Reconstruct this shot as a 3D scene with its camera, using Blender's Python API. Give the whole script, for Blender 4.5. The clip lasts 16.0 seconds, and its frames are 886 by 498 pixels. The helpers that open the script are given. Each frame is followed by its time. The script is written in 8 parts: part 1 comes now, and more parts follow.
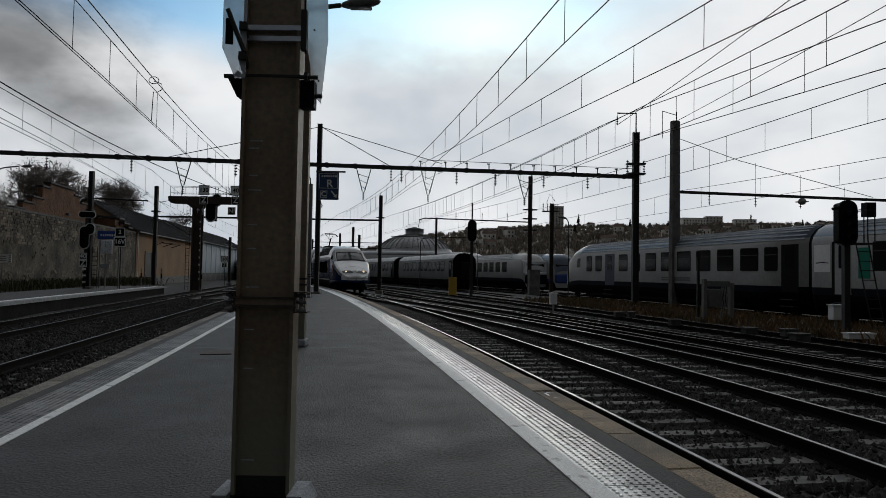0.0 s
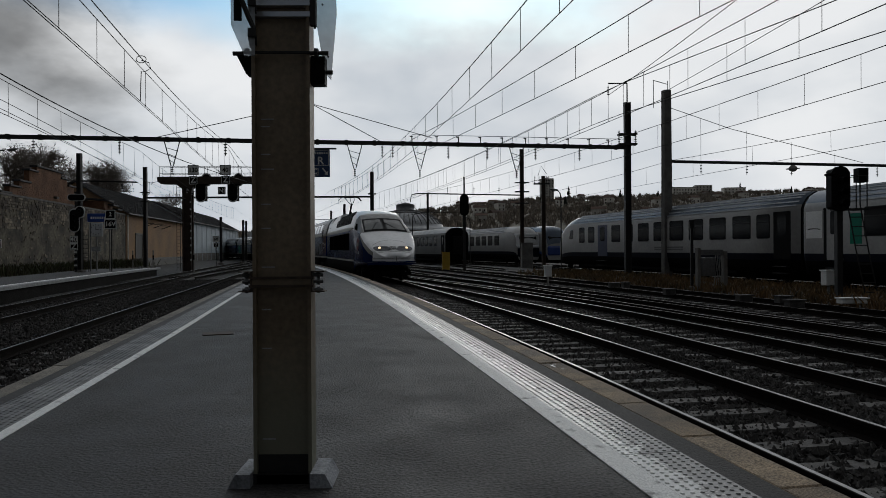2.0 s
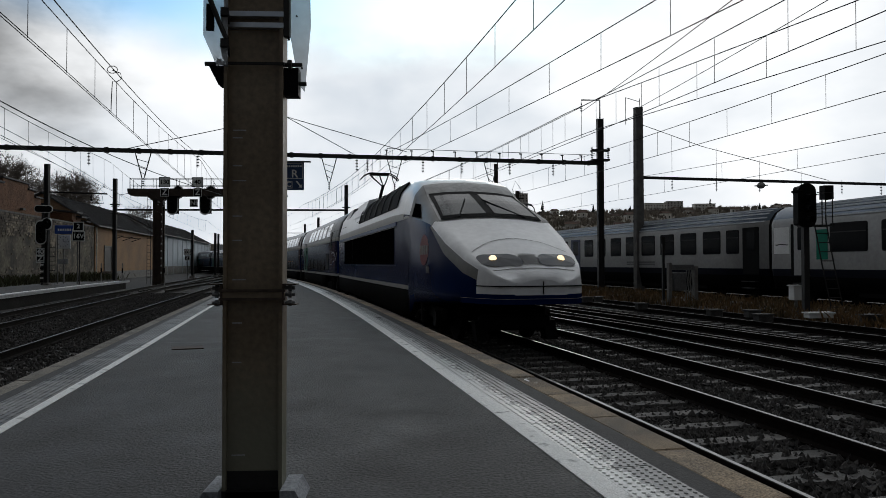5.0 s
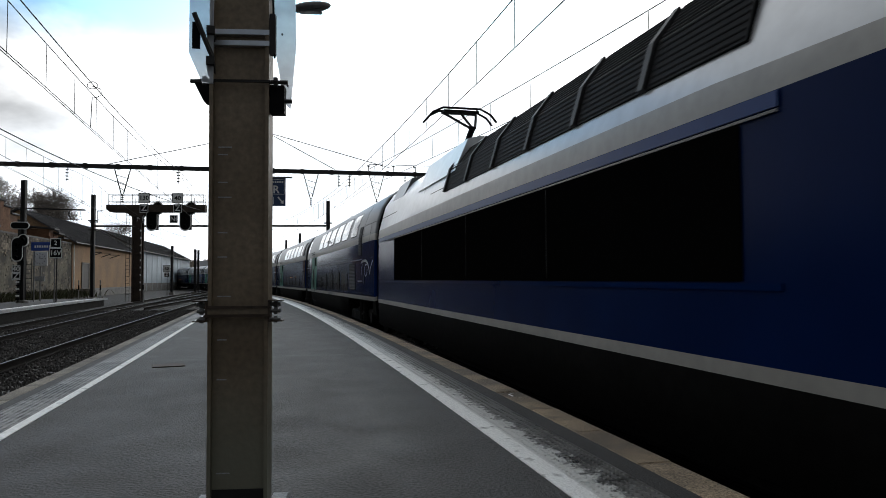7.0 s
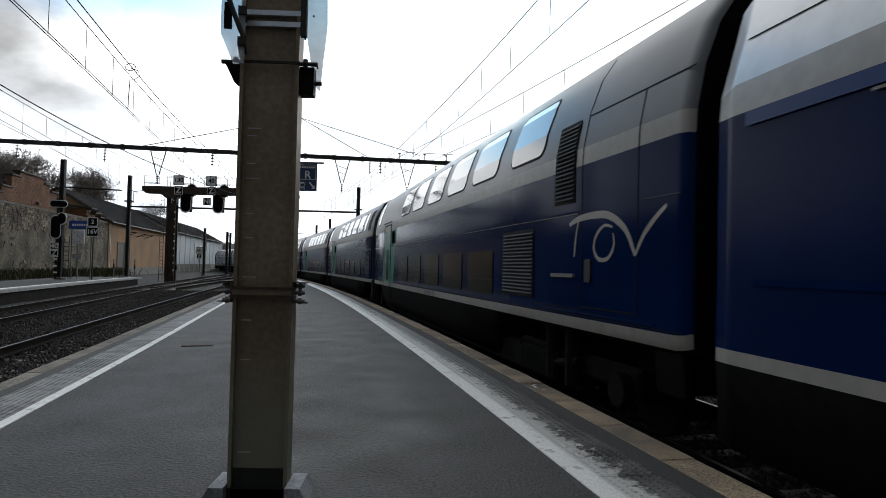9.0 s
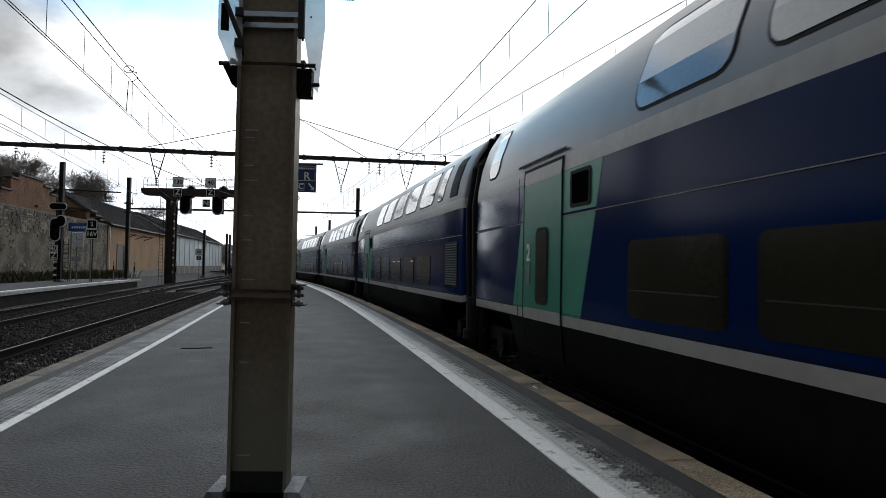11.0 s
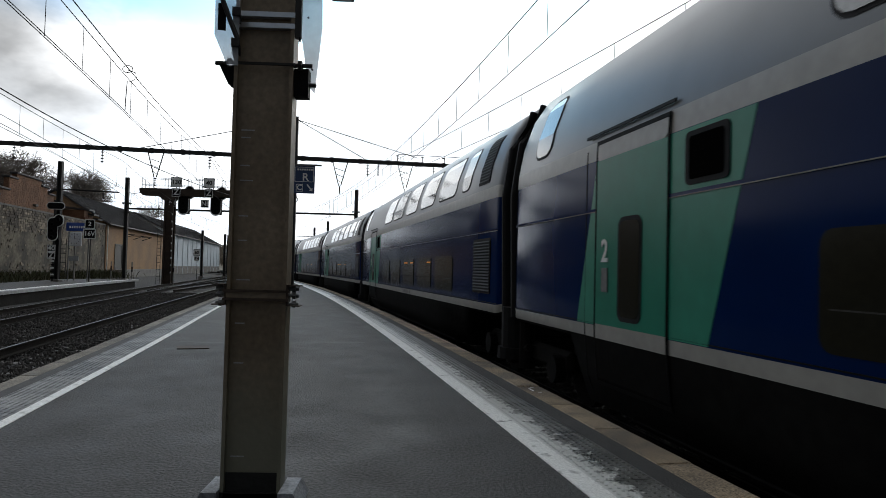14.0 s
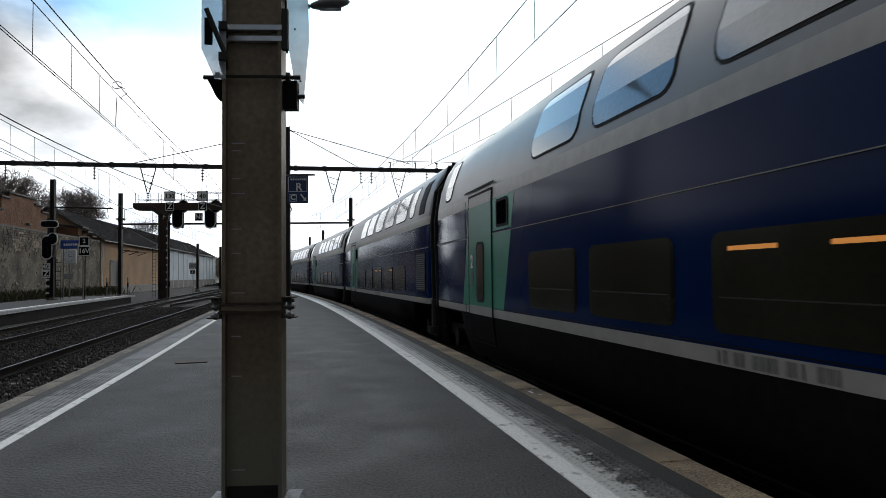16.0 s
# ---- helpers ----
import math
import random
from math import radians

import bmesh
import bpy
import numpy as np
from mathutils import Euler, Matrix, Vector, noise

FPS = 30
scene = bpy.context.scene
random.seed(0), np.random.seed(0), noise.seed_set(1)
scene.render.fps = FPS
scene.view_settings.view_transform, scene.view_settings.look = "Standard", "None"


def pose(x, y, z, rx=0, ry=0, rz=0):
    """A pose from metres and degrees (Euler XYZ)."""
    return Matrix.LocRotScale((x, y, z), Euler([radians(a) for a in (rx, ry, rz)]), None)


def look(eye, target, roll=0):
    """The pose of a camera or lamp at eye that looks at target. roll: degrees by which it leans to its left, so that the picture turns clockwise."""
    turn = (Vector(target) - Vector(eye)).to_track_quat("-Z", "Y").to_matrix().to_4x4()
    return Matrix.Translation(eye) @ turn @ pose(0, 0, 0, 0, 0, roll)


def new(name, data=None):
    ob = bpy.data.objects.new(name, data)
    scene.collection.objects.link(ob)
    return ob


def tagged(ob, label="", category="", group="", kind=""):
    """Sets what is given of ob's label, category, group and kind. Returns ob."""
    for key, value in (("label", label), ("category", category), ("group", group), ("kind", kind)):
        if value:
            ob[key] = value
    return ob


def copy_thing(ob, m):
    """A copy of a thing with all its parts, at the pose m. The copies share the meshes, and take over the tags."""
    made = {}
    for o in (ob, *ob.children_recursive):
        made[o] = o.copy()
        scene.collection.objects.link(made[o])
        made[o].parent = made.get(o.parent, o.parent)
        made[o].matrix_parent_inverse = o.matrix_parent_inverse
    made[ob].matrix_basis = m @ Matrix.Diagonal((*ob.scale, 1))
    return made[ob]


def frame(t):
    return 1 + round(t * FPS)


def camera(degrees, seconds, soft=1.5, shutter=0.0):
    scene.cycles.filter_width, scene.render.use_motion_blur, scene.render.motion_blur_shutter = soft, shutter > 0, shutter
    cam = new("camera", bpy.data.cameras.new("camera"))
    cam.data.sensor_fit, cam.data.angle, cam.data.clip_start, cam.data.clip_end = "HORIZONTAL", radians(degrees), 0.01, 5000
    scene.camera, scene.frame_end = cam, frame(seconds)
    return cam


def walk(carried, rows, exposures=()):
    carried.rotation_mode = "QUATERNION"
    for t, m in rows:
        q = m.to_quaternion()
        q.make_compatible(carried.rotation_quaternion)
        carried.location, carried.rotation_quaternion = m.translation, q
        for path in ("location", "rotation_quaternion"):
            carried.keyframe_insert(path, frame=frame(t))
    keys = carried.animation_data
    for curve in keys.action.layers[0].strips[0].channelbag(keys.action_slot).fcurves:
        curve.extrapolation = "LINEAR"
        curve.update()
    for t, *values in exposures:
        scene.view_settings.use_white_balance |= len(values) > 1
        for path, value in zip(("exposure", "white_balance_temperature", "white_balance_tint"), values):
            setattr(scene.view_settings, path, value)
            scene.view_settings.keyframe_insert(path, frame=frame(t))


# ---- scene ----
cam = camera(65.3, 16.0, soft=0.75, shutter=0.16)
PATH = (
    # seconds, x, y, z, pitch, roll, yaw
    (0.0, 0.000, 0.000, 1.250, 2.10, -1.00, 0.00),
    (0.5, -0.007, -0.003, 1.252, 2.62, -0.85, 0.14),
    (1.0, -0.018, 0.010, 1.251, 1.93, -0.54, -0.29),
    (1.5, -0.066, 0.020, 1.261, 1.76, 1.32, -0.30),
    (2.0, -0.137, 0.012, 1.254, 0.02, 0.34, -0.71),
    (2.5, -0.166, 0.013, 1.259, 1.18, 0.28, 1.07),
    (3.0, -0.128, 0.034, 1.249, -0.39, 0.22, -0.56),
    (3.5, -0.106, 0.032, 1.247, 0.21, -0.09, -1.42),
    (4.0, -0.192, 0.006, 1.247, 0.76, 1.00, -3.45),
    (4.5, -0.218, 0.051, 1.253, 1.02, 1.34, -3.71),
    (5.0, -0.132, 0.026, 1.249, 1.18, 0.11, -2.83),
    (5.2, -0.130, 0.031, 1.251, 1.30, 0.05, -3.36),
    (7.3, -0.153, -0.001, 1.250, 2.49, 0.38, -4.32),
    (7.5, -0.152, 0.013, 1.245, 2.15, 0.32, -4.14),
    (8.0, -0.150, 0.037, 1.248, 2.08, 0.10, -3.90),
    (8.5, -0.135, 0.046, 1.246, 1.70, -0.54, -1.18),
    (9.0, -0.131, 0.029, 1.237, 1.55, -1.36, -1.98),
    (9.2, -0.136, 0.036, 1.243, 1.90, -1.01, -1.86),
    (11.3, -0.127, 0.049, 1.242, 1.57, -1.07, -2.00),
    (11.5, -0.129, 0.053, 1.243, 2.16, -1.16, -1.33),
    (12.0, -0.124, 0.037, 1.247, 2.11, -0.98, -1.16),
    (12.5, -0.125, 0.040, 1.243, 2.08, -1.20, -1.03),
    (13.0, -0.120, 0.047, 1.240, 1.66, -1.58, -1.53),
    (13.5, -0.115, 0.057, 1.240, 1.20, -1.38, -1.75),
    (14.0, -0.114, 0.051, 1.240, 1.76, -1.42, -2.14),
    (14.5, -0.109, 0.051, 1.241, 1.49, -1.02, -1.28),
    (15.0, -0.102, 0.052, 1.241, 2.39, -0.91, -2.66),
    (15.5, -0.105, 0.050, 1.246, 2.19, 0.79, -1.91),
    (16.0, -0.103, 0.044, 1.247, 2.16, 0.57, -2.41),
)
EXPOSURES = [(0.0, -1.02), (1.5, -1.13), (3.0, -0.8), (5.0, -0.72), (7.3, 0.16), (9.2, 0.14), (11.3, 0.06), (16.0, 0.02)]
walk(cam, [(t, pose(x, y, z, 90 + p, r, w)) for t, x, y, z, p, r, w in PATH], EXPOSURES)

# ---- world and sun ----
SUN_EL, SUN_AZ = radians(11), radians(4)
world = bpy.data.worlds.new("sky")
scene.world = world
world.use_nodes = True
wn, wl = world.node_tree.nodes, world.node_tree.links
wn.clear()
w_out, w_bg = wn.new("ShaderNodeOutputWorld"), wn.new("ShaderNodeBackground")
w_sky = wn.new("ShaderNodeTexSky")
w_sky.sky_type, w_sky.sun_disc, w_sky.sun_elevation, w_sky.sun_rotation = "NISHITA", False, SUN_EL, SUN_AZ
w_gain = wn.new("ShaderNodeMixRGB")
w_gain.blend_type = "MULTIPLY"
w_gain.inputs[0].default_value = 1.0
w_gain.inputs[2].default_value = (1.12, 1.85, 2.55, 1)
w_co, w_map = wn.new("ShaderNodeTexCoord"), wn.new("ShaderNodeMapping")
w_map.inputs["Scale"].default_value = (1.0, 1.0, 1.9)
w_map.inputs["Location"].default_value = (0.35, 0.0, 0.12)
w_n1, w_n2 = wn.new("ShaderNodeTexNoise"), wn.new("ShaderNodeTexNoise")
w_n1.inputs["Scale"].default_value, w_n1.inputs["Detail"].default_value, w_n1.inputs["Roughness"].default_value = 2.3, 7, 0.52
w_n2.inputs["Scale"].default_value, w_n2.inputs["Detail"].default_value, w_n2.inputs["Roughness"].default_value = 2.8, 8, 0.5
w_r1, w_r2 = wn.new("ShaderNodeValToRGB"), wn.new("ShaderNodeValToRGB")
w_r1.color_ramp.elements[0].position, w_r1.color_ramp.elements[1].position = 0.33, 0.45
w_r2.color_ramp.elements[0].position, w_r2.color_ramp.elements[1].position = 0.34, 0.60
w_r2.color_ramp.elements[0].color = (9.3, 10.2, 11.2, 1)
w_r2.color_ramp.elements[1].color = (14.9, 15.2, 15.5, 1)
w_mix = wn.new("ShaderNodeMixRGB")


def sky_field(x0, xr, z0, zr, wobble, lo, hi):
    """Soft oval of the sky round a direction, its edge torn by the cloud noise."""
    mp = wn.new("ShaderNodeMapping")
    mp.inputs["Location"].default_value = (-x0 / xr, 0.0, -z0 / zr)
    mp.inputs["Scale"].default_value = (1 / xr, 0.0, 1 / zr)
    wl.new(w_co.outputs["Generated"], mp.inputs[0])
    ln = wn.new("ShaderNodeVectorMath")
    ln.operation = "LENGTH"
    wl.new(mp.outputs[0], ln.inputs[0])
    ad = wn.new("ShaderNodeMath")
    ad.operation = "MULTIPLY_ADD"
    wl.new(w_n1.outputs[0], ad.inputs[0])
    ad.inputs[1].default_value = wobble
    wl.new(ln.outputs["Value"], ad.inputs[2])
    mr = wn.new("ShaderNodeMapRange")
    mr.interpolation_type = "SMOOTHSTEP"
    mr.inputs[1].default_value, mr.inputs[2].default_value = lo, hi
    wl.new(ad.outputs[0], mr.inputs[0])
    return mr


w_hole = sky_field(-0.24, 0.36, 0.385, 0.095, 2.4, 1.75, 2.75)
w_shade = sky_field(-0.50, 0.17, 0.25, 0.12, 3.4, 2.0, 2.9)
w_shade.inputs[3].default_value, w_shade.inputs[4].default_value = 0.27, 1.0
wl.new(w_co.outputs["Generated"], w_map.inputs[0])
wl.new(w_map.outputs[0], w_n1.inputs["Vector"])
wl.new(w_map.outputs[0], w_n2.inputs["Vector"])
wl.new(w_n1.outputs[0], w_r1.inputs[0])
wl.new(w_n2.outputs[0], w_r2.inputs[0])
wl.new(w_sky.outputs[0], w_gain.inputs[1])
wl.new(w_hole.outputs[0], w_mix.inputs[0])
wl.new(w_gain.outputs[0], w_mix.inputs[1])
wl.new(w_r2.outputs[0], w_mix.inputs[2])
# cloud is bright towards the veiled sun and duller away from it
w_dot = wn.new("ShaderNodeVectorMath")
w_dot.operation = "DOT_PRODUCT"
w_dot.inputs[1].default_value = (math.sin(SUN_AZ) * math.cos(SUN_EL), math.cos(SUN_AZ) * math.cos(SUN_EL), math.sin(SUN_EL))
wl.new(w_co.outputs["Generated"], w_dot.inputs[0])
w_dim = wn.new("ShaderNodeMapRange")
w_dim.inputs[1].default_value, w_dim.inputs[2].default_value = 0.18, 0.88
w_dim.inputs[3].default_value, w_dim.inputs[4].default_value = 0.18, 1.38
wl.new(w_dot.outputs["Value"], w_dim.inputs[0])
w_mul = wn.new("ShaderNodeMixRGB")
w_mul.blend_type = "MULTIPLY"
w_mul.inputs[0].default_value = 1.0
wl.new(w_mix.outputs[0], w_mul.inputs[1])
w_sh2 = wn.new("ShaderNodeMath")
w_sh2.operation = "MULTIPLY"
wl.new(w_dim.outputs[0], w_sh2.inputs[0])
wl.new(w_shade.outputs[0], w_sh2.inputs[1])
wl.new(w_sh2.outputs[0], w_mul.inputs[2])
wl.new(w_mul.outputs[0], w_bg.inputs[0])
wl.new(w_bg.outputs[0], w_out.inputs[0])
w_bg.inputs[1].default_value = 0.083
sun_data = bpy.data.lights.new("sun", "SUN")
sun_data.energy, sun_data.angle, sun_data.color = 0.5, radians(20), (1.0, 0.96, 0.9)
sun = new("sun", sun_data)
sun.matrix_world = look((0, 0, 60), (0 - 40 * math.sin(SUN_AZ), 0 - 40 * math.cos(SUN_AZ), 60 - 40 * math.tan(SUN_EL)))

# ---- plan: everything follows one curve; s along it, off to its right ----
TH0, RAD = math.atan(0.155), 530.0
CX, CY = 1.475 - RAD * math.cos(TH0), -RAD * math.sin(TH0)
RAIL = -0.38


def at(s, off, z=0.0):
    a = TH0 + s / RAD
    return Vector((CX + (RAD + off) * math.cos(a), CY + (RAD + off) * math.sin(a), z))


def along(s, off, z=0.0, turn=0.0):
    """Pose on the curve; local y runs along it, x to its right."""
    p = at(s, off, z)
    return pose(p.x, p.y, p.z, 0, 0, math.degrees(TH0 + s / RAD) + turn)


# ---- materials ----
def mat(name, col, rough=0.6, metal=0.0, var=0.25, big=0.7, fine=25.0, bump=0.15, col2=None, rnd=0.0, spec=0.5, thresh=(0.35, 0.65), coat=0.0, island=0.0):
    m = bpy.data.materials.new(name)
    m.use_nodes = True
    n, l = m.node_tree.nodes, m.node_tree.links
    b = n["Principled BSDF"]
    co = n.new("ShaderNodeTexCoord")
    n1, n2 = n.new("ShaderNodeTexNoise"), n.new("ShaderNodeTexNoise")
    n1.inputs["Scale"].default_value, n1.inputs["Detail"].default_value = big, 6
    n2.inputs["Scale"].default_value, n2.inputs["Detail"].default_value = fine, 4
    place = co.outputs["Object"]
    if rnd:  # no two pieces carry the same stains
        shift, info = n.new("ShaderNodeVectorMath"), n.new("ShaderNodeObjectInfo")
        shift.operation = "MULTIPLY_ADD"
        l.new(info.outputs["Random"], shift.inputs[0])
        shift.inputs[1].default_value = (61.0, 37.0, 83.0)
        l.new(place, shift.inputs[2])
        place = shift.outputs[0]
    l.new(place, n1.inputs["Vector"])
    l.new(place, n2.inputs["Vector"])
    ramp = n.new("ShaderNodeValToRGB")
    ramp.color_ramp.elements[0].position, ramp.color_ramp.elements[1].position = thresh
    c2 = col2 or tuple(c * (1 - var) for c in col)
    ramp.color_ramp.elements[0].color = (*c2, 1)
    ramp.color_ramp.elements[1].color = (*col, 1)
    l.new(n1.outputs[0], ramp.inputs[0])
    fac = n.new("ShaderNodeMapRange")
    fac.inputs[1].default_value, fac.inputs[2].default_value = 0.3, 0.7
    fac.inputs[3].default_value, fac.inputs[4].default_value = 1 - var * 0.8, 1 + var * 0.5
    l.new(n2.outputs[0], fac.inputs[0])
    mul = n.new("ShaderNodeMixRGB")
    mul.blend_type = "MULTIPLY"
    mul.inputs[0].default_value = 1.0
    l.new(ramp.outputs[0], mul.inputs[1])
    l.new(fac.outputs[0], mul.inputs[2])
    last = mul.outputs[0]
    if rnd or island:
        src = n.new("ShaderNodeNewGeometry").outputs["Random Per Island"] if island else n.new("ShaderNodeObjectInfo").outputs["Random"]
        k = island or rnd
        mr = n.new("ShaderNodeMapRange")
        mr.inputs[3].default_value, mr.inputs[4].default_value = 1 - k, 1 + k
        l.new(src, mr.inputs[0])
        m2 = n.new("ShaderNodeMixRGB")
        m2.blend_type = "MULTIPLY"
        m2.inputs[0].default_value = 1.0
        l.new(last, m2.inputs[1])
        l.new(mr.outputs[0], m2.inputs[2])
        last = m2.outputs[0]
    l.new(last, b.inputs["Base Color"])
    b.inputs["Metallic"].default_value = metal
    b.inputs["Specular IOR Level"].default_value = spec
    b.inputs["Coat Weight"].default_value = coat
    b.inputs["Coat Roughness"].default_value = 0.08
    rr = n.new("ShaderNodeMapRange")
    rr.inputs[3].default_value, rr.inputs[4].default_value = max(0.02, rough - 0.1 * (var + 0.1)), min(1, rough + 0.25 * (var + 0.1))
    l.new(n1.outputs[0], rr.inputs[0])
    l.new(rr.outputs[0], b.inputs["Roughness"])
    if bump:
        bp = n.new("ShaderNodeBump")
        bp.inputs["Strength"].default_value, bp.inputs["Distance"].default_value = bump, 0.02
        l.new(n2.outputs[0], bp.inputs["Height"])
        l.new(bp.outputs[0], b.inputs["Normal"])
    return m


def glow(name, col, strength):
    m = bpy.data.materials.new(name)
    m.use_nodes = True
    b = m.node_tree.nodes["Principled BSDF"]
    b.inputs["Base Color"].default_value = (*col, 1)
    b.inputs["Emission Color"].default_value = (*col, 1)
    b.inputs["Emission Strength"].default_value = strength
    return m


ASPHALT = mat("asphalt", (0.042, 0.0398, 0.039), 0.62, var=1.15, big=1.6, fine=48, bump=0.8, col2=(0.029, 0.0277, 0.0275), thresh=(0.34, 0.62))
ASPHALT_OLD = mat("asphalt_strip", (0.05, 0.047, 0.045), 0.75, var=0.35, big=1.5, fine=60, bump=0.5)
WHITE_LINE = mat("worn_white_line", (0.90, 0.90, 0.88), 0.6, var=0.3, big=7.0, fine=90, bump=0.3, col2=(0.16, 0.155, 0.15), thresh=(0.27, 0.40))
TACTILE = mat("tactile_plate", (0.17, 0.165, 0.155), 0.27, var=0.5, big=3.6, fine=40, bump=0.2, spec=1.0, col2=(0.05, 0.047, 0.043), rnd=0.2, thresh=(0.33, 0.62))
TACTILE_OLD = mat("dirty_tactile_plate", (0.24, 0.235, 0.225), 0.45, var=0.5, big=3.6, fine=40, bump=0.3, col2=(0.06, 0.057, 0.053), rnd=0.2, thresh=(0.33, 0.6))


def smeared(m, x0, x1, col):
    """White paint worn across a plate: thick at its edge x0, ragged and gone by x1."""
    n, l = m.node_tree.nodes, m.node_tree.links
    b = n["Principled BSDF"]
    old = b.inputs["Base Color"].links[0].from_socket
    co, sep, nz = n.new("ShaderNodeTexCoord"), n.new("ShaderNodeSeparateXYZ"), n.new("ShaderNodeTexNoise")
    info, shift = n.new("ShaderNodeObjectInfo"), n.new("ShaderNodeVectorMath")
    shift.operation = "MULTIPLY_ADD"
    shift.inputs[1].default_value = (23.0, 51.0, 17.0)
    l.new(info.outputs["Random"], shift.inputs[0])
    l.new(co.outputs["Object"], shift.inputs[2])
    l.new(co.outputs["Object"], sep.inputs[0])
    l.new(shift.outputs[0], nz.inputs["Vector"])
    nz.inputs["Scale"].default_value, nz.inputs["Detail"].default_value, nz.inputs["Roughness"].default_value = 11.0, 8, 0.7
    edge, add, cut, mix = n.new("ShaderNodeMapRange"), n.new("ShaderNodeMath"), n.new("ShaderNodeMapRange"), n.new("ShaderNodeMixRGB")
    edge.inputs[1].default_value, edge.inputs[2].default_value = x0, x1
    edge.inputs[3].default_value, edge.inputs[4].default_value = 0.30, -0.30
    l.new(sep.outputs[0], edge.inputs[0])
    l.new(edge.outputs[0], add.inputs[0])
    l.new(nz.outputs[0], add.inputs[1])
    cut.inputs[1].default_value, cut.inputs[2].default_value = 0.55, 0.64
    l.new(add.outputs[0], cut.inputs[0])
    l.new(cut.outputs[0], mix.inputs[0])
    l.new(old, mix.inputs[1])
    mix.inputs[2].default_value = (*col, 1)
    l.new(mix.outputs[0], b.inputs["Base Color"])


smeared(TACTILE, -0.192, 0.25, (0.64, 0.64, 0.62))
COPING = mat("granite_coping", (0.40, 0.305, 0.205), 0.75, var=0.9, big=2.5, fine=85, bump=0.5, col2=(0.17, 0.135, 0.10), rnd=0.18)
CONCRETE = mat("concrete", (0.30, 0.29, 0.27), 0.8, var=0.3, big=1.5, fine=40, bump=0.3, rnd=0.12)
CONCRETE_WORN = mat("worn_concrete", (0.20, 0.19, 0.175), 0.85, var=0.4, big=2.0, fine=35, bump=0.4, rnd=0.2)
PLINTH = mat("pale_concrete", (0.42, 0.43, 0.44), 0.75, var=0.3, big=4, fine=60, bump=0.35)
BASE_GREY = mat("base_concrete", (0.36, 0.38, 0.41), 0.75, var=0.45, big=6, fine=60, bump=0.4)
SLEEPER = mat("concrete_sleeper", (0.15, 0.142, 0.133), 0.8, var=0.4, big=2.5, fine=50, bump=0.4, rnd=0.25)
BALLAST = mat("ballast_bed", (0.024, 0.022, 0.020), 0.9, var=0.6, big=1.2, fine=22, bump=1.0)
STONES = mat("ballast_stones", (0.068, 0.063, 0.059), 0.9, var=0.4, big=1.0, fine=30, bump=0.4, island=0.55)
DIRT = mat("yard_ground", (0.036, 0.032, 0.027), 0.95, var=0.5, big=0.25, fine=9, bump=0.8)
RAILSIDE = mat("rusty_rail", (0.012, 0.009, 0.0075), 0.85, var=0.4, big=3, fine=30, bump=0.3, spec=0.06)
RAILTOP = mat("worn_rail_head", (0.21, 0.21, 0.21), 0.32, 1.0, var=0.15, big=1.5, fine=20, bump=0.0)
RAILDULL = mat("dull_rail_head", (0.12, 0.112, 0.105), 0.42, 0.8, var=0.4, big=0.6, fine=20, bump=0.0)
POST_PAINT = mat("olive_post_paint", (0.245, 0.19, 0.128), 0.5, var=0.3, big=1.6, fine=30, bump=0.12, col2=(0.165, 0.122, 0.076), thresh=(0.4, 0.6))


def weathered_foot(m, z0, z1, col):
    """A grey-green weathering that climbs from the foot with a ragged upper edge."""
    n, l = m.node_tree.nodes, m.node_tree.links
    b = n["Principled BSDF"]
    old = b.inputs["Base Color"].links[0].from_socket
    co, sep, nz = n.new("ShaderNodeTexCoord"), n.new("ShaderNodeSeparateXYZ"), n.new("ShaderNodeTexNoise")
    l.new(co.outputs["Object"], sep.inputs[0])
    l.new(co.outputs["Object"], nz.inputs["Vector"])
    nz.inputs["Scale"].default_value, nz.inputs["Detail"].default_value = 5.0, 6
    add, cut, mix = n.new("ShaderNodeMath"), n.new("ShaderNodeMapRange"), n.new("ShaderNodeMixRGB")
    add.operation = "MULTIPLY_ADD"
    l.new(nz.outputs[0], add.inputs[0])
    add.inputs[1].default_value = 0.5
    l.new(sep.outputs[2], add.inputs[2])
    cut.interpolation_type = "SMOOTHSTEP"
    cut.inputs[1].default_value, cut.inputs[2].default_value = z0 + 0.25, z1 + 0.25
    cut.inputs[3].default_value, cut.inputs[4].default_value = 0.85, 0.0
    l.new(add.outputs[0], cut.inputs[0])
    l.new(cut.outputs[0], mix.inputs[0])
    l.new(old, mix.inputs[1])
    mix.inputs[2].default_value = (*col, 1)
    l.new(mix.outputs[0], b.inputs["Base Color"])


weathered_foot(POST_PAINT, 0.25, 0.95, (0.20, 0.20, 0.15))
TAR = mat("tar_band", (0.012, 0.012, 0.012), 0.5, var=0.3, bump=0.3)
STEEL_DARK = mat("dark_steel", (0.030, 0.029, 0.028), 0.6, 0.3, var=0.3, fine=20)
STEEL_RUST = mat("rusted_steel", (0.075, 0.052, 0.038), 0.75, 0.2, var=0.45, big=2, fine=18, bump=0.3)
STEEL_BRIGHT = mat("bright_steel", (0.62, 0.63, 0.64), 0.32, 0.9, var=0.1, bump=0.05)
STEEL_GALV = mat("galvanised_steel", (0.22, 0.22, 0.22), 0.5, 0.7, var=0.3, fine=15)
WIRE = mat("copper_wire", (0.02, 0.019, 0.018), 0.7, 0.3, var=0.2, bump=0.0)
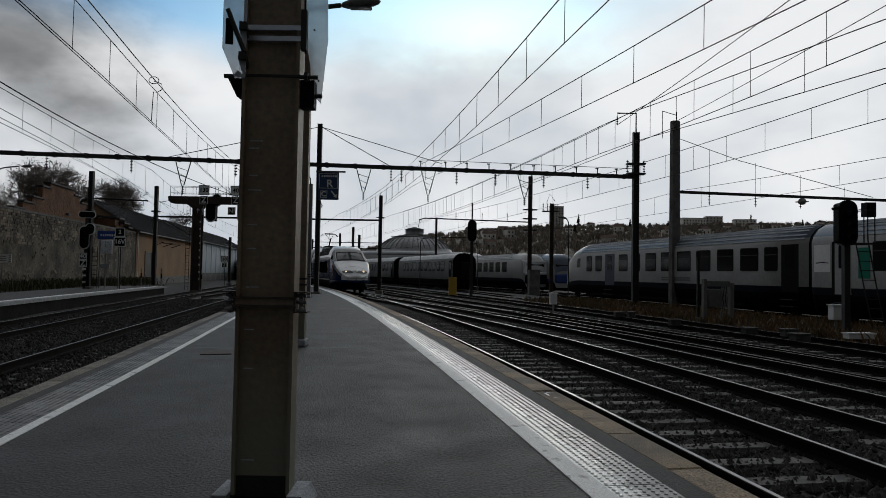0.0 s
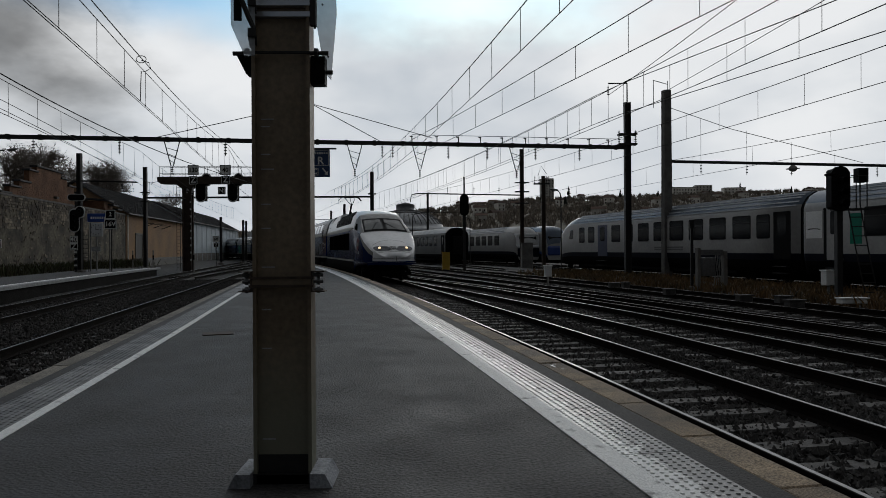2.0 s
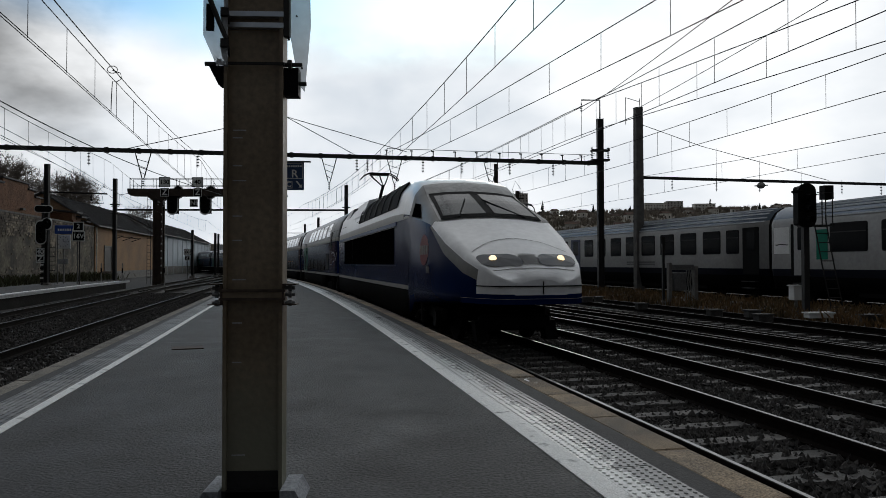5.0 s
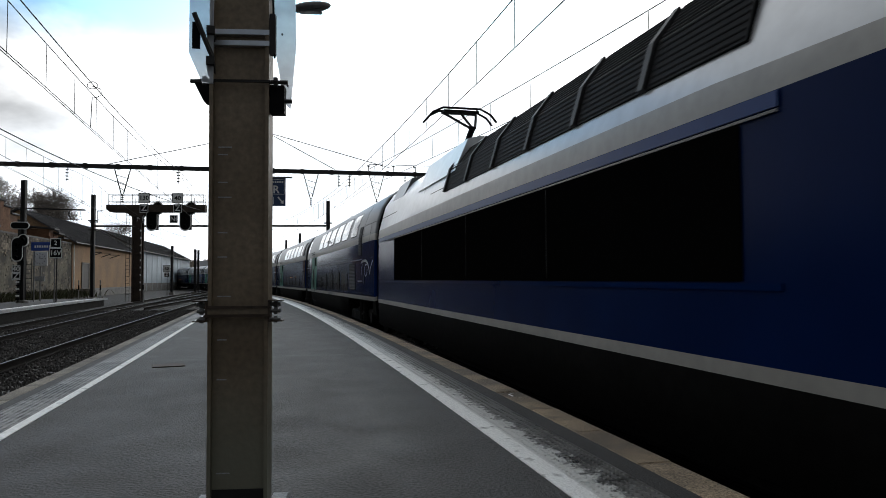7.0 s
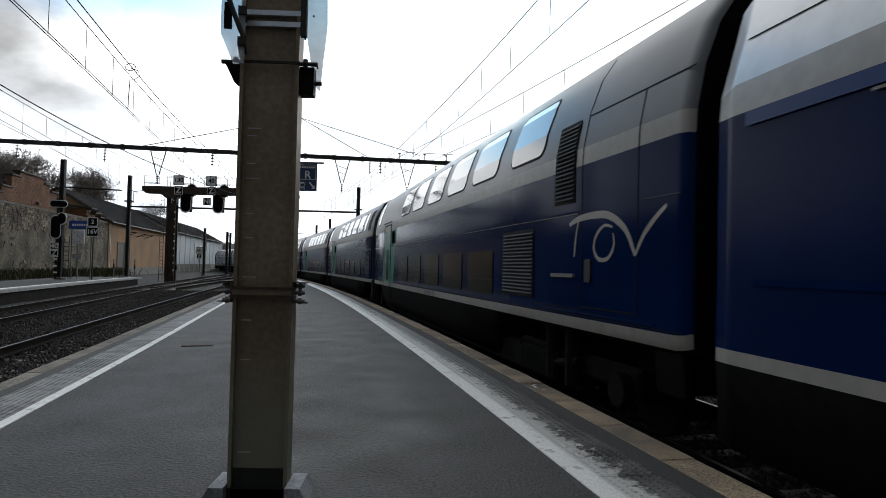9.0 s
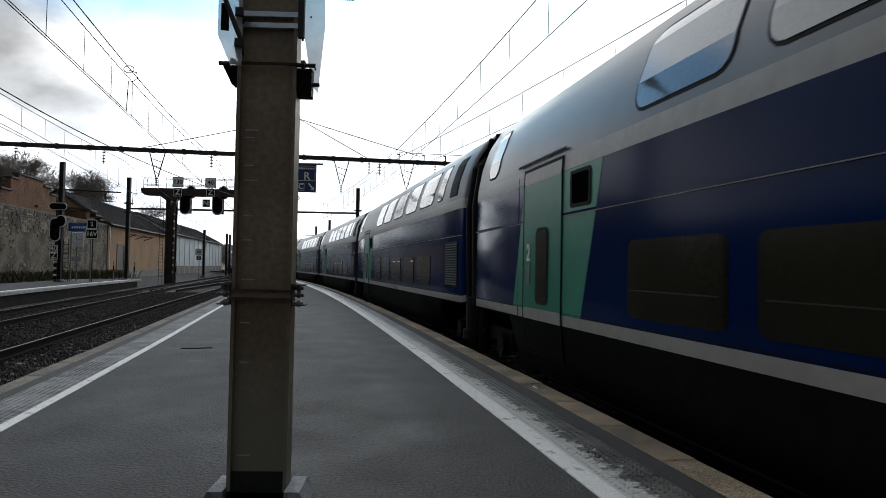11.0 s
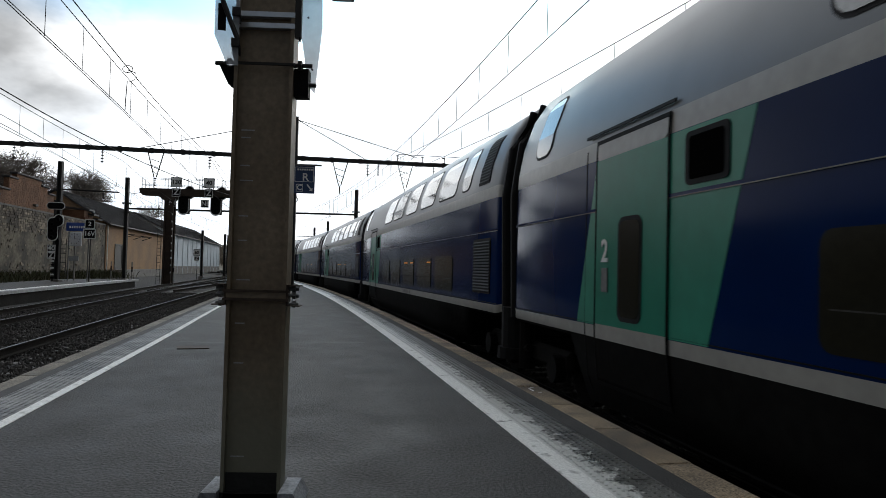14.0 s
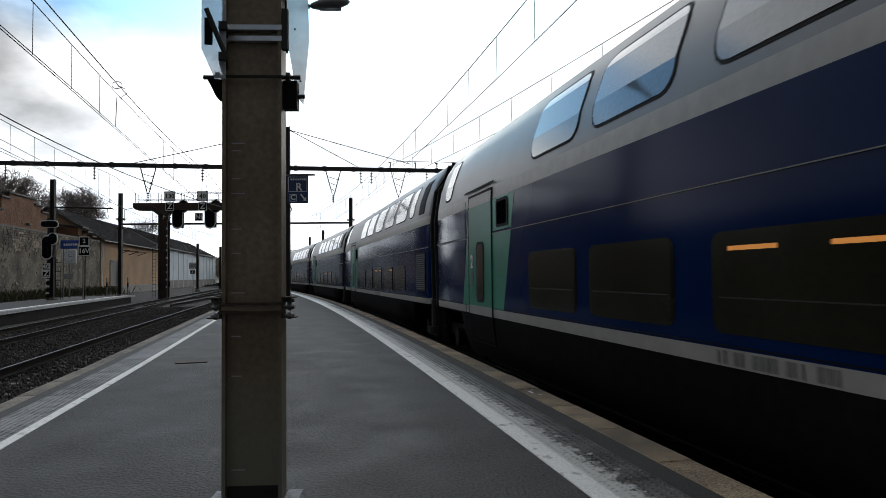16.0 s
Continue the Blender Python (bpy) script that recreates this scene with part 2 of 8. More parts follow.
BLACK = mat("matt_black", (0.008, 0.008, 0.0085), 0.6, var=0.2, spec=0.06)
RUBBER = mat("black_rubber", (0.010, 0.010, 0.0105), 0.7, var=0.25, fine=12, spec=0.15)
WHITE_PAINT = mat("white_paint", (0.88, 0.88, 0.86), 0.5, var=0.15)
SIGN_BLUE = mat("sign_blue", (0.012, 0.042, 0.125), 0.4, var=0.1, bump=0.0)
SIGN_BLUE2 = mat("bright_sign_blue", (0.02, 0.07, 0.35), 0.4, var=0.15, bump=0.0)
YELLOW = mat("yellow_paint", (0.62, 0.38, 0.03), 0.5, var=0.25)
GLASS_DARK = mat("dark_window_glass", (0.010, 0.011, 0.012), 0.10, 0.0, var=0.05, bump=0.0, spec=0.22)
GLASS_LOW = mat("tinted_lower_glass", (0.020, 0.019, 0.012), 0.14, 0.0, var=0.25, big=1.2, bump=0.0, spec=0.16)
# pale base colour stands in for part of the reflected sky
GLASS_UP = mat("sky_toned_glass", (0.11, 0.125, 0.13), 0.07, 0.0, var=0.2, big=1.0, bump=0.0, spec=0.9, coat=0.3)
T_BLUE = mat("train_blue", (0.0006, 0.0145, 0.078), 0.12, 0.0, var=0.12, big=0.6, fine=1.3, bump=0.05, spec=0.052)
T_NAVY = mat("train_navy", (0.001, 0.012, 0.068), 0.24, 0.0, var=0.15, big=0.6, fine=1.5, bump=0.03, spec=0.035)
T_TRIM = mat("train_trim_blue", (0.004, 0.042, 0.19), 0.3, 0.0, var=0.1, big=0.6, fine=6, bump=0.0, spec=0.15)
T_SILVER = mat("train_silver", (0.155, 0.165, 0.175), 0.32, 0.1, var=0.14, big=0.5, fine=1.2, bump=0.05, coat=0.0, spec=0.32)
# paler copy of the coach silver; the brighter sheen is in its colour
T_UPPER = mat("power_car_sheen_silver", (0.60, 0.62, 0.64), 0.28, 0.15, var=0.12, big=0.5, fine=5, bump=0.01, coat=0.15)
T_BAND = mat("train_light_band", (0.33, 0.32, 0.295), 0.4, 0.0, var=0.15, big=0.8, fine=8, bump=0.02)
T_WHITE = mat("train_nose_white", (0.88, 0.89, 0.90), 0.3, 0.0, var=0.10, big=1.2, fine=7, bump=0.02, coat=0.3)
T_GREY = mat("train_nose_grey", (0.15, 0.148, 0.14), 0.4, 0.0, var=0.15, big=1, fine=8, bump=0.02)
T_SKIRT = mat("train_skirt", (0.0095, 0.0093, 0.009), 0.85, 0.0, var=0.35, big=0.8, fine=9, bump=0.06, spec=0.03)
T_GREEN = mat("train_door_green", (0.008, 0.20, 0.13), 0.3, 0.0, var=0.1, big=0.7, fine=6, bump=0.01, spec=0.2)
T_GREEN2 = mat("train_pale_green", (0.03, 0.25, 0.17), 0.3, 0.0, var=0.12, big=0.7, fine=6, bump=0.01, spec=0.2)
WINDSCREEN = mat("windscreen_glass", (0.03, 0.038, 0.038), 0.1, 0.0, var=0.1, bump=0.0, spec=0.09)
T_ROOFDARK = mat("train_roof_dark", (0.025, 0.025, 0.026), 0.6, var=0.3, bump=0.1)
T_CABROOF = mat("cab_roof_grey", (0.56, 0.56, 0.55), 0.42, 0.0, var=0.35, big=1.4, fine=8, bump=0.03)
PANEL_BLACK = mat("deep_black_panel", (0.004, 0.004, 0.004), 0.5, var=0.2, bump=0.0, spec=0.0)
LAMP_GLASS = mat("headlight_glass", (0.035, 0.042, 0.055), 0.12, var=0.2, big=3, bump=0.0, spec=0.15)
DIM_RAIL = mat("dim_rail", (0.055, 0.053, 0.048), 0.5, var=0.3, bump=0.0, spec=0.1)
SLAT = mat("dark_slat", (0.020, 0.021, 0.023), 0.6, var=0.2, bump=0.0, spec=0.15)
T_RED = mat("operator_red", (0.20, 0.018, 0.03), 0.4, var=0.1, bump=0.0)
BOGIE = mat("bogie_grime", (0.010, 0.009, 0.008), 0.85, 0.0, var=0.4, fine=12, bump=0.2, spec=0.1)
HEADLIGHT = glow("headlight_lit", (1.0, 0.76, 0.45), 2.6)
LAMP_WARM = glow("cabin_lamp", (1.0, 0.38, 0.07), 0.26)
R_GREY = mat("railcar_grey", (0.37, 0.365, 0.355), 0.45, 0.1, var=0.15, big=0.8, fine=8, bump=0.02)
R_ROOF = mat("railcar_roof_blue", (0.13, 0.165, 0.215), 0.38, 0.35, var=0.25)
R_RIB = mat("railcar_roof_rib", (0.60, 0.63, 0.67), 0.4, 0.3, var=0.2)
R_NAVY = mat("railcar_door_navy", (0.008, 0.018, 0.075), 0.4, var=0.15)
R_LOW = mat("railcar_low_navy", (0.006, 0.008, 0.018), 0.6, var=0.3, spec=0.1)
R_BLUE = mat("railcar_blue", (0.012, 0.05, 0.24), 0.4, var=0.15)
R_UNDER = mat("railcar_under", (0.007, 0.007, 0.0075), 0.85, var=0.3, spec=0.05)
STONE_WALL = mat("rubble_stone", (0.26, 0.22, 0.165), 0.9, var=0.5, big=0.5, fine=5, bump=0.8, col2=(0.07, 0.058, 0.045), island=0.55)
RENDER_WALL = mat("stained_render", (0.185, 0.162, 0.118), 0.9, var=0.6, big=0.55, fine=4, bump=0.5, col2=(0.055, 0.05, 0.04), thresh=(0.40, 0.60))
BRICK = mat("orange_brick", (0.23, 0.118, 0.066), 0.9, var=0.4, big=0.7, fine=7, bump=0.5, rnd=0.2)
OCHRE = mat("ochre_render", (0.40, 0.245, 0.13), 0.9, var=0.35, big=0.35, fine=6, bump=0.2, col2=(0.29, 0.19, 0.115))
PALE_BLUE = mat("pale_blue_cladding", (0.50, 0.58, 0.64), 0.7, var=0.18, big=0.4, fine=5, bump=0.1)
ROOF_TILE = mat("grey_roof", (0.068, 0.066, 0.068), 0.75, var=0.35, big=0.5, fine=6, bump=0.4)
BARK = mat("bare_twigs", (0.20, 0.17, 0.145), 0.9, var=0.4, big=1, fine=10, bump=0.3)
GRASS = mat("dry_grass", (0.19, 0.105, 0.042), 0.9, var=0.5, big=0.8, fine=8, bump=0.2, col2=(0.085, 0.062, 0.026), island=0.35)
WEED = mat("green_weeds", (0.055, 0.068, 0.026), 0.9, var=0.5, big=0.8, fine=8, bump=0.2, col2=(0.06, 0.05, 0.025), island=0.4)
# hill and woods colours are lifted to stand in for distance haze
HILL = mat("wooded_hill", (0.27, 0.23, 0.18), 0.95, var=0.5, big=0.03, fine=0.4, bump=0.4, col2=(0.14, 0.13, 0.095))
WOODS = mat("winter_woods", (0.33, 0.285, 0.235), 0.95, var=0.5, big=0.05, fine=0.6, bump=0.2, island=0.22)
CONIFER = mat("conifer", (0.016, 0.024, 0.014), 0.95, var=0.4, big=0.3, fine=2, bump=0.2)
HOUSE_WALL = mat("house_wall", (0.80, 0.77, 0.71), 0.85, var=0.2, rnd=0.35, big=0.3, fine=3)
HOUSE_ROOF = mat("house_roof", (0.12, 0.07, 0.05), 0.85, var=0.3, rnd=0.3, big=0.3, fine=3)


# ---- mesh helpers ----
def obj(name, bm, mats, parent=None, label="", smooth=False):
    me = bpy.data.meshes.new(name)
    bmesh.ops.recalc_face_normals(bm, faces=bm.faces)
    bm.to_mesh(me)
    bm.free()
    for m in mats if isinstance(mats, (list, tuple)) else [mats]:
        me.materials.append(m)
    if smooth:
        me.polygons.foreach_set("use_smooth", [True] * len(me.polygons))
    ob = new(name, me)
    if parent:
        ob.parent = parent
    if label:
        ob["label"] = label
    return ob


part = obj


def thing(name, m, label, category, group="", kind=""):
    e = new(name)
    e.matrix_world = m
    e.empty_display_size = 0.2
    return tagged(e, label, category, group, kind)


def share(name, ob, m, parent=None):
    """Another object on the same mesh."""
    o = new(name, ob.data)
    if parent:
        o.parent = parent
    o.matrix_local = m
    return o


def box(bm, x0, x1, y0, y1, z0, z1, mi=0, bevel=0.0, m=None):
    vs = [bm.verts.new((x, y, z)) for x in (x0, x1) for y in (y0, y1) for z in (z0, z1)]
    fs = [bm.faces.new([vs[i] for i in q]) for q in ((0, 1, 3, 2), (4, 6, 7, 5), (0, 4, 5, 1), (2, 3, 7, 6), (0, 2, 6, 4), (1, 5, 7, 3))]
    for f in fs:
        f.material_index = mi
    if bevel:
        es = list({e for f in fs for e in f.edges})
        r = bmesh.ops.bevel(bm, geom=es, offset=bevel, segments=1, affect="EDGES", profile=0.5)
        for f in r["faces"]:
            f.material_index = mi
        vs = list({v for f in fs if f.is_valid for v in f.verts} | {v for f in r["faces"] for v in f.verts})
    if m is not None:
        bmesh.ops.transform(bm, matrix=m, verts=[v for v in vs if v.is_valid])
    return vs


def tube(bm, pts, r, seg=6, mi=0, cap=True, r1=None):
    pts = [Vector(p) for p in pts]
    rings = []
    for i, p in enumerate(pts):
        d = (pts[min(i + 1, len(pts) - 1)] - pts[max(i - 1, 0)]).normalized()
        u = d.cross(Vector((0, 0, 1)) if abs(d.z) < 0.9 else Vector((1, 0, 0))).normalized()
        v = d.cross(u)
        rad = r if r1 is None else r + (r1 - r) * i / (len(pts) - 1)
        rings.append([bm.verts.new(p + (u * math.cos(2 * math.pi * k / seg) + v * math.sin(2 * math.pi * k / seg)) * rad) for k in range(seg)])
    for a, b in zip(rings, rings[1:]):
        for k in range(seg):
            bm.faces.new((a[k], a[(k + 1) % seg], b[(k + 1) % seg], b[k])).material_index = mi
    if cap and seg > 2:
        bm.faces.new(rings[0][::-1]).material_index = mi
        bm.faces.new(rings[-1]).material_index = mi


def prism(bm, outline, axis, a, b, mi=0):
    """Outline of (u, v) pushed from a to b along axis; x: u=y v=z, y: u=x v=z, z: u=x v=y."""
    def p(u, v, w):
        return {"x": (w, u, v), "y": (u, w, v), "z": (u, v, w)}[axis]
    lo = [bm.verts.new(p(u, v, a)) for u, v in outline]
    hi = [bm.verts.new(p(u, v, b)) for u, v in outline]
    n = len(outline)
    for f in [bm.faces.new(lo[::-1]), bm.faces.new(hi)] + [bm.faces.new((lo[i], lo[(i + 1) % n], hi[(i + 1) % n], hi[i])) for i in range(n)]:
        f.material_index = mi
    return lo + hi


def sweep(bm, profile, s0, s1, ds, mis=None, closed=True, off=None):
    """Profile of (off, z) swept along the curve; off(s) shifts it sideways."""
    n = max(1, round((s1 - s0) / ds))
    rings = []
    for i in range(n + 1):
        s = s0 + (s1 - s0) * i / n
        o = off(s) if off else 0.0
        rings.append([bm.verts.new(at(s, u + o, z)) for u, z in profile])
    m = len(profile)
    for a, b in zip(rings, rings[1:]):
        for k in range(m if closed else m - 1):
            f = bm.faces.new((a[k], a[(k + 1) % m], b[(k + 1) % m], b[k]))
            if mis:
                f.material_index = mis[k]
    if closed:
        bm.faces.new(rings[0])
        bm.faces.new(rings[-1])


def letters(parent, text, size, m, material, name="lettering"):
    cu = bpy.data.curves.new(name, "FONT")
    cu.body, cu.size, cu.extrude, cu.align_x, cu.align_y, cu.resolution_u = text, size, 0.004, "CENTER", "CENTER", 3
    cu.offset = size * 0.02
    cu.materials.append(material)
    o = new(name, cu)
    o.parent = parent
    o.matrix_local = m
    return o


def rounded(w, h, r, n=4):
    pts = []
    for cx, cy, a0 in ((w / 2 - r, h / 2 - r, 0), (-w / 2 + r, h / 2 - r, 90), (-w / 2 + r, -h / 2 + r, 180), (w / 2 - r, -h / 2 + r, 270)):
        for k in range(n + 1):
            a = radians(a0 + 90 * k / n)
            pts.append((cx + r * math.cos(a), cy + r * math.sin(a)))
    return pts


# ---- ground, platforms, tracks ----
def left_off(s):
    """The platform's other edge, which runs straighter than the near one."""
    return -4.50 + 0.00125 * max(0.0, s - 15) ** 2


def sweep2(bm, left, right, z0, z1, s0, s1, ds):
    """A slab between two edges that vary along the curve."""
    n = round((s1 - s0) / ds)
    rings = []
    for i in range(n + 1):
        s = s0 + (s1 - s0) * i / n
        a, b = left(s), right(s)
        rings.append([bm.verts.new(at(s, o, z)) for o, z in ((a, z0), (a, z1), (b, z1), (b, z0))])
    for a, b in zip(rings, rings[1:]):
        for k in range(4):
            bm.faces.new((a[k], a[(k + 1) % 4], b[(k + 1) % 4], b[k]))
    bm.faces.new(rings[0])
    bm.faces.new(rings[-1])



bm = bmesh.new()
bmesh.ops.create_grid(bm, x_segments=60, y_segments=60, size=2500)
for v in bm.verts:
    v.co.z = -0.80
tagged(obj("ground", bm, DIRT), "dark earth of the railway yard", "ground", kind="structure")

PL0, PL1 = -14, 68
bm = bmesh.new()
sweep2(bm, lambda s: left_off(s) + 0.188, lambda s: 0.728, -0.78, 0.0, PL0, PL1, 2.0)
platform = tagged(obj("platform", bm, ASPHALT), "grey worn asphalt station platform between two tracks", "platform", kind="structure")
bm = bmesh.new()
sweep2(bm, lambda s: left_off(s) + 0.02, lambda s: left_off(s) + 0.186, -0.78, -0.11, PL0, PL1, 2.0)
part("edge_wall", bm, CONCRETE_WORN, platform, "worn concrete wall under the coping")
bm = bmesh.new()
sweep2(bm, lambda s: 0.730, lambda s: 0.975, -0.78, -0.11, PL0, PL1, 2.0)
part("edge_wall", bm, CONCRETE_WORN, platform, "worn concrete wall under the coping")
for lo, hi, z, m, nm, lab in ((0.553, 0.726, 0.005, ASPHALT_OLD, "edge_strip", "older dark asphalt strip beside the coping"), (0.015, 0.163, 0.0075, WHITE_LINE, "white_line", "worn white safety line")):
    bm = bmesh.new()
    sweep2(bm, lambda s: lo, lambda s: hi, 0.001, z, PL0, PL1, 1.0)
    part(nm, bm, m, platform, lab)
for lo, hi, z, m, nm, lab in ((0.19, 0.315, 0.005, ASPHALT_OLD, "edge_strip", "older dark asphalt strip beside the coping"), (0.694, 0.788, 0.006, WHITE_LINE, "white_line", "worn white safety line")):
    bm = bmesh.new()
    sweep2(bm, lambda s: left_off(s) + lo, lambda s: left_off(s) + hi, 0.001, z, PL0, PL1, 1.0)
    part(nm, bm, m, platform, lab)
# a joint across the asphalt
bm = bmesh.new()
for k in range(24):
    o0, o1 = -3.7 + 3.7 * k / 24, -3.7 + 3.7 * (k + 1) / 24
    q0, q1 = (11.9 + 0.05 * math.sin(o * 3.1) + 0.03 * math.sin(o * 9) for o in (o0, o1))
    vs = [bm.verts.new(at(a, o, 0.0025)) for a, o in ((q0, o0), (q1, o1), (q1 + 0.03, o1), (q0 + 0.03, o0))]
    bm.faces.new(vs)
part("joint", bm, TAR, platform, "dark sealed joint across the asphalt")


def rail_profile(o):
    z = RAIL
    return [(o - 0.07, z - 0.17), (o - 0.07, z - 0.155), (o - 0.012, z - 0.13), (o - 0.012, z - 0.045), (o - 0.036, z - 0.035), (o - 0.036, z - 0.004), (o - 0.022, z), (o + 0.022, z), (o + 0.036, z - 0.004), (o + 0.036, z - 0.035), (o + 0.012, z - 0.045), (o + 0.012, z - 0.13), (o + 0.07, z - 0.155), (o + 0.07, z - 0.17)]


RAIL_MIS = [0] * 6 + [1] + [0] * 7
SEAT = RAIL - 0.17


def offset_of(pairs):
    xs, ys = [p[0] for p in pairs], [p[1] for p in pairs]

    def f(s):
        for (a, fa), (b, fb) in zip(pairs, pairs[1:]):
            if a <= s <= b:
                k = (s - a) / (b - a)
                k = k * k * (3 - 2 * k)
                return fa + (fb - fa) * k
        return ys[0] if s < xs[0] else ys[-1]
    return f


TRACKS = [
    # name, s from, s to, offset along it
    ("track_platform", -30, 260, offset_of([(0, 2.66), (1, 2.66)])),
    ("track_second", -30, 62, offset_of([(14, 5.65), (62, 2.75)])),
    ("track_third", -30, 260, offset_of([(0, 8.6), (60, 7.6), (120, 7.2)])),
    ("track_crossover", 6, 58, offset_of([(6, 8.4), (58, 5.0)])),
    ("track_fourth", -30, 260, offset_of([(0, 12.0), (60, 11.4)])),
    ("track_siding", -30, 260, offset_of([(0, 20.6), (80, 20.6)])),
    ("track_far_siding", 30, 260, offset_of([(0, 25.0), (80, 24.6)])),
    ("track_coaches", 40, 260, offset_of([(40, 14.6), (75, 16.2)])),
    ("track_left", -30, 96, lambda s: left_off(s) - 1.55),
    ("track_left_far", -30, 230, lambda s: -9.95 + 0.00115 * max(0.0, s - 25) ** 2),
    ("track_left_crossover", 46, 110, lambda s: -9.0 + 0.00115 * max(0.0, s - 25) ** 2 + 3.4 * min(1.0, max(0.0, (s - 46) / 55))),
]
TRACK_OBS = {}
for tname, s0, s1, fo in TRACKS:
    t_ob = thing(tname, Matrix(), "railway track with worn steel rails on concrete sleepers", "railway track", kind="structure")
    TRACK_OBS[tname] = t_ob
    for o in (-0.75, 0.75):
        bm = bmesh.new()
        sweep(bm, rail_profile(o), s0, s1, 3.0, RAIL_MIS, off=fo)
        part("rail", bm, [RAILSIDE, RAILTOP if tname in ("track_platform", "track_second") else RAILDULL], t_ob)

# ballast bed: one uneven sheet under all tracks
bm = bmesh.new()
for o0, o1 in ((0.97, 32.0), (-18.0, -4.0)):
    nu, nv = int((o1 - o0) / 0.35), 150
    grid = []
    for i in range(nv + 1):
        s = -30 + 290 * (i / nv) ** 1.6
        row = []
        for j in range(nu + 1):
            o = o0 + (o1 - o0) * j / nu
            p = at(s, o)
            edge = min(1.0, max(0.0, (o - o0) / 0.6)) if o0 > 0 else 1.0
            z = SEAT - 0.05 + 0.05 * noise.noise(Vector((p.x * 0.9, p.y * 0.9, 0))) + 0.03 * noise.noise(Vector((p.x * 3, p.y * 3, 5)))
            if o0 < 0:
                z -= 0.02
                if s > 45:
                    z += 0.03
            if o > 13.5:
                z += 0.10
            row.append(bm.verts.new((p.x, p.y, z - 0.08 * (1 - edge))))
        grid.append(row)
    for a, b in zip(grid, grid[1:]):
        for k in range(nu):
            bm.faces.new((a[k], a[k + 1], b[k + 1], b[k]))
tagged(obj("ballast_bed", bm, BALLAST, smooth=True), "dark bed of crushed stone under the tracks", "ballast", kind="structure")


# ---- the double-deck train ----
PROF = [(0.80, 0.30), (1.30, 0.32), (1.41, 0.62), (1.445, 1.00), (1.45, 1.12), (1.45, 2.74), (1.44, 2.93), (1.37, 3.30), (1.24, 3.66), (1.04, 3.96), (0.76, 4.16), (0.40, 4.28), (0.0, 4.32)]
PROF_MI = [0, 0, 0, 1, 2, 3, 4, 4, 4, 4, 4, 4]
COACH_MATS = [T_SKIRT, T_BAND, T_BLUE, T_BAND, T_SILVER]


def px(z):
    for (x0, z0), (x1, z1) in zip(PROF, PROF[1:]):
        if z0 <= z <= z1:
            return x0 + (x1 - x0) * (z - z0) / (z1 - z0)
    return PROF[-1][0]


def side_patch(bm, y0, y1, z0, z1, r, out, lean0=0.0, lean1=0.0, mi=0, thick=0.012, steps=None):
    """A panel with rounded corners laid on the platform-side wall; lean shifts its lower ends along the wall."""
    zs = [z0 + r * (1 - math.cos(radians(a))) for a in (0, 25, 50, 70, 90)] if r else [z0]
    zs += [z for _, z in PROF if z0 + r < z < z1 - r]
    zs += [z1 - r * (1 - math.cos(radians(a))) for a in (90, 70, 50, 25, 0)] if r else [z1]
    rows = []
    for z in zs:
        d = 0.0
        if r:
            h = min(z - z0, z1 - z)
            d = r - math.sqrt(max(0.0, r * r - (r - min(h, r)) ** 2))
        k = (z1 - z) / (z1 - z0)
        rows.append((bm.verts.new((-(px(z) + out), y0 + d + lean0 * k, z)), bm.verts.new((-(px(z) + out), y1 - d + lean1 * k, z)),
                     bm.verts.new((-(px(z) + out - thick), y0 + d + lean0 * k, z)), bm.verts.new((-(px(z) + out - thick), y1 - d + lean1 * k, z))))
    for a, b in zip(rows, rows[1:]):
        for q in ((a[0], a[1], b[1], b[0]), (a[0], b[0], b[2], a[2]), (a[1], a[3], b[3], b[1])):
            bm.faces.new(q).material_index = mi
    for a in (rows[0], rows[-1]):
        bm.faces.new((a[0], a[1], a[3], a[2])).material_index = mi


def shell(bm, rings, mis):
    vs = [[bm.verts.new(p) for p in ring] for ring in rings]
    n = len(vs[0])
    for a, b in zip(vs, vs[1:]):
        for k in range(n):
            f = bm.faces.new((a[k], a[(k + 1) % n], b[(k + 1) % n], b[k]))
            f.material_index = mis[k]
            f.smooth = True
    return vs


def ring_of(prof, y, fx=1.0, fz=1.0):
    left = [(-x * fx, y, 2.2 + (z - 2.2) * fz) for x, z in prof]
    right = [(x * fx, y, 2.2 + (z - 2.2) * fz) for x, z in prof[-2::-1]]
    return left + right


def louvre(parent, y0, y1, z0, z1, n, out=0.004):
    bm = bmesh.new()
    side_patch(bm, y0, y1, z0, z1, 0.03, out + 0.006)
    lv = part("louvre", bm, BLACK, parent, "black ventilation louvre with thin slats")
    bm = bmesh.new()
    for i in range(n):
        z = z0 + 0.03 + (z1 - z0 - 0.06) * (i + 0.5) / n
        x = -(px(z) + out + 0.006)
        h = (z1 - z0) / n * 0.2
        vs = [bm.verts.new(p) for p in ((x - 0.016, y0 + 0.03, z - h), (x - 0.016, y1 - 0.03, z - h), (x, y1 - 0.03, z + h), (x, y0 + 0.03, z + h))]
        ws = [bm.verts.new(v.co + Vector((0.004, 0, -0.010))) for v in vs]
        bm.faces.new(vs)
        bm.faces.new(ws[::-1])
        for k in range(4):
            bm.faces.new((vs[k], ws[k], ws[(k + 1) % 4], vs[(k + 1) % 4]))
    part("slats", bm, SLAT, lv)


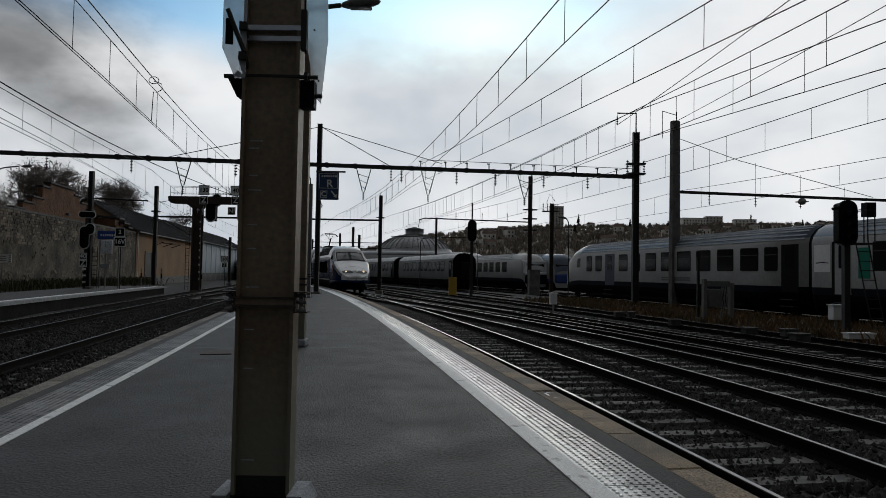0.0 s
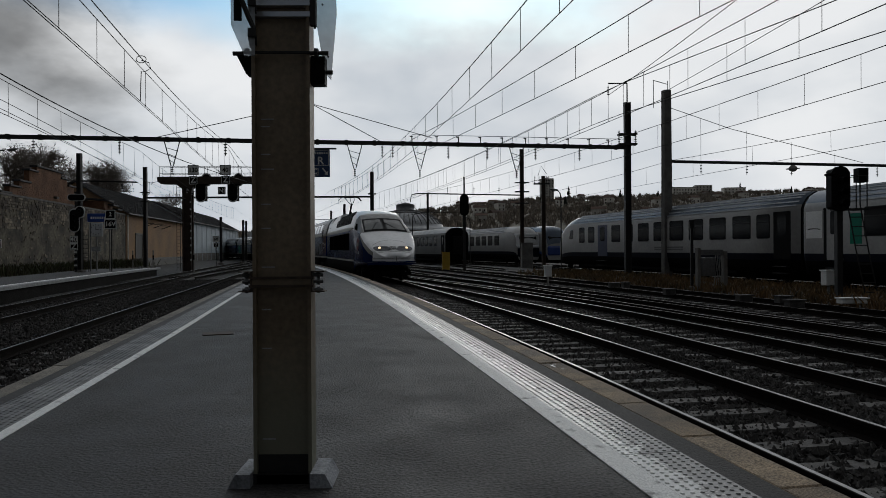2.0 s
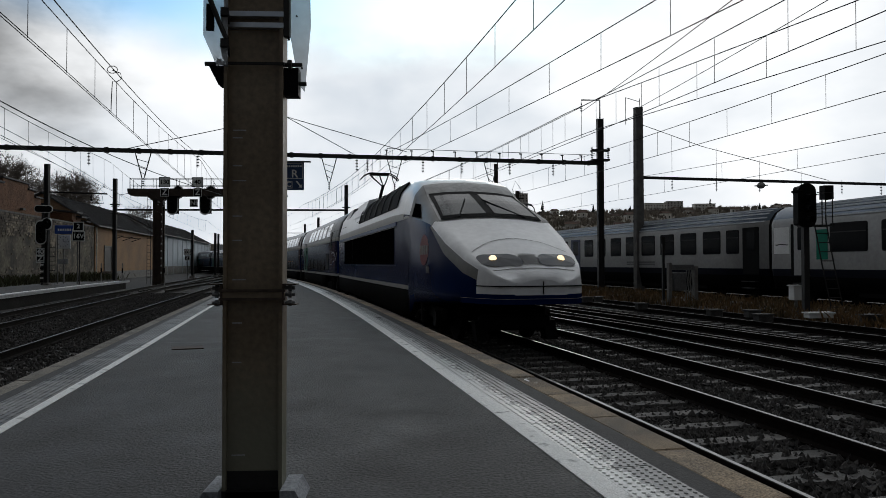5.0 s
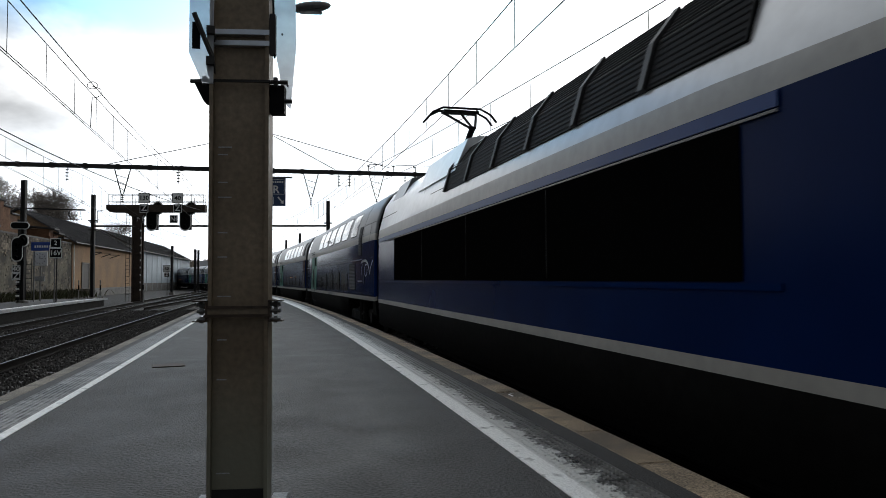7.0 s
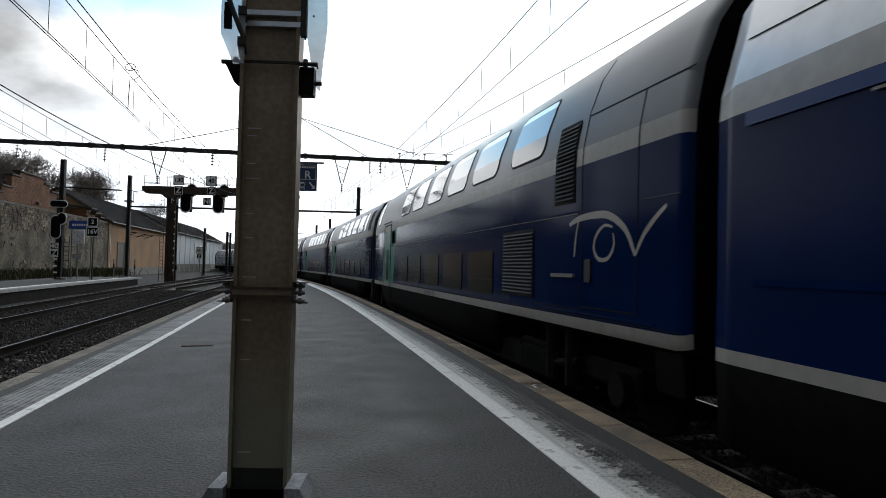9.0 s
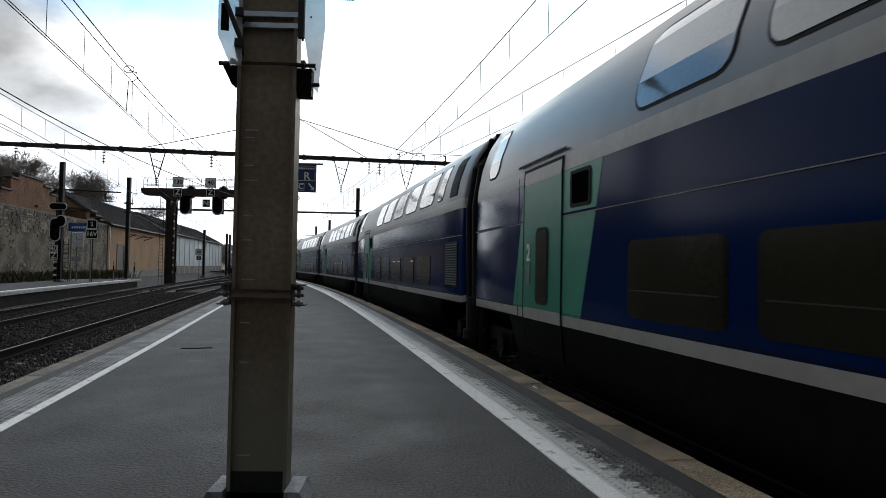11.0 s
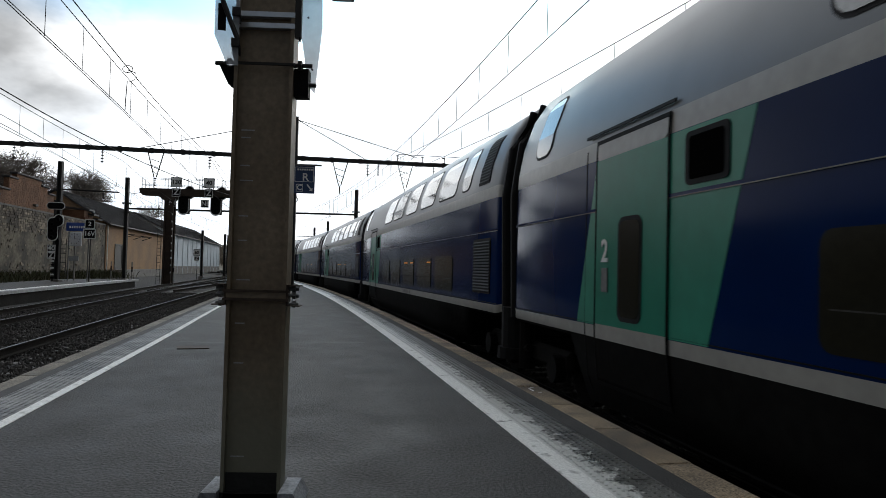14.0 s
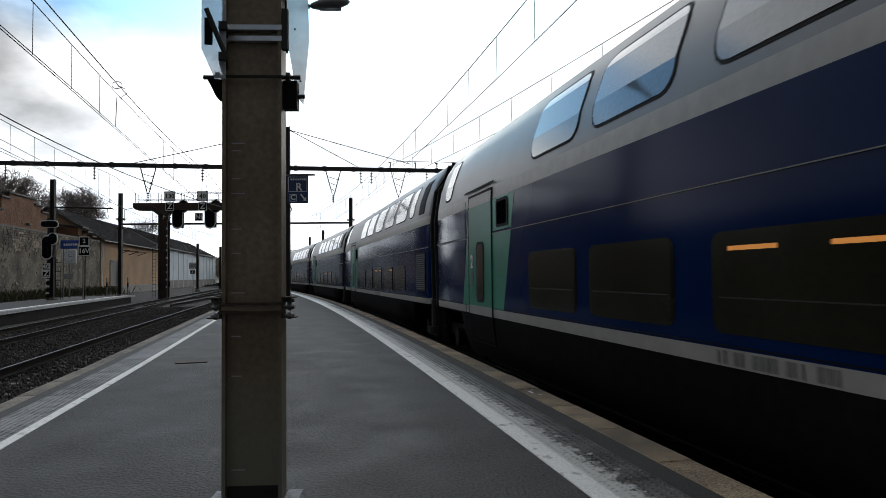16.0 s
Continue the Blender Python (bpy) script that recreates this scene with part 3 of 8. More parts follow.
def bogie(parent, y):
    bm = bmesh.new()
    box(bm, -1.18, -1.05, y - 1.75, y + 1.75, 0.42, 0.68, bevel=0.05)
    box(bm, 1.05, 1.18, y - 1.75, y + 1.75, 0.42, 0.68, bevel=0.05)
    box(bm, -1.05, 1.05, y - 0.35, y + 0.35, 0.40, 0.66, bevel=0.05)
    for dy in (-1.5, 1.5):
        tube(bm, [(-1.30, y + dy, 0.46), (-1.16, y + dy, 0.46)], 0.17, 12)
        tube(bm, [(1.16, y + dy, 0.46), (1.30, y + dy, 0.46)], 0.17, 12)
    tube(bm, [(-1.25, y - 0.5, 0.60), (-1.25, y + 0.7, 0.42)], 0.05, 8)
    tube(bm, [(-1.22, y - 0.30, 0.30), (-1.22, y - 0.30, 1.05)], 0.11, 10)
    tube(bm, [(-1.22, y + 0.30, 0.30), (-1.22, y + 0.30, 1.05)], 0.11, 10)
    b = part("bogie", bm, BOGIE, parent, "grimy running gear")
    for dy in (-1.5, 1.5):
        bm = bmesh.new()
        for x in (-0.78, 0.78):
            tube(bm, [(x - 0.065, y + dy, 0.46), (x + 0.065, y + dy, 0.46)], 0.46, 24)
        tube(bm, [(-0.8, y + dy, 0.46), (0.8, y + dy, 0.46)], 0.08, 8)
        part("wheelset", bm, BOGIE, b)


WINDOWS = [(3.2, 4.7), (5.15, 6.65), (7.15, 8.65), (9.2, 10.7), (11.08, 12.52)]


def coach(first=False):
    extra = 2.4 if first else 0.0
    length = 18.7 + extra
    car = thing("coach", Matrix(), "blue and silver double-deck coach" + (" with a pale swirl emblem" if first else " with a green entrance door"), "train coach", "coaches of the train")
    h = length / 2
    y_in, y_out = -h + 0.34, h - 0.34
    bm = bmesh.new()
    full = len(PROF_MI)
    mis = PROF_MI + PROF_MI[::-1] + [0]
    high = [(min(x, 1.40) if z < 0.9 else x, max(z, 0.96)) for x, z in PROF]  # cut away over the wheels
    cut0, cut1 = y_in + (5.0 if first else 1.75), y_out - 2.1
    ys = [(high, y_in, 0.955, 0.975), (high, y_in + 0.06, 0.985, 0.992), (high, y_in + 0.16, 1, 1), (high, cut0, 1, 1), (PROF, cut0 + 0.25, 1, 1)]
    ys += [(PROF, cut0 + 0.25 + (cut1 - cut0 - 0.5) * k / 6, 1, 1) for k in range(1, 7)]
    ys += [(high, cut1, 1, 1), (high, y_out - 0.16, 1, 1), (high, y_out - 0.06, 0.985, 0.992), (high, y_out, 0.955, 0.975)]
    vs = shell(bm, [ring_of(*q) for q in ys], mis)
    bm.faces.new(vs[0])
    bm.faces.new(vs[-1])
    part("body", bm, COACH_MATS, car)
    # flexible gangway behind it
    bm = bmesh.new()
    gp = [(x * 0.90, 0.75 + (z - 0.30) * 0.86) for x, z in PROF]
    rings = []
    for k in range(7):
        f = 0.97 if k % 2 else 1.0
        rings.append(ring_of(gp, y_out - 0.02 + 0.72 * k / 6, f, f))
    shell(bm, rings, [0] * (2 * len(PROF)))
    part("gangway", bm, RUBBER, car, "black ribbed rubber gangway")
    bm = bmesh.new()
    tube(bm, [(-1.36, y_out + 0.10, 1.0), (-1.40, y_out + 0.10, 2.7), (-1.30, y_out + 0.10, 3.4), (-1.0, y_out + 0.10, 3.95)], 0.085, 10)
    tube(bm, [(-1.36, y_out + 0.55, 1.0), (-1.40, y_out + 0.55, 2.7), (-1.30, y_out + 0.55, 3.4), (-1.0, y_out + 0.55, 3.95)], 0.085, 10)
    part("seal", bm, RUBBER, car, "rubber sealing tubes between coaches")
    bm = bmesh.new()
    tube(bm, [(-1.28, y_out + 0.34, 0.55), (-1.28, y_out + 0.34, 1.12)], 0.22, 14)
    tube(bm, [(-1.28, y_out + 0.34, 0.40), (-1.28, y_out + 0.34, 0.56)], 0.27, 14)
    part("air_spring", bm, RUBBER, car, "black air spring under the gangway")
    bogie(car, y_out + 0.34)
    if first:
        bogie(car, -h + 3.3)
        bm = bmesh.new()
        side_patch(bm, -h + 0.42, -h + 0.86, 0.62, 0.97, 0.03, -0.02, thick=0.05)
        part("end_skirt", bm, T_SKIRT, car, "short dark skirt panel at the coach end")
    # long crease and lower seam
    bm = bmesh.new()
    side_patch(bm, -h + (2.42 if first else 0.4), h - 0.45, 2.235, 2.262, 0.0, 0.010)
    part("crease", bm, T_BLUE, car)
    # highlight on the crease, drawn as a thin grey line
    bm = bmesh.new()
    side_patch(bm, -h + (2.42 if first else 0.4), h - 0.45, 2.228, 2.236, 0.0, 0.012, thick=0.004)
    part("crease_edge", bm, T_GREY, car, "thin pale line painted as the highlight along the crease")
    bm = bmesh.new()
    side_patch(bm, -h + 0.4, h - 0.45, 1.135, 1.145, 0.0, 0.004, thick=0.003)
    part("sill_seam", bm, BLACK, car)
    for y in ((h - 4.25, h - 2.86) if not first else (h - 4.25, h - 2.86)):
        bm = bmesh.new()
        side_patch(bm, y - 0.008, y + 0.008, 0.6 if first else 0.45, 2.86 if y > 0 else 3.2, 0.0, 0.004)
        part("seam", bm, BLACK, car)
    # green entrance
    bm = bmesh.new()
    side_patch(bm, h - 5.60, h - 3.12, 1.125, 2.735, 0.0, 0.004, 0.53, 0.46, thick=0.006)
    part("entrance_panel", bm, T_GREEN2, car, "green slanted panel round the entrance")
    bm = bmesh.new()
    side_patch(bm, h - 4.50, h - 3.15, 1.14, 2.72, 0.0, 0.016)
    side_patch(bm, h - 4.50, h - 3.15, 0.57, 1.0, 0.0, 0.016, mi=1)
    side_patch(bm, h - 4.50, h - 3.15, 1.0, 1.14, 0.0, 0.016, mi=2)
    side_patch(bm, h - 4.50, h - 3.15, 2.72, 2.9, 0.06, 0.016, mi=2)
    door = part("door", bm, [T_GREEN, T_SKIRT, T_BAND], car, "green sliding entrance door")
    for zz, th in ((0.57, 0.02), (2.9, 0.02)):
        bm = bmesh.new()
        side_patch(bm, h - 4.53, h - 3.12, zz - th, zz + th, 0.0, 0.018)
        part("door_seal", bm, BLACK, door)
    for yy in (h - 4.52, h - 3.13):
        bm = bmesh.new()
        side_patch(bm, yy - 0.008, yy + 0.008, 0.57, 2.9, 0.0, 0.019)
        part("door_seal", bm, BLACK, door)
    bm = bmesh.new()
    side_patch(bm, h - 4.10, h - 3.64, 1.20, 2.14, 0.10, 0.022)
    dw = part("door_window", bm, RUBBER, door)
    bm = bmesh.new()
    side_patch(bm, h - 4.06, h - 3.68, 1.24, 2.10, 0.08, 0.026)
    part("pane", bm, GLASS_LOW, dw)
    bm = bmesh.new()
    side_patch(bm, h - 3.43, h - 3.30, 1.45, 1.68, 0.01, 0.026)
    part("door_handle", bm, STEEL_GALV, door, "steel door control")
    bm = bmesh.new()
    side_patch(bm, h - 4.6, h - 2.85, 2.98, 3.01, 0.0, 0.03)
    part("drip_rail", bm, BLACK, car)
    o = letters(door, "2", 0.30, Matrix.Translation((-(px(1.8) + 0.022), h - 3.36, 1.83)) @ pose(0, 0, 0, 90, 0, -90), WHITE_PAINT, "class_number")
    bm = bmesh.new()
    side_patch(bm, h - 5.32, h - 4.76, 2.30, 2.70, 0.05, 0.014)
    dp = part("display_window", bm, RUBBER, car)
    bm = bmesh.new()
    side_patch(bm, h - 5.26, h - 4.82, 2.34, 2.66, 0.03, 0.018)
    part("pane", bm, PANEL_BLACK, dp)
    # windows, two decks
    f = -h + extra
    wins = WINDOWS
    for a, b in wins:
        bm = bmesh.new()
        side_patch(bm, f + a - 0.03, f + b + 0.03, 3.02, 3.80, 0.20, 0.006)
        w = part("upper_window", bm, RUBBER, car, "upper-deck window with rounded corners")
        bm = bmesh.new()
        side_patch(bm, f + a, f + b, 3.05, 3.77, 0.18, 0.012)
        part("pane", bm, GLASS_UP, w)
        bm = bmesh.new()
        side_patch(bm, f + a - 0.03, f + b + 0.03, 1.22, 1.90, 0.10, 0.006)
        w = part("lower_window", bm, GLASS_LOW, car, "lower-deck tinted window")
        bm = bmesh.new()
        side_patch(bm, f + a, f + b, 1.25, 1.87, 0.08, 0.012)
        part("pane", bm, GLASS_LOW, w)
        bm = bmesh.new()
        side_patch(bm, f + a + 0.06, f + b - 0.06, 1.455, 1.464, 0.0, 0.0145, thick=0.002)
        part("inner_rail", bm, DIM_RAIL, w, "dim rail seen behind the glass")
        for y0, y1 in {7.15: ((0.85, 1.33), (0.05, 0.42)), 5.15: ((0.05, 0.40),)}.get(a, ()) if not first else ():
            bm = bmesh.new()
            side_patch(bm, f + a + y0, f + a + y1, 1.77, 1.80, 0.0, 0.014, thick=0.002)
            part("cabin_light", bm, LAMP_WARM, w, "orange cabin light behind the glass")
    for a, b in (((1.2, 2.52), (17.05, 17.6)) if first else ((2.2, 2.76), (17.05, 17.6))):
        bm = bmesh.new()
        side_patch(bm, f + a - 0.03, f + b + 0.03, 3.02, 3.80, 0.18, 0.006)
        w = part("upper_window", bm, RUBBER, car, "small upper-deck window with rounded corners")
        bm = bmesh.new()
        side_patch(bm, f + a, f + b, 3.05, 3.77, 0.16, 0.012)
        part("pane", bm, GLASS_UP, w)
    louvre(car, *((-h + 3.80, -h + 5.08) if first else (f + 0.76, f + 1.73)), 1.27, 2.14, 17)
    if first:
        louvre(car, -h + 2.52, -h + 3.10, 2.36, 3.27, 18)
        for y0, y1, z0, z1 in ((1.12, 1.135, 1.24, 3.27), (2.33, 2.345, 1.24, 3.27), (0.36, 2.34, 3.262, 3.276), (1.12, 2.34, 1.236, 1.25), (2.33, 2.345, 3.27, 3.9), (2.35, 3.75, 1.205, 1.217), (3.745, 3.757, 1.21, 1.75), (2.4, 3.2, 2.238, 2.25)):
            bm = bmesh.new()
            side_patch(bm, -h + y0, -h + y1, z0, z1, 0.0, 0.005, thick=0.004)
            part("panel_seam", bm, BLACK, car)
        bm = bmesh.new()
        side_patch(bm, -h + 0.42, -h + 1.10, 2.252, 2.262, 0.0, 0.012, thick=0.006)
        side_patch(bm, -h + 0.80, -h + 3.75, 1.165, 1.19, 0.0, 0.014, thick=0.01)
        part("lower_ledge", bm, T_BLUE, car, "thin projecting ledge")
        bm = bmesh.new()
        side_patch(bm, -h + 2.08, -h + 2.22, 1.50, 1.74, 0.03, 0.02, thick=0.02)
        part("door_handle", bm, STEEL_DARK, car, "recessed door handle")
        bm = bmesh.new()
        side_patch(bm, -h + 2.50, -h + 3.15, 1.545, 1.585, 0.015, 0.03, thick=0.03)
        part("grab_rail", bm, STEEL_GALV, car, "short grey grab rail")
        # swirl emblem, brushed strokes that swell and thin out
        em = [[(2.66, 2.13), (2.45, 2.18), (2.05, 2.20), (1.68, 2.17), (1.35, 2.02), (1.16, 1.78)], [(1.16, 1.78), (1.02, 1.95), (0.84, 2.08), (0.64, 2.19)],
              [(2.42, 2.16), (2.47, 2.02), (2.50, 1.90), (2.52, 1.78)], [(1.62, 2.06), (1.80, 2.08), (1.98, 1.98), (2.02, 1.85), (1.90, 1.75), (1.70, 1.76), (1.58, 1.88), (1.60, 2.0)]]
        bm = bmesh.new()
        for q, st in enumerate(em):
            pts = [Vector(st[0])] + [Vector(v) for v in st] + [Vector(st[-1])]
            line = []
            for a_, b_, c_, d_ in zip(pts, pts[1:], pts[2:], pts[3:]):
                for k in range(6):
                    t = k / 6
                    line.append(0.5 * (2 * b_ + (c_ - a_) * t + (2 * a_ - 5 * b_ + 4 * c_ - d_) * t * t + (3 * b_ - a_ - 3 * c_ + d_) * t ** 3))
            line.append(pts[-1])
            edge = []
            for k, c_ in enumerate(line):
                d_ = (line[min(k + 1, len(line) - 1)] - line[max(k - 1, 0)]).normalized()
                wd = (0.038, 0.026, 0.020, 0.022)[q] * (0.25 + 0.75 * math.sin(math.pi * (0.12 + 0.76 * k / len(line))))
                edge.append([bm.verts.new((-1.4555, -h + c_.x - d_.y * wd * g_, c_.y + d_.x * wd * g_ - 0.012)) for g_ in (-1, 1)])
            for a_, b_ in zip(edge, edge[1:]):
                bm.faces.new((a_[0], a_[1], b_[1], b_[0]))
        part("emblem", bm, T_BAND, car, "pale painted swirl emblem")
    else:
        louvre(car, f + 0.97, f + 1.58, 3.02, 3.80, 14)
    # unreadable running number as bars
    for k, wd in enumerate((0.05, 0.09, 0.0, 0.09, 0.08, 0.0, 0.09, 0.09, 0.09, 0.09, 0.0, 0.09, 0.05, 0.05, 0.0, 0.08, 0.09, 0.08)):
        if wd:
            bm = bmesh.new()
            side_patch(bm, h - 10.05 - k * 0.062 - wd * 0.55, h - 10.05 - k * 0.062, 1.015, 1.105, 0.0, 0.004, thick=0.002)
            part("number_bar", bm, T_GREY, car)
    bm = bmesh.new()
    box(bm, -1.30, 1.30, -h + 3.4, h - 3.6, 0.25, 0.62, bevel=0.05)
    part("underframe", bm, T_SKIRT, car)
    return car, length


def power_car():
    car = thing("power_car", Matrix(), "leading power car with white nose, navy flanks and lit headlights", "locomotive", "")
    N = -11.05
    secs = [  # behind the tip: half width, bottom, shoulder height and width, top half width and height
        (0.0, 0.50, 0.89, 1.24, 0.48, 0.40, 1.31), (0.07, 0.70, 0.89, 1.30, 0.68, 0.60, 1.38), (0.22, 0.88, 0.88, 1.38, 0.85, 0.76, 1.47), (0.55, 1.05, 0.86, 1.51, 1.01, 0.88, 1.66), (1.0, 1.20, 0.84, 1.68, 1.15, 0.97, 1.86),
        (1.8, 1.37, 0.80, 2.02, 1.31, 1.06, 2.22), (2.75, 1.42, 0.74, 2.42, 1.37, 1.16, 2.58), (2.9, 1.43, 0.72, 2.47, 1.375, 1.19, 2.67), (3.7, 1.44, 0.68, 2.60, 1.39, 1.15, 3.02), (4.35, 1.45, 0.64, 2.70, 1.41, 1.10, 3.27), (4.55, 1.45, 0.45, 2.73, 1.415, 1.10, 3.42),
        (4.9, 1.45, 0.32, 2.80, 1.42, 1.08, 3.60), (5.5, 1.45, 0.32, 2.88, 1.425, 1.04, 3.77), (7.2, 1.45, 0.32, 2.93, 1.43, 0.98, 3.90), (14.0, 1.45, 0.32, 2.95, 1.43, 0.98, 3.96), (21.92, 1.45, 0.32, 2.95, 1.43, 1.02, 4.00), (22.12, 1.43, 0.34, 2.9, 1.41, 1.0, 3.96)]
    rings, rows_mi = [], []
    for u, w1, b, sh, w2, w3, top in secs:
        low = min(1.16, sh - 0.08)
        line = 0.99 if u > 4.5 else 1.07  # foot of the pale stripe
        if u > 4.5:
            low = 1.09
        zb = min(2.73, sh - 0.02) if u > 2.5 else low + (sh - low) * (0.30 + 0.26 * u)
        half = [(w1 * 0.75, b), (w1 * 0.98, b + 0.08), (w1, min(line, low - 0.04)), (w1, low), (w1 - 0.3 * (w1 - w2), zb), (w2, sh), (w2 * 0.45 + w3 * 0.55 + 0.05, sh + (top - sh) * 0.62), (w3, top - 0.06), (w3 * 0.55, top + 0.005), (0.0, top + 0.03)]
        rings.append(ring_of([(x, z) for x, z in half], u + N, 1, 1))
    bm = bmesh.new()
    vs = [[bm.verts.new(p) for p in r] for r in rings]
    n = len(vs[0])
    for i, (a, b) in enumerate(zip(vs, vs[1:])):
        u = secs[i][0]
        for k in range(n):
            f = bm.faces.new((a[k], a[(k + 1) % n], b[(k + 1) % n], b[k]))
            f.smooth = True
            kk = k if k < 9 else (n - 2 - k if k < n - 1 else 0)
            if u < 2.7:
                # grey on the chine paints in the duller light that it catches
                f.material_index = [0, 0, 2 if u > 0.3 else 1, 2 if u > 0.3 else 1, 3 if u > 0.3 else 1, 1, 1, 1, 1][kk]
            elif u < 4.9:
                f.material_index = [5, 0, 2, 2, 2, 3, 3, 7, 7][kk]
            else:
                f.material_index = [5, 5, 4, 2, 4, 6, 6, 6, 6][kk]
    bm.faces.new(vs[0]).material_index = 1
    bm.faces.new(vs[-1]).material_index = 5
    part("body", bm, [T_NAVY, T_WHITE, T_NAVY, T_GREY, T_BAND, T_SKIRT, T_UPPER, T_CABROOF], car)
    # lower navy apron, gap line, coupler hatch seams
    bm = bmesh.new()
    pts = [(-1.22, N + 1.0), (-1.05, N + 0.55), (-0.88, N + 0.21), (-0.72, N + 0.05), (-0.51, N - 0.02), (0.51, N - 0.02), (0.72, N + 0.05), (0.88, N + 0.21), (1.05, N + 0.55), (1.22, N + 1.0)]
    prism(bm, pts, "z", 0.89, 1.055)
    part("apron", bm, T_NAVY, car, "deep blue apron under the nose")
    bm = bmesh.new()
    prism(bm, [(x * 1.004, y - 0.006) for x, y in pts], "z", 0.985, 0.992)
    part("apron_line", bm, T_BAND, car)
    bm = bmesh.new()
    prism(bm, [(x * 1.01, y - 0.004) for x, y in pts[1:-1]], "z", 1.205, 1.225)
    box(bm, 0.03, 0.042, N - 0.03, N + 0.1, 1.07, 1.30)
    part("hatch_seams", bm, BLACK, car)
    bm = bmesh.new()
    box(bm, -0.75, 0.75, N + 1.3, N + 1.5, 0.30, 0.60, bevel=0.05)
    for x in (-0.72, 0.72):
        prism(bm, [(N + 1.2, 0.12), (N + 1.5, 0.12), (N + 1.6, 0.5), (N + 1.35, 0.5)], "x", x - 0.12, x + 0.12)
    part("guard", bm, BLACK, car, "black track guard under the nose")

    def top_z(u, x):
        for a, b in zip(secs, secs[1:]):
            if a[0] <= u <= b[0]:
                k = (u - a[0]) / (b[0] - a[0])
                t, w = a[6] + (b[6] - a[6]) * k, a[5] + (b[5] - a[5]) * k
                ax = abs(x)
                return t + 0.03 - 0.025 * ax / (w * 0.55) if ax < w * 0.55 else t + 0.005 - 0.065 * (ax - w * 0.55) / (w * 0.45)
        return 4.0

    def hood_patch(bm, corners, lift, mi=0, nu=6, nx=6):
        """Panel on the nose between four (behind tip, x) corners."""
        g = []
        for i in range(nu + 1):
            row = []
            for j in range(nx + 1):
                a, b = i / nu, j / nx
                u = (corners[0][0] * (1 - b) + corners[1][0] * b) * (1 - a) + (corners[3][0] * (1 - b) + corners[2][0] * b) * a
                x = (corners[0][1] * (1 - b) + corners[1][1] * b) * (1 - a) + (corners[3][1] * (1 - b) + corners[2][1] * b) * a
                row.append(bm.verts.new((x, u + N - lift * 0.6, top_z(u, x) + lift)))
            g.append(row)
        for a, b in zip(g, g[1:]):
            for k in range(nx):
                bm.faces.new((a[k], a[k + 1], b[k + 1], b[k])).material_index = mi
    bm = bmesh.new()
    hood_patch(bm, [(2.80, -1.15), (2.80, 1.15), (4.42, 1.06), (4.42, -1.06)], 0.012, 0, 8, 10)
    wf = part("windscreen_frame", bm, BLACK, car, "black windscreen surround")
    for sx in (-1, 1):
        bm = bmesh.new()
        hood_patch(bm, [(2.92, sx * 0.10), (2.92, sx * 1.07), (4.26, sx * 0.97), (4.26, sx * 0.10)], 0.024)
        part("windscreen_pane", bm, WINDSCREEN, wf, "tinted windscreen pane")
        bm = bmesh.new()
        tube(bm, [(sx * 0.75, N + 2.78, top_z(2.78, 0.75) + 0.05), (sx * 0.20 - 0.15, N + 3.75, top_z(3.75, 0.2) + 0.05)], 0.016, 6)
        part("wiper", bm, BLACK, wf, "thin black wiper")
        bm = bmesh.new()
        mid = bm.verts.new((sx * 0.56, N + 0.70, top_z(0.70, 0.56) + 0.016))
        oval = []
        for q, v in rounded(0.80, 0.50, 0.19, 5):
            x_, u_ = 0.57 + q + 0.10 * v, 0.64 + 0.9 * v + 0.20 * q
            oval.append(bm.verts.new((sx * x_, N + u_ - 0.008, top_z(u_, x_) + 0.014)))
        for p, q in zip(oval, oval[1:] + oval[:1]):
            bm.faces.new((mid, p, q))
        lamp = part("lamp_cover", bm, LAMP_GLASS, car, "dark glass headlight cover")
        bm = bmesh.new()
        bmesh.ops.create_uvsphere(bm, u_segments=14, v_segments=8, radius=0.075, matrix=pose(sx * 0.68, N + 0.70, top_z(0.70, 0.66) + 0.0))
        part("headlight", bm, HEADLIGHT, lamp, "lit warm headlight")
    # seams of the bonnet: over the bumper and an arched brow over the lamps
    for arc, half_w in ((lambda x: 0.27 + 0.10 * x * x, 0.80), (lambda x: 1.50 - 0.45 * x * x, 0.98)):
        bm = bmesh.new()
        for k in range(14):
            xa, xb = -half_w + 2 * half_w * k / 14, -half_w + 2 * half_w * (k + 1) / 14
            bm.faces.new([bm.verts.new((x, N + arc(x) + d - 0.004, top_z(arc(x) + d, x) + 0.008)) for x, d in ((xa, 0), (xb, 0), (xb, 0.02), (xa, 0.02))])
        bmesh.ops.remove_doubles(bm, verts=bm.verts, dist=0.001)
        part("bonnet_seam", bm, T_GREY, car)
    bm = bmesh.new()
    hood_patch(bm, [(2.78, -1.12), (2.78, 1.12), (2.90, 1.12), (2.90, -1.12)], 0.02)
    part("scuttle", bm, BLACK, car)
    bm = bmesh.new()
    for k in range(7):
        x = -0.15 + 0.05 * k
        hood_patch(bm, [(0.38, x - 0.012), (0.38, x + 0.012), (0.80, x + 0.012), (0.80, x - 0.012)], 0.014, 0, 2, 1)
    part("grille", bm, BLACK, car, "slotted grille between the headlights")
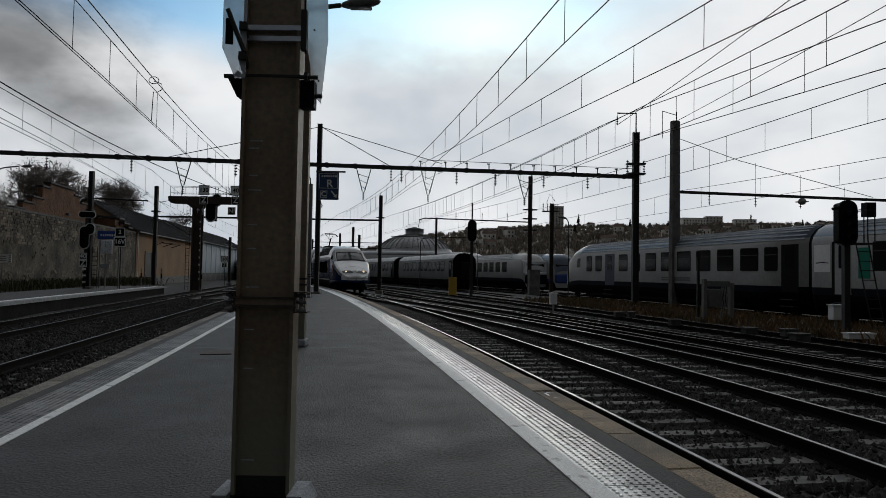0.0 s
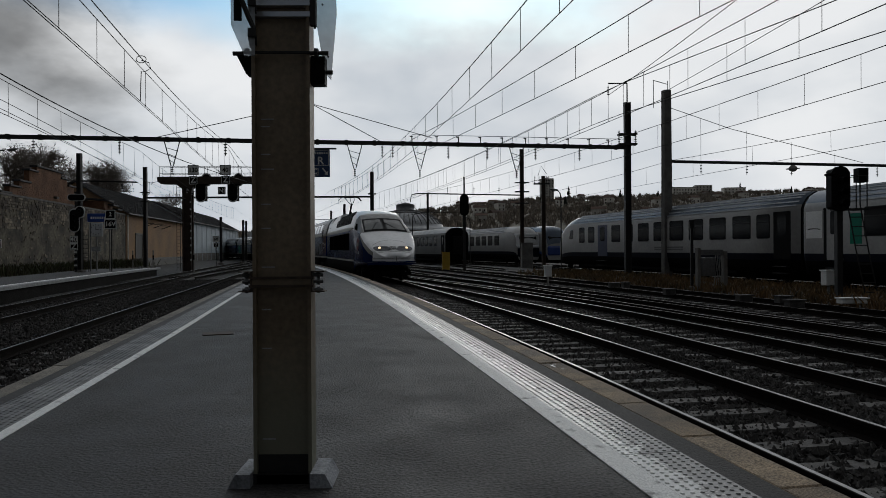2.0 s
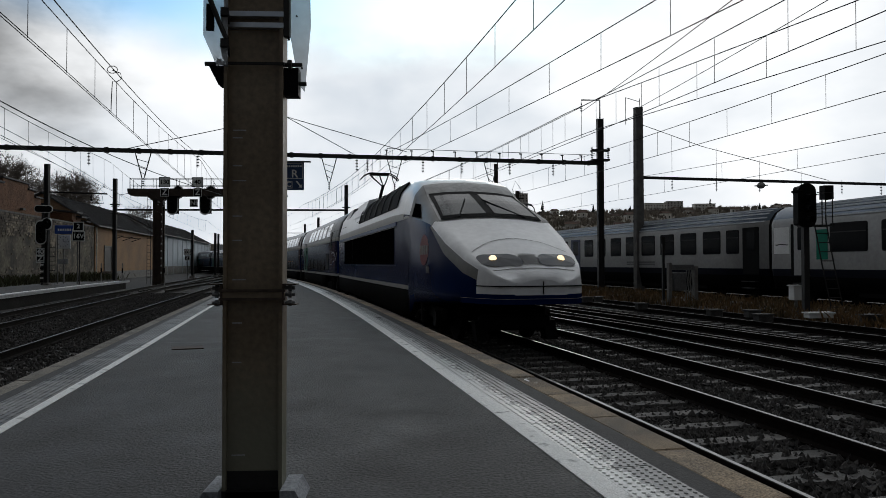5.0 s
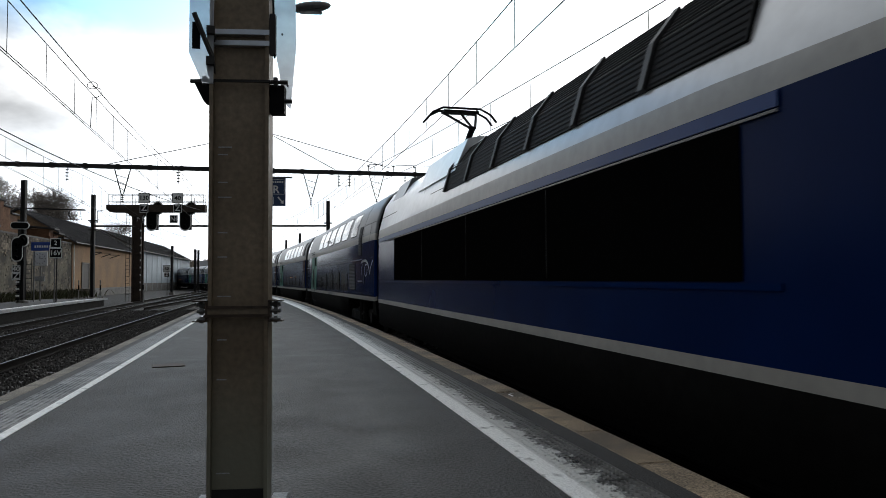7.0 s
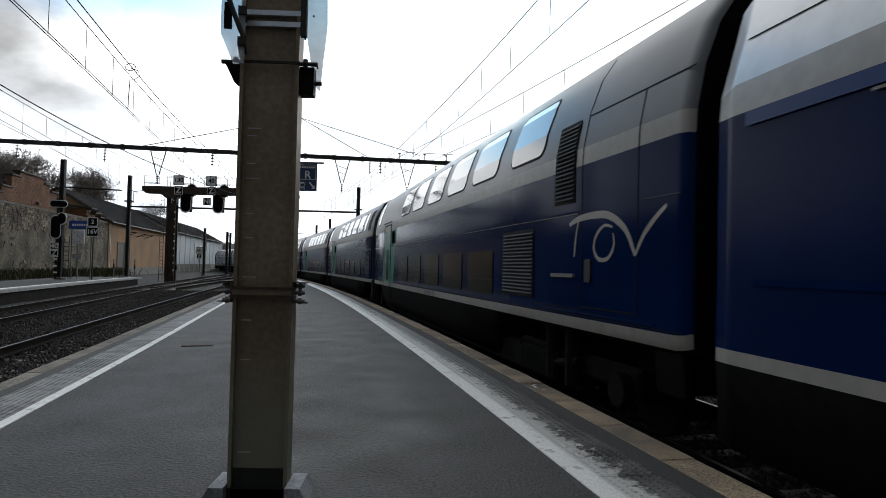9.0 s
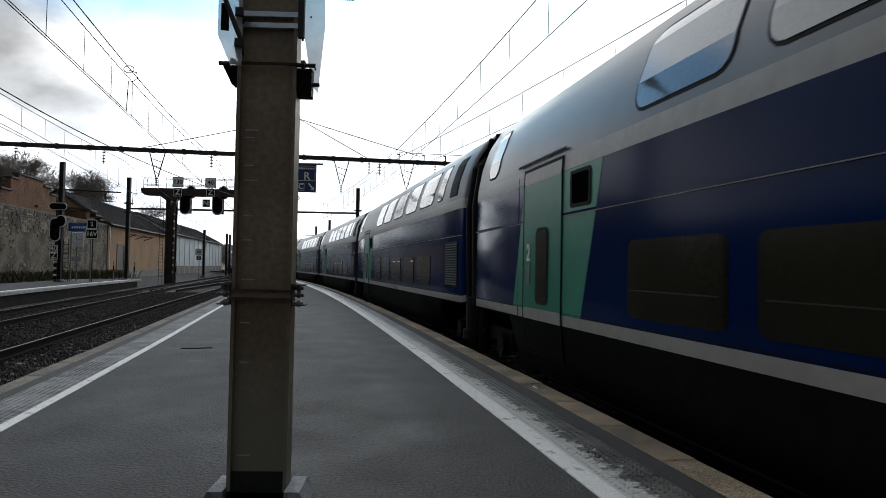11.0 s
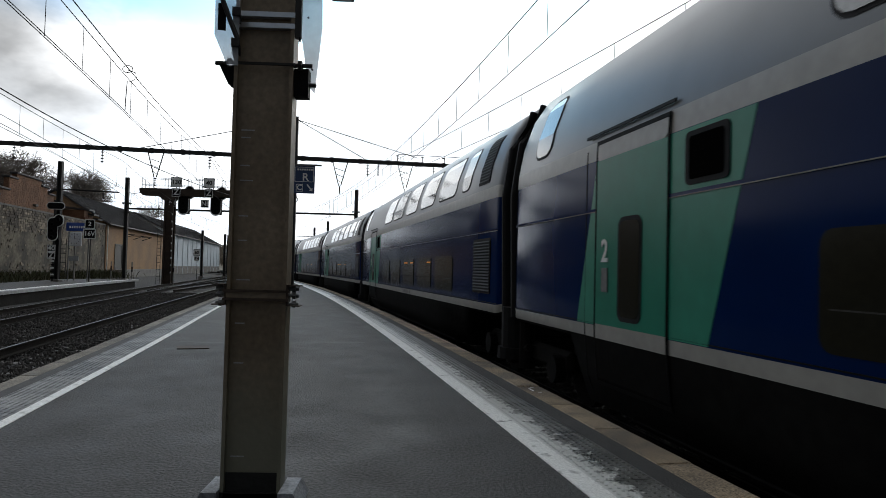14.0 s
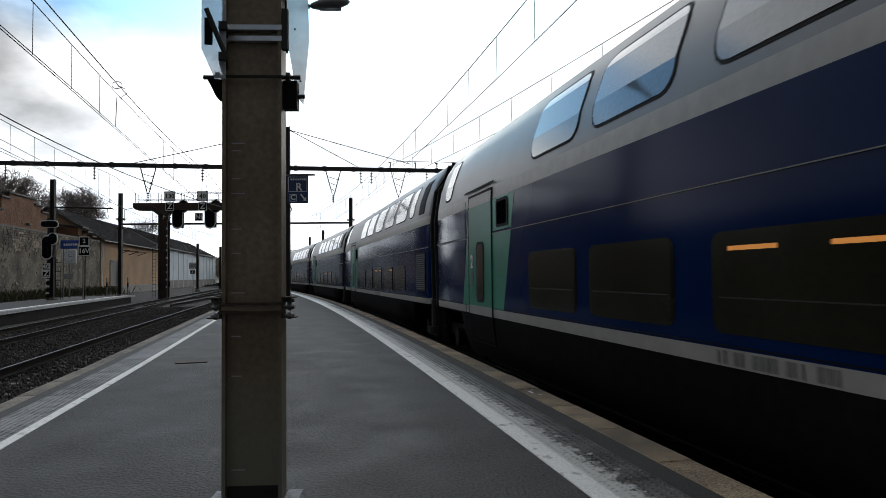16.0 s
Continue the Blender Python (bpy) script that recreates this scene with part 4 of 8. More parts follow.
    def pc_x(u, z):
        """Half width of the power car at a place behind the tip and a height."""
        for (u0, *p), (u1, *q) in zip(secs, secs[1:]):
            if u0 <= u <= u1:
                k = (u - u0) / (u1 - u0)
                w1, b_, sh, w2, w3, top = [i + (j - i) * k for i, j in zip(p, q)]
                pts_ = [(w1 * 0.98, b_ + 0.08), (w1, 1.07), (w1, 1.16), (w2, sh), (w2 * 0.45 + w3 * 0.55 + 0.05, sh + (top - sh) * 0.62), (w3, top - 0.06)]
                for (x0, z0), (x1, z1) in zip(pts_, pts_[1:]):
                    if z0 <= z <= z1:
                        return x0 + (x1 - x0) * (z - z0) / (z1 - z0)
        return 1.45

    def pc_patch(name, corners, out, m, label="", parent=None, n=6):
        """Panel laid on the flank between four (behind tip, height) corners."""
        b2 = bmesh.new()
        g = []
        for i in range(n + 1):
            row = []
            for j in range(n + 1):
                a_, b_ = i / n, j / n
                u, z = [(corners[0][c] * (1 - b_) + corners[1][c] * b_) * (1 - a_) + (corners[3][c] * (1 - b_) + corners[2][c] * b_) * a_ for c in (0, 1)]
                row.append(b2.verts.new((-(pc_x(u, z) + out), u + N, z)))
            g.append(row)
        for ra_, rb_ in zip(g, g[1:]):
            for k in range(n):
                b2.faces.new((ra_[k], ra_[k + 1], rb_[k + 1], rb_[k]))
        return part(name, b2, m, parent or car, label)

    # cab side window, door, big dark side panel
    def P(name, y0, y1, z0, z1, r, out, m, label="", parent=None, lean0=0, lean1=0):
        b2 = bmesh.new()
        side_patch(b2, y0, y1, z0, z1, r, out, lean0, lean1)
        return part(name, b2, m, parent or car, label)
    dark = P("side_panel", -4.15, 8.40, 1.60, 2.59, 0.02, 0.010, PANEL_BLACK, "long black side panel")
    for k in range(1, 4):
        P("panel_joint", -4.15 + k * 3.14, -4.15 + k * 3.14 + 0.012, 1.62, 2.57, 0.0, 0.016, BLACK, parent=dark)
    P("panel_trim", -4.5, 10.7, 2.625, 2.72, 0.0, 0.012, T_TRIM, "bright blue trim line")
    P("panel_trim", -4.5, 9.6, 2.594, 2.612, 0.0, 0.016, T_GREY, "thin grey trim line")
    P("panel_trim", -4.5, 10.6, 1.545, 1.59, 0.0, 0.012, T_BLUE, "blue trim line")
    dr = pc_patch("cab_door", [(4.85, 1.15), (5.55, 1.15), (5.55, 2.86), (4.85, 2.80)], 0.010, T_NAVY, "narrow cab door")
    for u_ in (4.83, 5.55):
        pc_patch("door_seal", [(u_, 1.15), (u_ + 0.025, 1.15), (u_ + 0.025, 2.86), (u_, 2.82)], 0.014, BLACK, parent=dr)
    pc_patch("cab_side_window", [(3.72, 2.66), (4.55, 2.74), (4.55, 3.06), (4.12, 3.00)], 0.02, PANEL_BLACK, "dark cab side window")
    pc_patch("flank_paint", [(2.9, 1.17), (4.8, 1.17), (4.8, 2.58), (3.0, 2.42)], 0.006, T_NAVY, "navy cab flank")
    pc_patch("cantrail_seam", [(7.4, 3.20), (21.9, 3.27), (21.9, 3.285), (7.4, 3.215)], 0.004, BLACK, "dark seam under the roof panels", n=12)
    pc_patch("rear_seam", [(20.2, 1.2), (20.215, 1.2), (20.215, 2.70), (20.2, 2.70)], 0.005, BLACK, "upright panel seam")
    pc_patch("roof_seam", [(16.7, 3.26), (16.72, 3.26), (16.72, 3.80), (16.7, 3.80)], 0.004, BLACK, "upright roof panel seam")
    pc_patch("grey_cab_post", [(4.62, 2.70), (4.84, 2.74), (4.84, 3.28), (4.62, 3.2)], 0.012, T_GREY, "grey pillar behind the cab window")
    # operator's emblem as a plain red disc and pale bars
    bm = bmesh.new()
    for k in range(18):
        a0, a1 = 2 * math.pi * k / 18, 2 * math.pi * (k + 1) / 18
        tri = [(3.22 + 0.40 * q[0], 1.92 + 0.34 * q[1]) for q in ((0, 0), (math.cos(a0), math.sin(a0)), (math.cos(a1), math.sin(a1)))]
        bm.faces.new([bm.verts.new((-(pc_x(u_, z_) + 0.03), u_ + N, z_)) for u_, z_ in tri])
    emb = part("emblem", bm, T_RED, car, "dark red round emblem")
    bm = bmesh.new()
    for k in range(4):
        u_ = 2.88 + 0.175 * k
        x_ = pc_x(u_, 1.92)
        box(bm, -x_ - 0.038, -x_ - 0.032, N + u_, N + u_ + 0.13, 1.82, 2.02)
    part("emblem_bars", bm, T_BAND, emb, "pale bars on the emblem")
    bm = bmesh.new()
    for k in range(3):
        box(bm, -pc_x(2.9, 1.5) - 0.03, -pc_x(2.9, 1.5) - 0.01, N + 2.75 + 0.09 * k, N + 2.80 + 0.09 * k, 1.42, 1.56)
    part("number_bars", bm, T_BAND, car)
    # roof: dark louvred cooling section, fairing, pantograph
    LINE = [(-1.385, 3.14), (-1.268, 3.54), (-1.02, 3.86)]
    for k in range(6):
        y0 = N + 6.9 + 1.32 * k
        bm = bmesh.new()
        prism(bm, LINE + [(-0.98, 3.80), (-1.21, 3.50), (-1.32, 3.12)], "y", y0, y0 + 1.22)
        rl = part("roof_louvre", bm, BLACK, car, "black roof louvre panel")
        fr = bmesh.new()
        prism(fr, [(x - 0.03, z + 0.01) for x, z in LINE] + [(-0.99, 3.80), (-1.22, 3.50), (-1.33, 3.12)], "y", y0 + 1.225, y0 + 1.315)
        part("louvre_post", fr, T_ROOFDARK, rl, "dark grey post between the louvres")
        bm = bmesh.new()
        for q in range(14):
            f = (q + 0.5) / 14
            (xa, za), (xb, zb) = (LINE[0], LINE[1]) if f < 0.5 else (LINE[1], LINE[2])
            g = f * 2 if f < 0.5 else f * 2 - 1
            x, z = xa + (xb - xa) * g, za + (zb - za) * g
            box(bm, x - 0.005, x + 0.01, y0 + 0.03, y0 + 1.19, z, z + 0.012)
        part("slats", bm, BLACK, rl)
    bm = bmesh.new()
    prism(bm, [(-1.30, 3.46), (-1.06, 4.02), (-0.86, 4.07), (0.86, 4.07), (1.06, 4.02), (1.30, 3.46)], "y", N + 14.4, N + 17.4)
    part("roof_fairing", bm, T_UPPER, car)
    bm = bmesh.new()
    prism(bm, [(-1.24, 3.6), (-1.02, 4.06), (-0.80, 4.12), (0.80, 4.12), (1.02, 4.06), (1.24, 3.6)], "y", N + 19.4, N + 21.0)
    part("roof_fairing", bm, T_SILVER, car)
    bm = bmesh.new()
    yb = N + 18.3
    box(bm, -0.55, 0.55, yb - 0.9, yb + 0.9, 4.16, 4.24, bevel=0.02)
    tube(bm, [(0, yb + 0.7, 4.26), (0, yb - 0.6, 4.95)], 0.07, 8)
    for sx in (-1, 1):
        tube(bm, [(sx * 0.06, yb - 0.6, 4.95), (sx * 0.40, yb + 0.45, 5.52)], 0.03, 6)
    tube(bm, [(0, yb - 0.6, 4.95), (0, yb + 0.35, 5.50)], 0.03, 6)
    pg = part("pantograph", bm, BLACK, car, "raised black single-arm pantograph")
    bm = bmesh.new()
    for dy in (0.25, 0.60):
        tube(bm, [(-0.85, yb + dy, 5.30), (-0.70, yb + dy, 5.48), (-0.45, yb + dy, 5.60), (0.45, yb + dy, 5.60), (0.70, yb + dy, 5.48), (0.85, yb + dy, 5.30)], 0.028, 6)
    box(bm, -0.42, 0.42, yb + 0.25, yb + 0.60, 5.52, 5.56)
    part("collector_head", bm, BLACK, pg)
    bogie(car, N + 4.3)
    bogie(car, N + 18.3)
    bm = bmesh.new()
    box(bm, -1.25, 1.25, N + 6.6, N + 16.0, 0.22, 0.6, bevel=0.05)
    part("underframe", bm, T_SKIRT, car)
    return car


TRAIN = [(power_car(), -11.02)]
first_coach, first_len = coach(True)
TRAIN.append((first_coach, first_len / 2))
plain_coach, plain_len = coach(False)
TRAIN.append((plain_coach, first_len + plain_len / 2))
for k in range(1, 7):
    TRAIN.append((copy_thing(plain_coach, Matrix()), first_len + plain_len * (k + 0.5)))


# ---- the steel post in front ----
post = thing("platform_post", pose(-0.957, 3.797, 0), "olive painted steel H-section post with bright straps and clamps", "post")
bm = bmesh.new()
W, Dp, FT, TOP = 0.156, 0.067, 0.019, 7.4
prism(bm, [(-W, -Dp), (-W + FT, -Dp), (-W + FT, -0.03), (W - FT, -0.03), (W - FT, -Dp), (W, -Dp), (W, Dp), (W - FT, Dp), (W - FT, -0.01), (-W + FT, -0.01), (-W + FT, Dp), (-W, Dp)], "z", 0.0, TOP)
part("shaft", bm, POST_PAINT, post)
bm = bmesh.new()
box(bm, -W + FT, W - FT, -0.036, -0.031, 0.0, 0.15)
box(bm, -W + FT, W - FT, -Dp - 0.003, -0.031, 0.0, 0.05)
box(bm, -W - 0.003, W + 0.003, -Dp - 0.003, Dp + 0.003, 0.0, 0.055)
part("tar_band", bm, TAR, post, "black tarred foot of the post")
for sx in (-1, 1):
    bm = bmesh.new()
    prism(bm, [(sx * 0.275, 0.0), (sx * 0.235, 0.075), (sx * 0.157, 0.075), (sx * 0.157, 0.0)], "y", -0.14, 0.14)
    part("base_block", bm, BASE_GREY, post, "pale concrete base wedge")
for z in (2.506, 2.566):
    bm = bmesh.new()
    box(bm, -W - 0.006, W + 0.006, -Dp - 0.006, Dp + 0.006, z, z + 0.027)
    part("strap", bm, STEEL_BRIGHT, post, "bright steel strap")
bm = bmesh.new()
box(bm, W + 0.004, W + 0.035, -Dp - 0.01, -Dp + 0.03, 2.46, 2.68)
part("strap_buckle", bm, STEEL_DARK, post)


def rod(bm, z, y, x0, x1):
    tube(bm, [(x0, y, z), (x1, y, z)], 0.012, 8)


bm = bmesh.new()
box(bm, -W - 0.01, W + 0.01, -Dp - 0.016, -Dp - 0.002, 2.305, 2.318)
rod(bm, 2.312, -Dp + 0.01, -W - 0.10, -W + 0.01)
rod(bm, 2.312, -Dp + 0.01, W - 0.01, W + 0.10)
rod(bm, 2.222, -Dp + 0.06, W, W + 0.115)
for x in (-W - 0.035, W + 0.025):
    tube(bm, [(x, -Dp + 0.01, 2.312), (x + 0.02, -Dp + 0.01, 2.312)], 0.028, 6)
part("upper_clamp", bm, STEEL_DARK, post, "dark clamp with threaded rods")
bm = bmesh.new()
box(bm, W + 0.002, W + 0.078, -Dp + 0.02, -Dp + 0.10, 2.15, 2.30)
part("clamp_block", bm, BLACK, post)
bm = bmesh.new()
prism(bm, [(-W - 0.078, 2.30), (-W, 2.30), (-W, 2.20), (-W - 0.028, 2.20)], "y", -Dp + 0.0, -Dp + 0.08)
part("clamp_block", bm, BLACK, post)
bm = bmesh.new()
for z in (1.055, 1.10):
    box(bm, -W - 0.016, W + 0.016, -Dp - 0.020, -Dp - 0.003, z, z + 0.013)
part("lower_clamp", bm, STEEL_RUST, post, "rusty clamp round the post")
bm = bmesh.new()
box(bm, -W - 0.012, W + 0.012, -Dp - 0.008, -Dp - 0.002, 1.07, 1.098)
part("clamp_plate", bm, POST_PAINT, post)
for sx in (-1, 1):
    for z in (1.04, 1.085, 1.12):
        bm = bmesh.new()
        x0, x1 = sorted((sx * (W + 0.0), sx * (W + 0.062)))
        tube(bm, [(x0, -Dp + 0.03, z), (x1, -Dp + 0.03, z)], 0.010, 8)
        tube(bm, [(sx * (W + 0.028), -Dp + 0.03, z), (sx * (W + 0.046), -Dp + 0.03, z)], 0.020, 6)
        part("clamp_bolt", bm, STEEL_GALV, post)
for sx in (-1, 1):
    bm = bmesh.new()
    for z in (1.030, 1.136):
        x0, x1 = sorted((sx * (W + 0.002), sx * (W + 0.075)))
        box(bm, x0, x1, -Dp - 0.015, -Dp + 0.065, z, z + 0.006)
    x0, x1 = sorted((sx * (W + 0.002), sx * (W + 0.010)))
    box(bm, x0, x1, -Dp - 0.015, -Dp + 0.065, 1.030, 1.142)
    part("clamp_bracket", bm, STEEL_RUST, post, "rusty angle bracket of the clamp")
bm = bmesh.new()
for k, z in enumerate((0.23, 0.72, 0.93, 1.16, 1.37, 1.50, 1.69, 1.77, 1.92, 1.96)):
    w = 0.05 if k % 3 else 0.07
    box(bm, -0.115, -0.115 + w, -0.0335, -0.031, z, z + 0.006)
part("paint_marks", bm, PLINTH, post, "small scuffed paint marks")["kind"] = "stuff"
bm = bmesh.new()
tube(bm, [(W + 0.03, -Dp, 2.44), (W + 0.022, -Dp, 2.75), (W + 0.012, -Dp, 3.4), (W + 0.02, -Dp, 7.0)], 0.006, 5)
part("cable", bm, BLACK, post, "thin cable along the post")

# two more posts of the same row, farther along the platform
for (x_, y_), top_, lab in (((-2.44, 11.75), 5.2, "olive painted steel post with a pale foot farther along the platform"), ((-6.62, 34.0), 5.6, "grey steel post with a curved lamp arm far along the platform")):
    rp = thing("platform_post", pose(x_, y_, 0), lab, "post")
    bm = bmesh.new()
    prism(bm, [(-0.12, -0.07), (-0.10, -0.07), (-0.10, -0.015), (0.10, -0.015), (0.10, -0.07), (0.12, -0.07), (0.12, 0.07), (0.10, 0.07), (0.10, 0.015), (-0.10, 0.015), (-0.10, 0.07), (-0.12, 0.07)], "z", 0.0, top_)
    part("shaft", bm, POST_PAINT if y_ < 20 else STEEL_GALV, rp)
    bm = bmesh.new()
    box(bm, -0.16, 0.16, -0.16, 0.16, 0.0, 0.12, bevel=0.02)
    part("foot", bm, BASE_GREY, rp, "pale concrete foot")
    bm = bmesh.new()
    for z in (1.02, 1.12):
        box(bm, -0.16, 0.16, -0.10, -0.075, z, z + 0.03)
    part("clamp", bm, STEEL_DARK, rp)
    if y_ > 20:
        bm = bmesh.new()
        tube(bm, [(0, 0, 5.55), (0.0, 0, 5.85), (-0.12, 0, 6.0), (-0.45, 0, 6.1)], 0.03, 6)
        part("lamp_arm", bm, STEEL_DARK, rp)

# notice board clamped to the post, seen nearly edge-on
ENAMEL = mat("frosted_plastic", (0.74, 0.77, 0.80), 0.22, 0.0, var=0.15, big=2.5, fine=12, bump=0.02, spec=0.6)
ENAMEL.node_tree.nodes["Principled BSDF"].inputs["Transmission Weight"].default_value = 0.55
ENAMEL.node_tree.nodes["Principled BSDF"].inputs["IOR"].default_value = 1.1
side_board = thing("side_board", pose(-0.957, 3.797, 0), "pale translucent plastic board fixed behind the post", "sign")
bm = bmesh.new()
prism(bm, [(0.155, 3.30), (0.262, 3.30), (0.283, 2.57), (0.250, 2.20), (0.215, 2.24), (0.155, 2.60)], "y", 0.074, 0.084)
part("panel", bm, ENAMEL, side_board)
bm = bmesh.new()
for x_, z_ in ((0.205, 2.62), (0.235, 2.33)):
    tube(bm, [(x_, 0.068, z_), (x_, 0.074, z_)], 0.006, 8)
part("rivets", bm, STEEL_DARK, side_board)
board = thing("notice_board", pose(-1.10, 3.62, 0, 0, 0, 12), "pale translucent notice board with dark bracket clamped to the post", "sign")
bm = bmesh.new()
prism(bm, [(-0.085, 3.30), (-0.085, 2.42), (-0.02, 2.27), (0.035, 2.27), (0.035, 3.30)], "y", -0.012, 0.012)
part("panel", bm, ENAMEL, board, "pale translucent sheet")
bm = bmesh.new()
tube(bm, [(-0.06, -0.03, 2.62), (0.0, -0.03, 2.47), (0.03, -0.03, 2.40)], 0.014, 6)
box(bm, 0.0, 0.04, -0.04, 0.20, 2.36, 2.40)
box(bm, 0.0, 0.04, -0.04, 0.20, 2.52, 2.56)
part("bracket", bm, STEEL_DARK, board)
bm = bmesh.new()
box(bm, -0.07, -0.03, -0.016, -0.013, 2.44, 2.58)
part("lettering_bars", bm, BLACK, board, "dark unreadable bars")


def street_lamp(m, arm, height, name="street_lamp"):
    lamp = thing(name, m, "grey street lamp with a flat oval head on an arm", "street lamp")
    bm = bmesh.new()
    k = 1 if arm > 0 else -1
    a = abs(arm)
    tube(bm, [(0, 0, 0), (0, 0, height - 0.55), (k * a * 0.12, 0, height - 0.25), (k * a * 0.35, 0, height - 0.08), (k * a * 0.75, 0, height)], 0.045, 8)
    part("pole", bm, STEEL_DARK, lamp)
    bm = bmesh.new()
    bmesh.ops.create_uvsphere(bm, u_segments=16, v_segments=8, radius=1.0, matrix=Matrix.LocRotScale((arm * 0.98, 0, height + 0.04), Euler((0, radians(-7 * k), 0)), (0.36, 0.15, 0.085)))
    part("head", bm, STEEL_GALV, lamp, "flat oval lamp head", smooth=True)
    bm = bmesh.new()
    box(bm, arm * 0.98 - 0.2, arm * 0.98 + 0.2, -0.09, 0.09, height - 0.06, height - 0.02, bevel=0.02)
    part("lens", bm, GLASS_UP, lamp)
    return lamp


street_lamp(pose(-3.0, 12.0, 0), 1.5, 5.95)

# drain cover and joint in the asphalt
bm = bmesh.new()
box(bm, -0.22, 0.22, -0.17, 0.17, 0.001, 0.014, bevel=0.004)
cover = tagged(obj("drain_cover", bm, STEEL_RUST), "flat rusty square cover set in the platform asphalt", "cover")
cover.matrix_world = along(11.15, -3.10, 0.0, 8)


# ---- the other side: low platform, wall, sheds, signals ----
def p2_edge(s):
    return -12.25 + 0.0016 * max(0.0, s - 30) ** 2


bm = bmesh.new()
sweep2(bm, lambda s: p2_edge(s) - 4.2, lambda s: p2_edge(s) - 0.30, -0.75, -0.03, -20, 56, 2.0)
platform2 = tagged(obj("platform_far", bm, ASPHALT_OLD), "narrow old platform with a pale edge", "platform", kind="structure")
bm = bmesh.new()
sweep2(bm, lambda s: p2_edge(s) - 0.30, lambda s: p2_edge(s), -0.13, 0.0, -20, 57, 2.0)
part("edge", bm, PLINTH, platform2, "pale concrete platform edge")
# side wall much darker than the platform top
DARK_WALL = mat("dark_side_wall", (0.016, 0.015, 0.014), 0.95, var=0.5, big=1.2, fine=14, bump=0.5, spec=0.1)
bm = bmesh.new()
sweep2(bm, lambda s: p2_edge(s) - 0.30, lambda s: p2_edge(s) - 0.08, -0.75, -0.13, -20, 56, 2.0)
part("side_wall", bm, DARK_WALL, platform2, "near-black platform wall below the edge")
bm = bmesh.new()
sweep2(bm, lambda s: p2_edge(s) - 0.75, lambda s: p2_edge(s) - 0.42, -0.029, -0.022, -20, 56, 2.0)
part("white_line", bm, WHITE_LINE, platform2)

# wall line: through (-36, 81), heading (-0.147, 1); u along it, v behind it
WD = Vector((-0.147, 1.0, 0)).normalized()
WN = Vector((-WD.y, WD.x, 0))


def on_wall(u, v, z=0.0):
    return Vector((-36.0, 81.0, 0)) + WD * u + WN * v + Vector((0, 0, z))


WALL_POSE = pose(-36.0, 81.0, 0, 0, 0, math.degrees(math.atan(0.147)))
# local: y along the wall, x = -behind
wall = thing("boundary_wall", WALL_POSE, "tall old rubble stone wall with stained render", "wall", kind="structure")
bm = bmesh.new()
box(bm, -0.55, 0.0, -130, -0.4, -0.8, 4.4)
part("wall_body", bm, RENDER_WALL, wall, "stained and patched render")
bm = bmesh.new()
box(bm, -0.62, 0.05, -130, -0.4, 5.42, 5.58)
part("capping", bm, CONCRETE_WORN, wall)
bm = bmesh.new()
box(bm, -0.5, -0.06, -130, -0.4, 4.4, 5.43)
part("wall_core", bm, RENDER_WALL, wall)
bm = bmesh.new()
rng = random.Random(4)
y = -64.0
for row in range(-7, 5):
    y, z = -64.0 + 0.2 * (row % 2), 4.4 + row * 0.205
    while y < -0.6:
        w = rng.uniform(0.25, 0.55)
        d = rng.uniform(0.0, 0.05)
        if row >= 0 or noise.noise(Vector((y * 0.16, z * 0.5, 7))) > -0.12 - 0.03 * row:
            box(bm, -0.1, d + (0.012 if row < 0 else 0.0), y, y + w - 0.025, z + rng.uniform(0, 0.012), z + 0.185 + rng.uniform(-0.01, 0.01))
        y += w
st = part("rubble_stones", bm, STONE_WALL, wall, "uneven stones in the upper wall")
st["kind"] = "stuff"
rng = random.Random(9)
bm = bmesh.new()
for k in range(1100):
    y, z = rng.uniform(-62, -1), rng.choice((rng.uniform(-0.6, 0.9), rng.uniform(3.4, 4.4), rng.uniform(0, 4.4)))
    w, hh = rng.uniform(0.15, 0.45), rng.uniform(0.10, 0.2)
    box(bm, -0.05, rng.uniform(0.005, 0.06), y, y + w, z, z + hh)
st = part("exposed_stones", bm, STONE_WALL, wall, "stones showing through fallen render")
st["kind"] = "stuff"
for z in (0.35,):
    bm = bmesh.new()
    box(bm, 0.0, 0.02, -62, -0.5, -0.7, 0.3)
    part("pale_foot", bm, CONCRETE_WORN, wall)

# stepped brick shed behind the wall
shed = thing("brick_shed", WALL_POSE, "orange brick shed with a stepped parapet above the wall", "building")
bm = bmesh.new()
prof = [(-24.0, -0.8), (-24.0, 6.1), (-22.4, 6.1), (-22.4, 6.75), (-20.6, 6.75), (-20.6, 7.35), (-18.6, 7.35), (-18.6, 8.0), (-18.6, 8.5), (-17.0, 8.5), (-17.0, 9.0), (-11.2, 9.0), (-11.2, 8.5), (-9.6, 8.5), (-9.6, 7.9), (-7.8, 7.9), (-7.8, 7.35), (-5.6, 7.35), (-5.6, 6.7), (-3.2, 6.7), (-3.2, -0.8)]
prism(bm, prof, "x", -3.42, -3.0)
part("wall", bm, BRICK, shed)
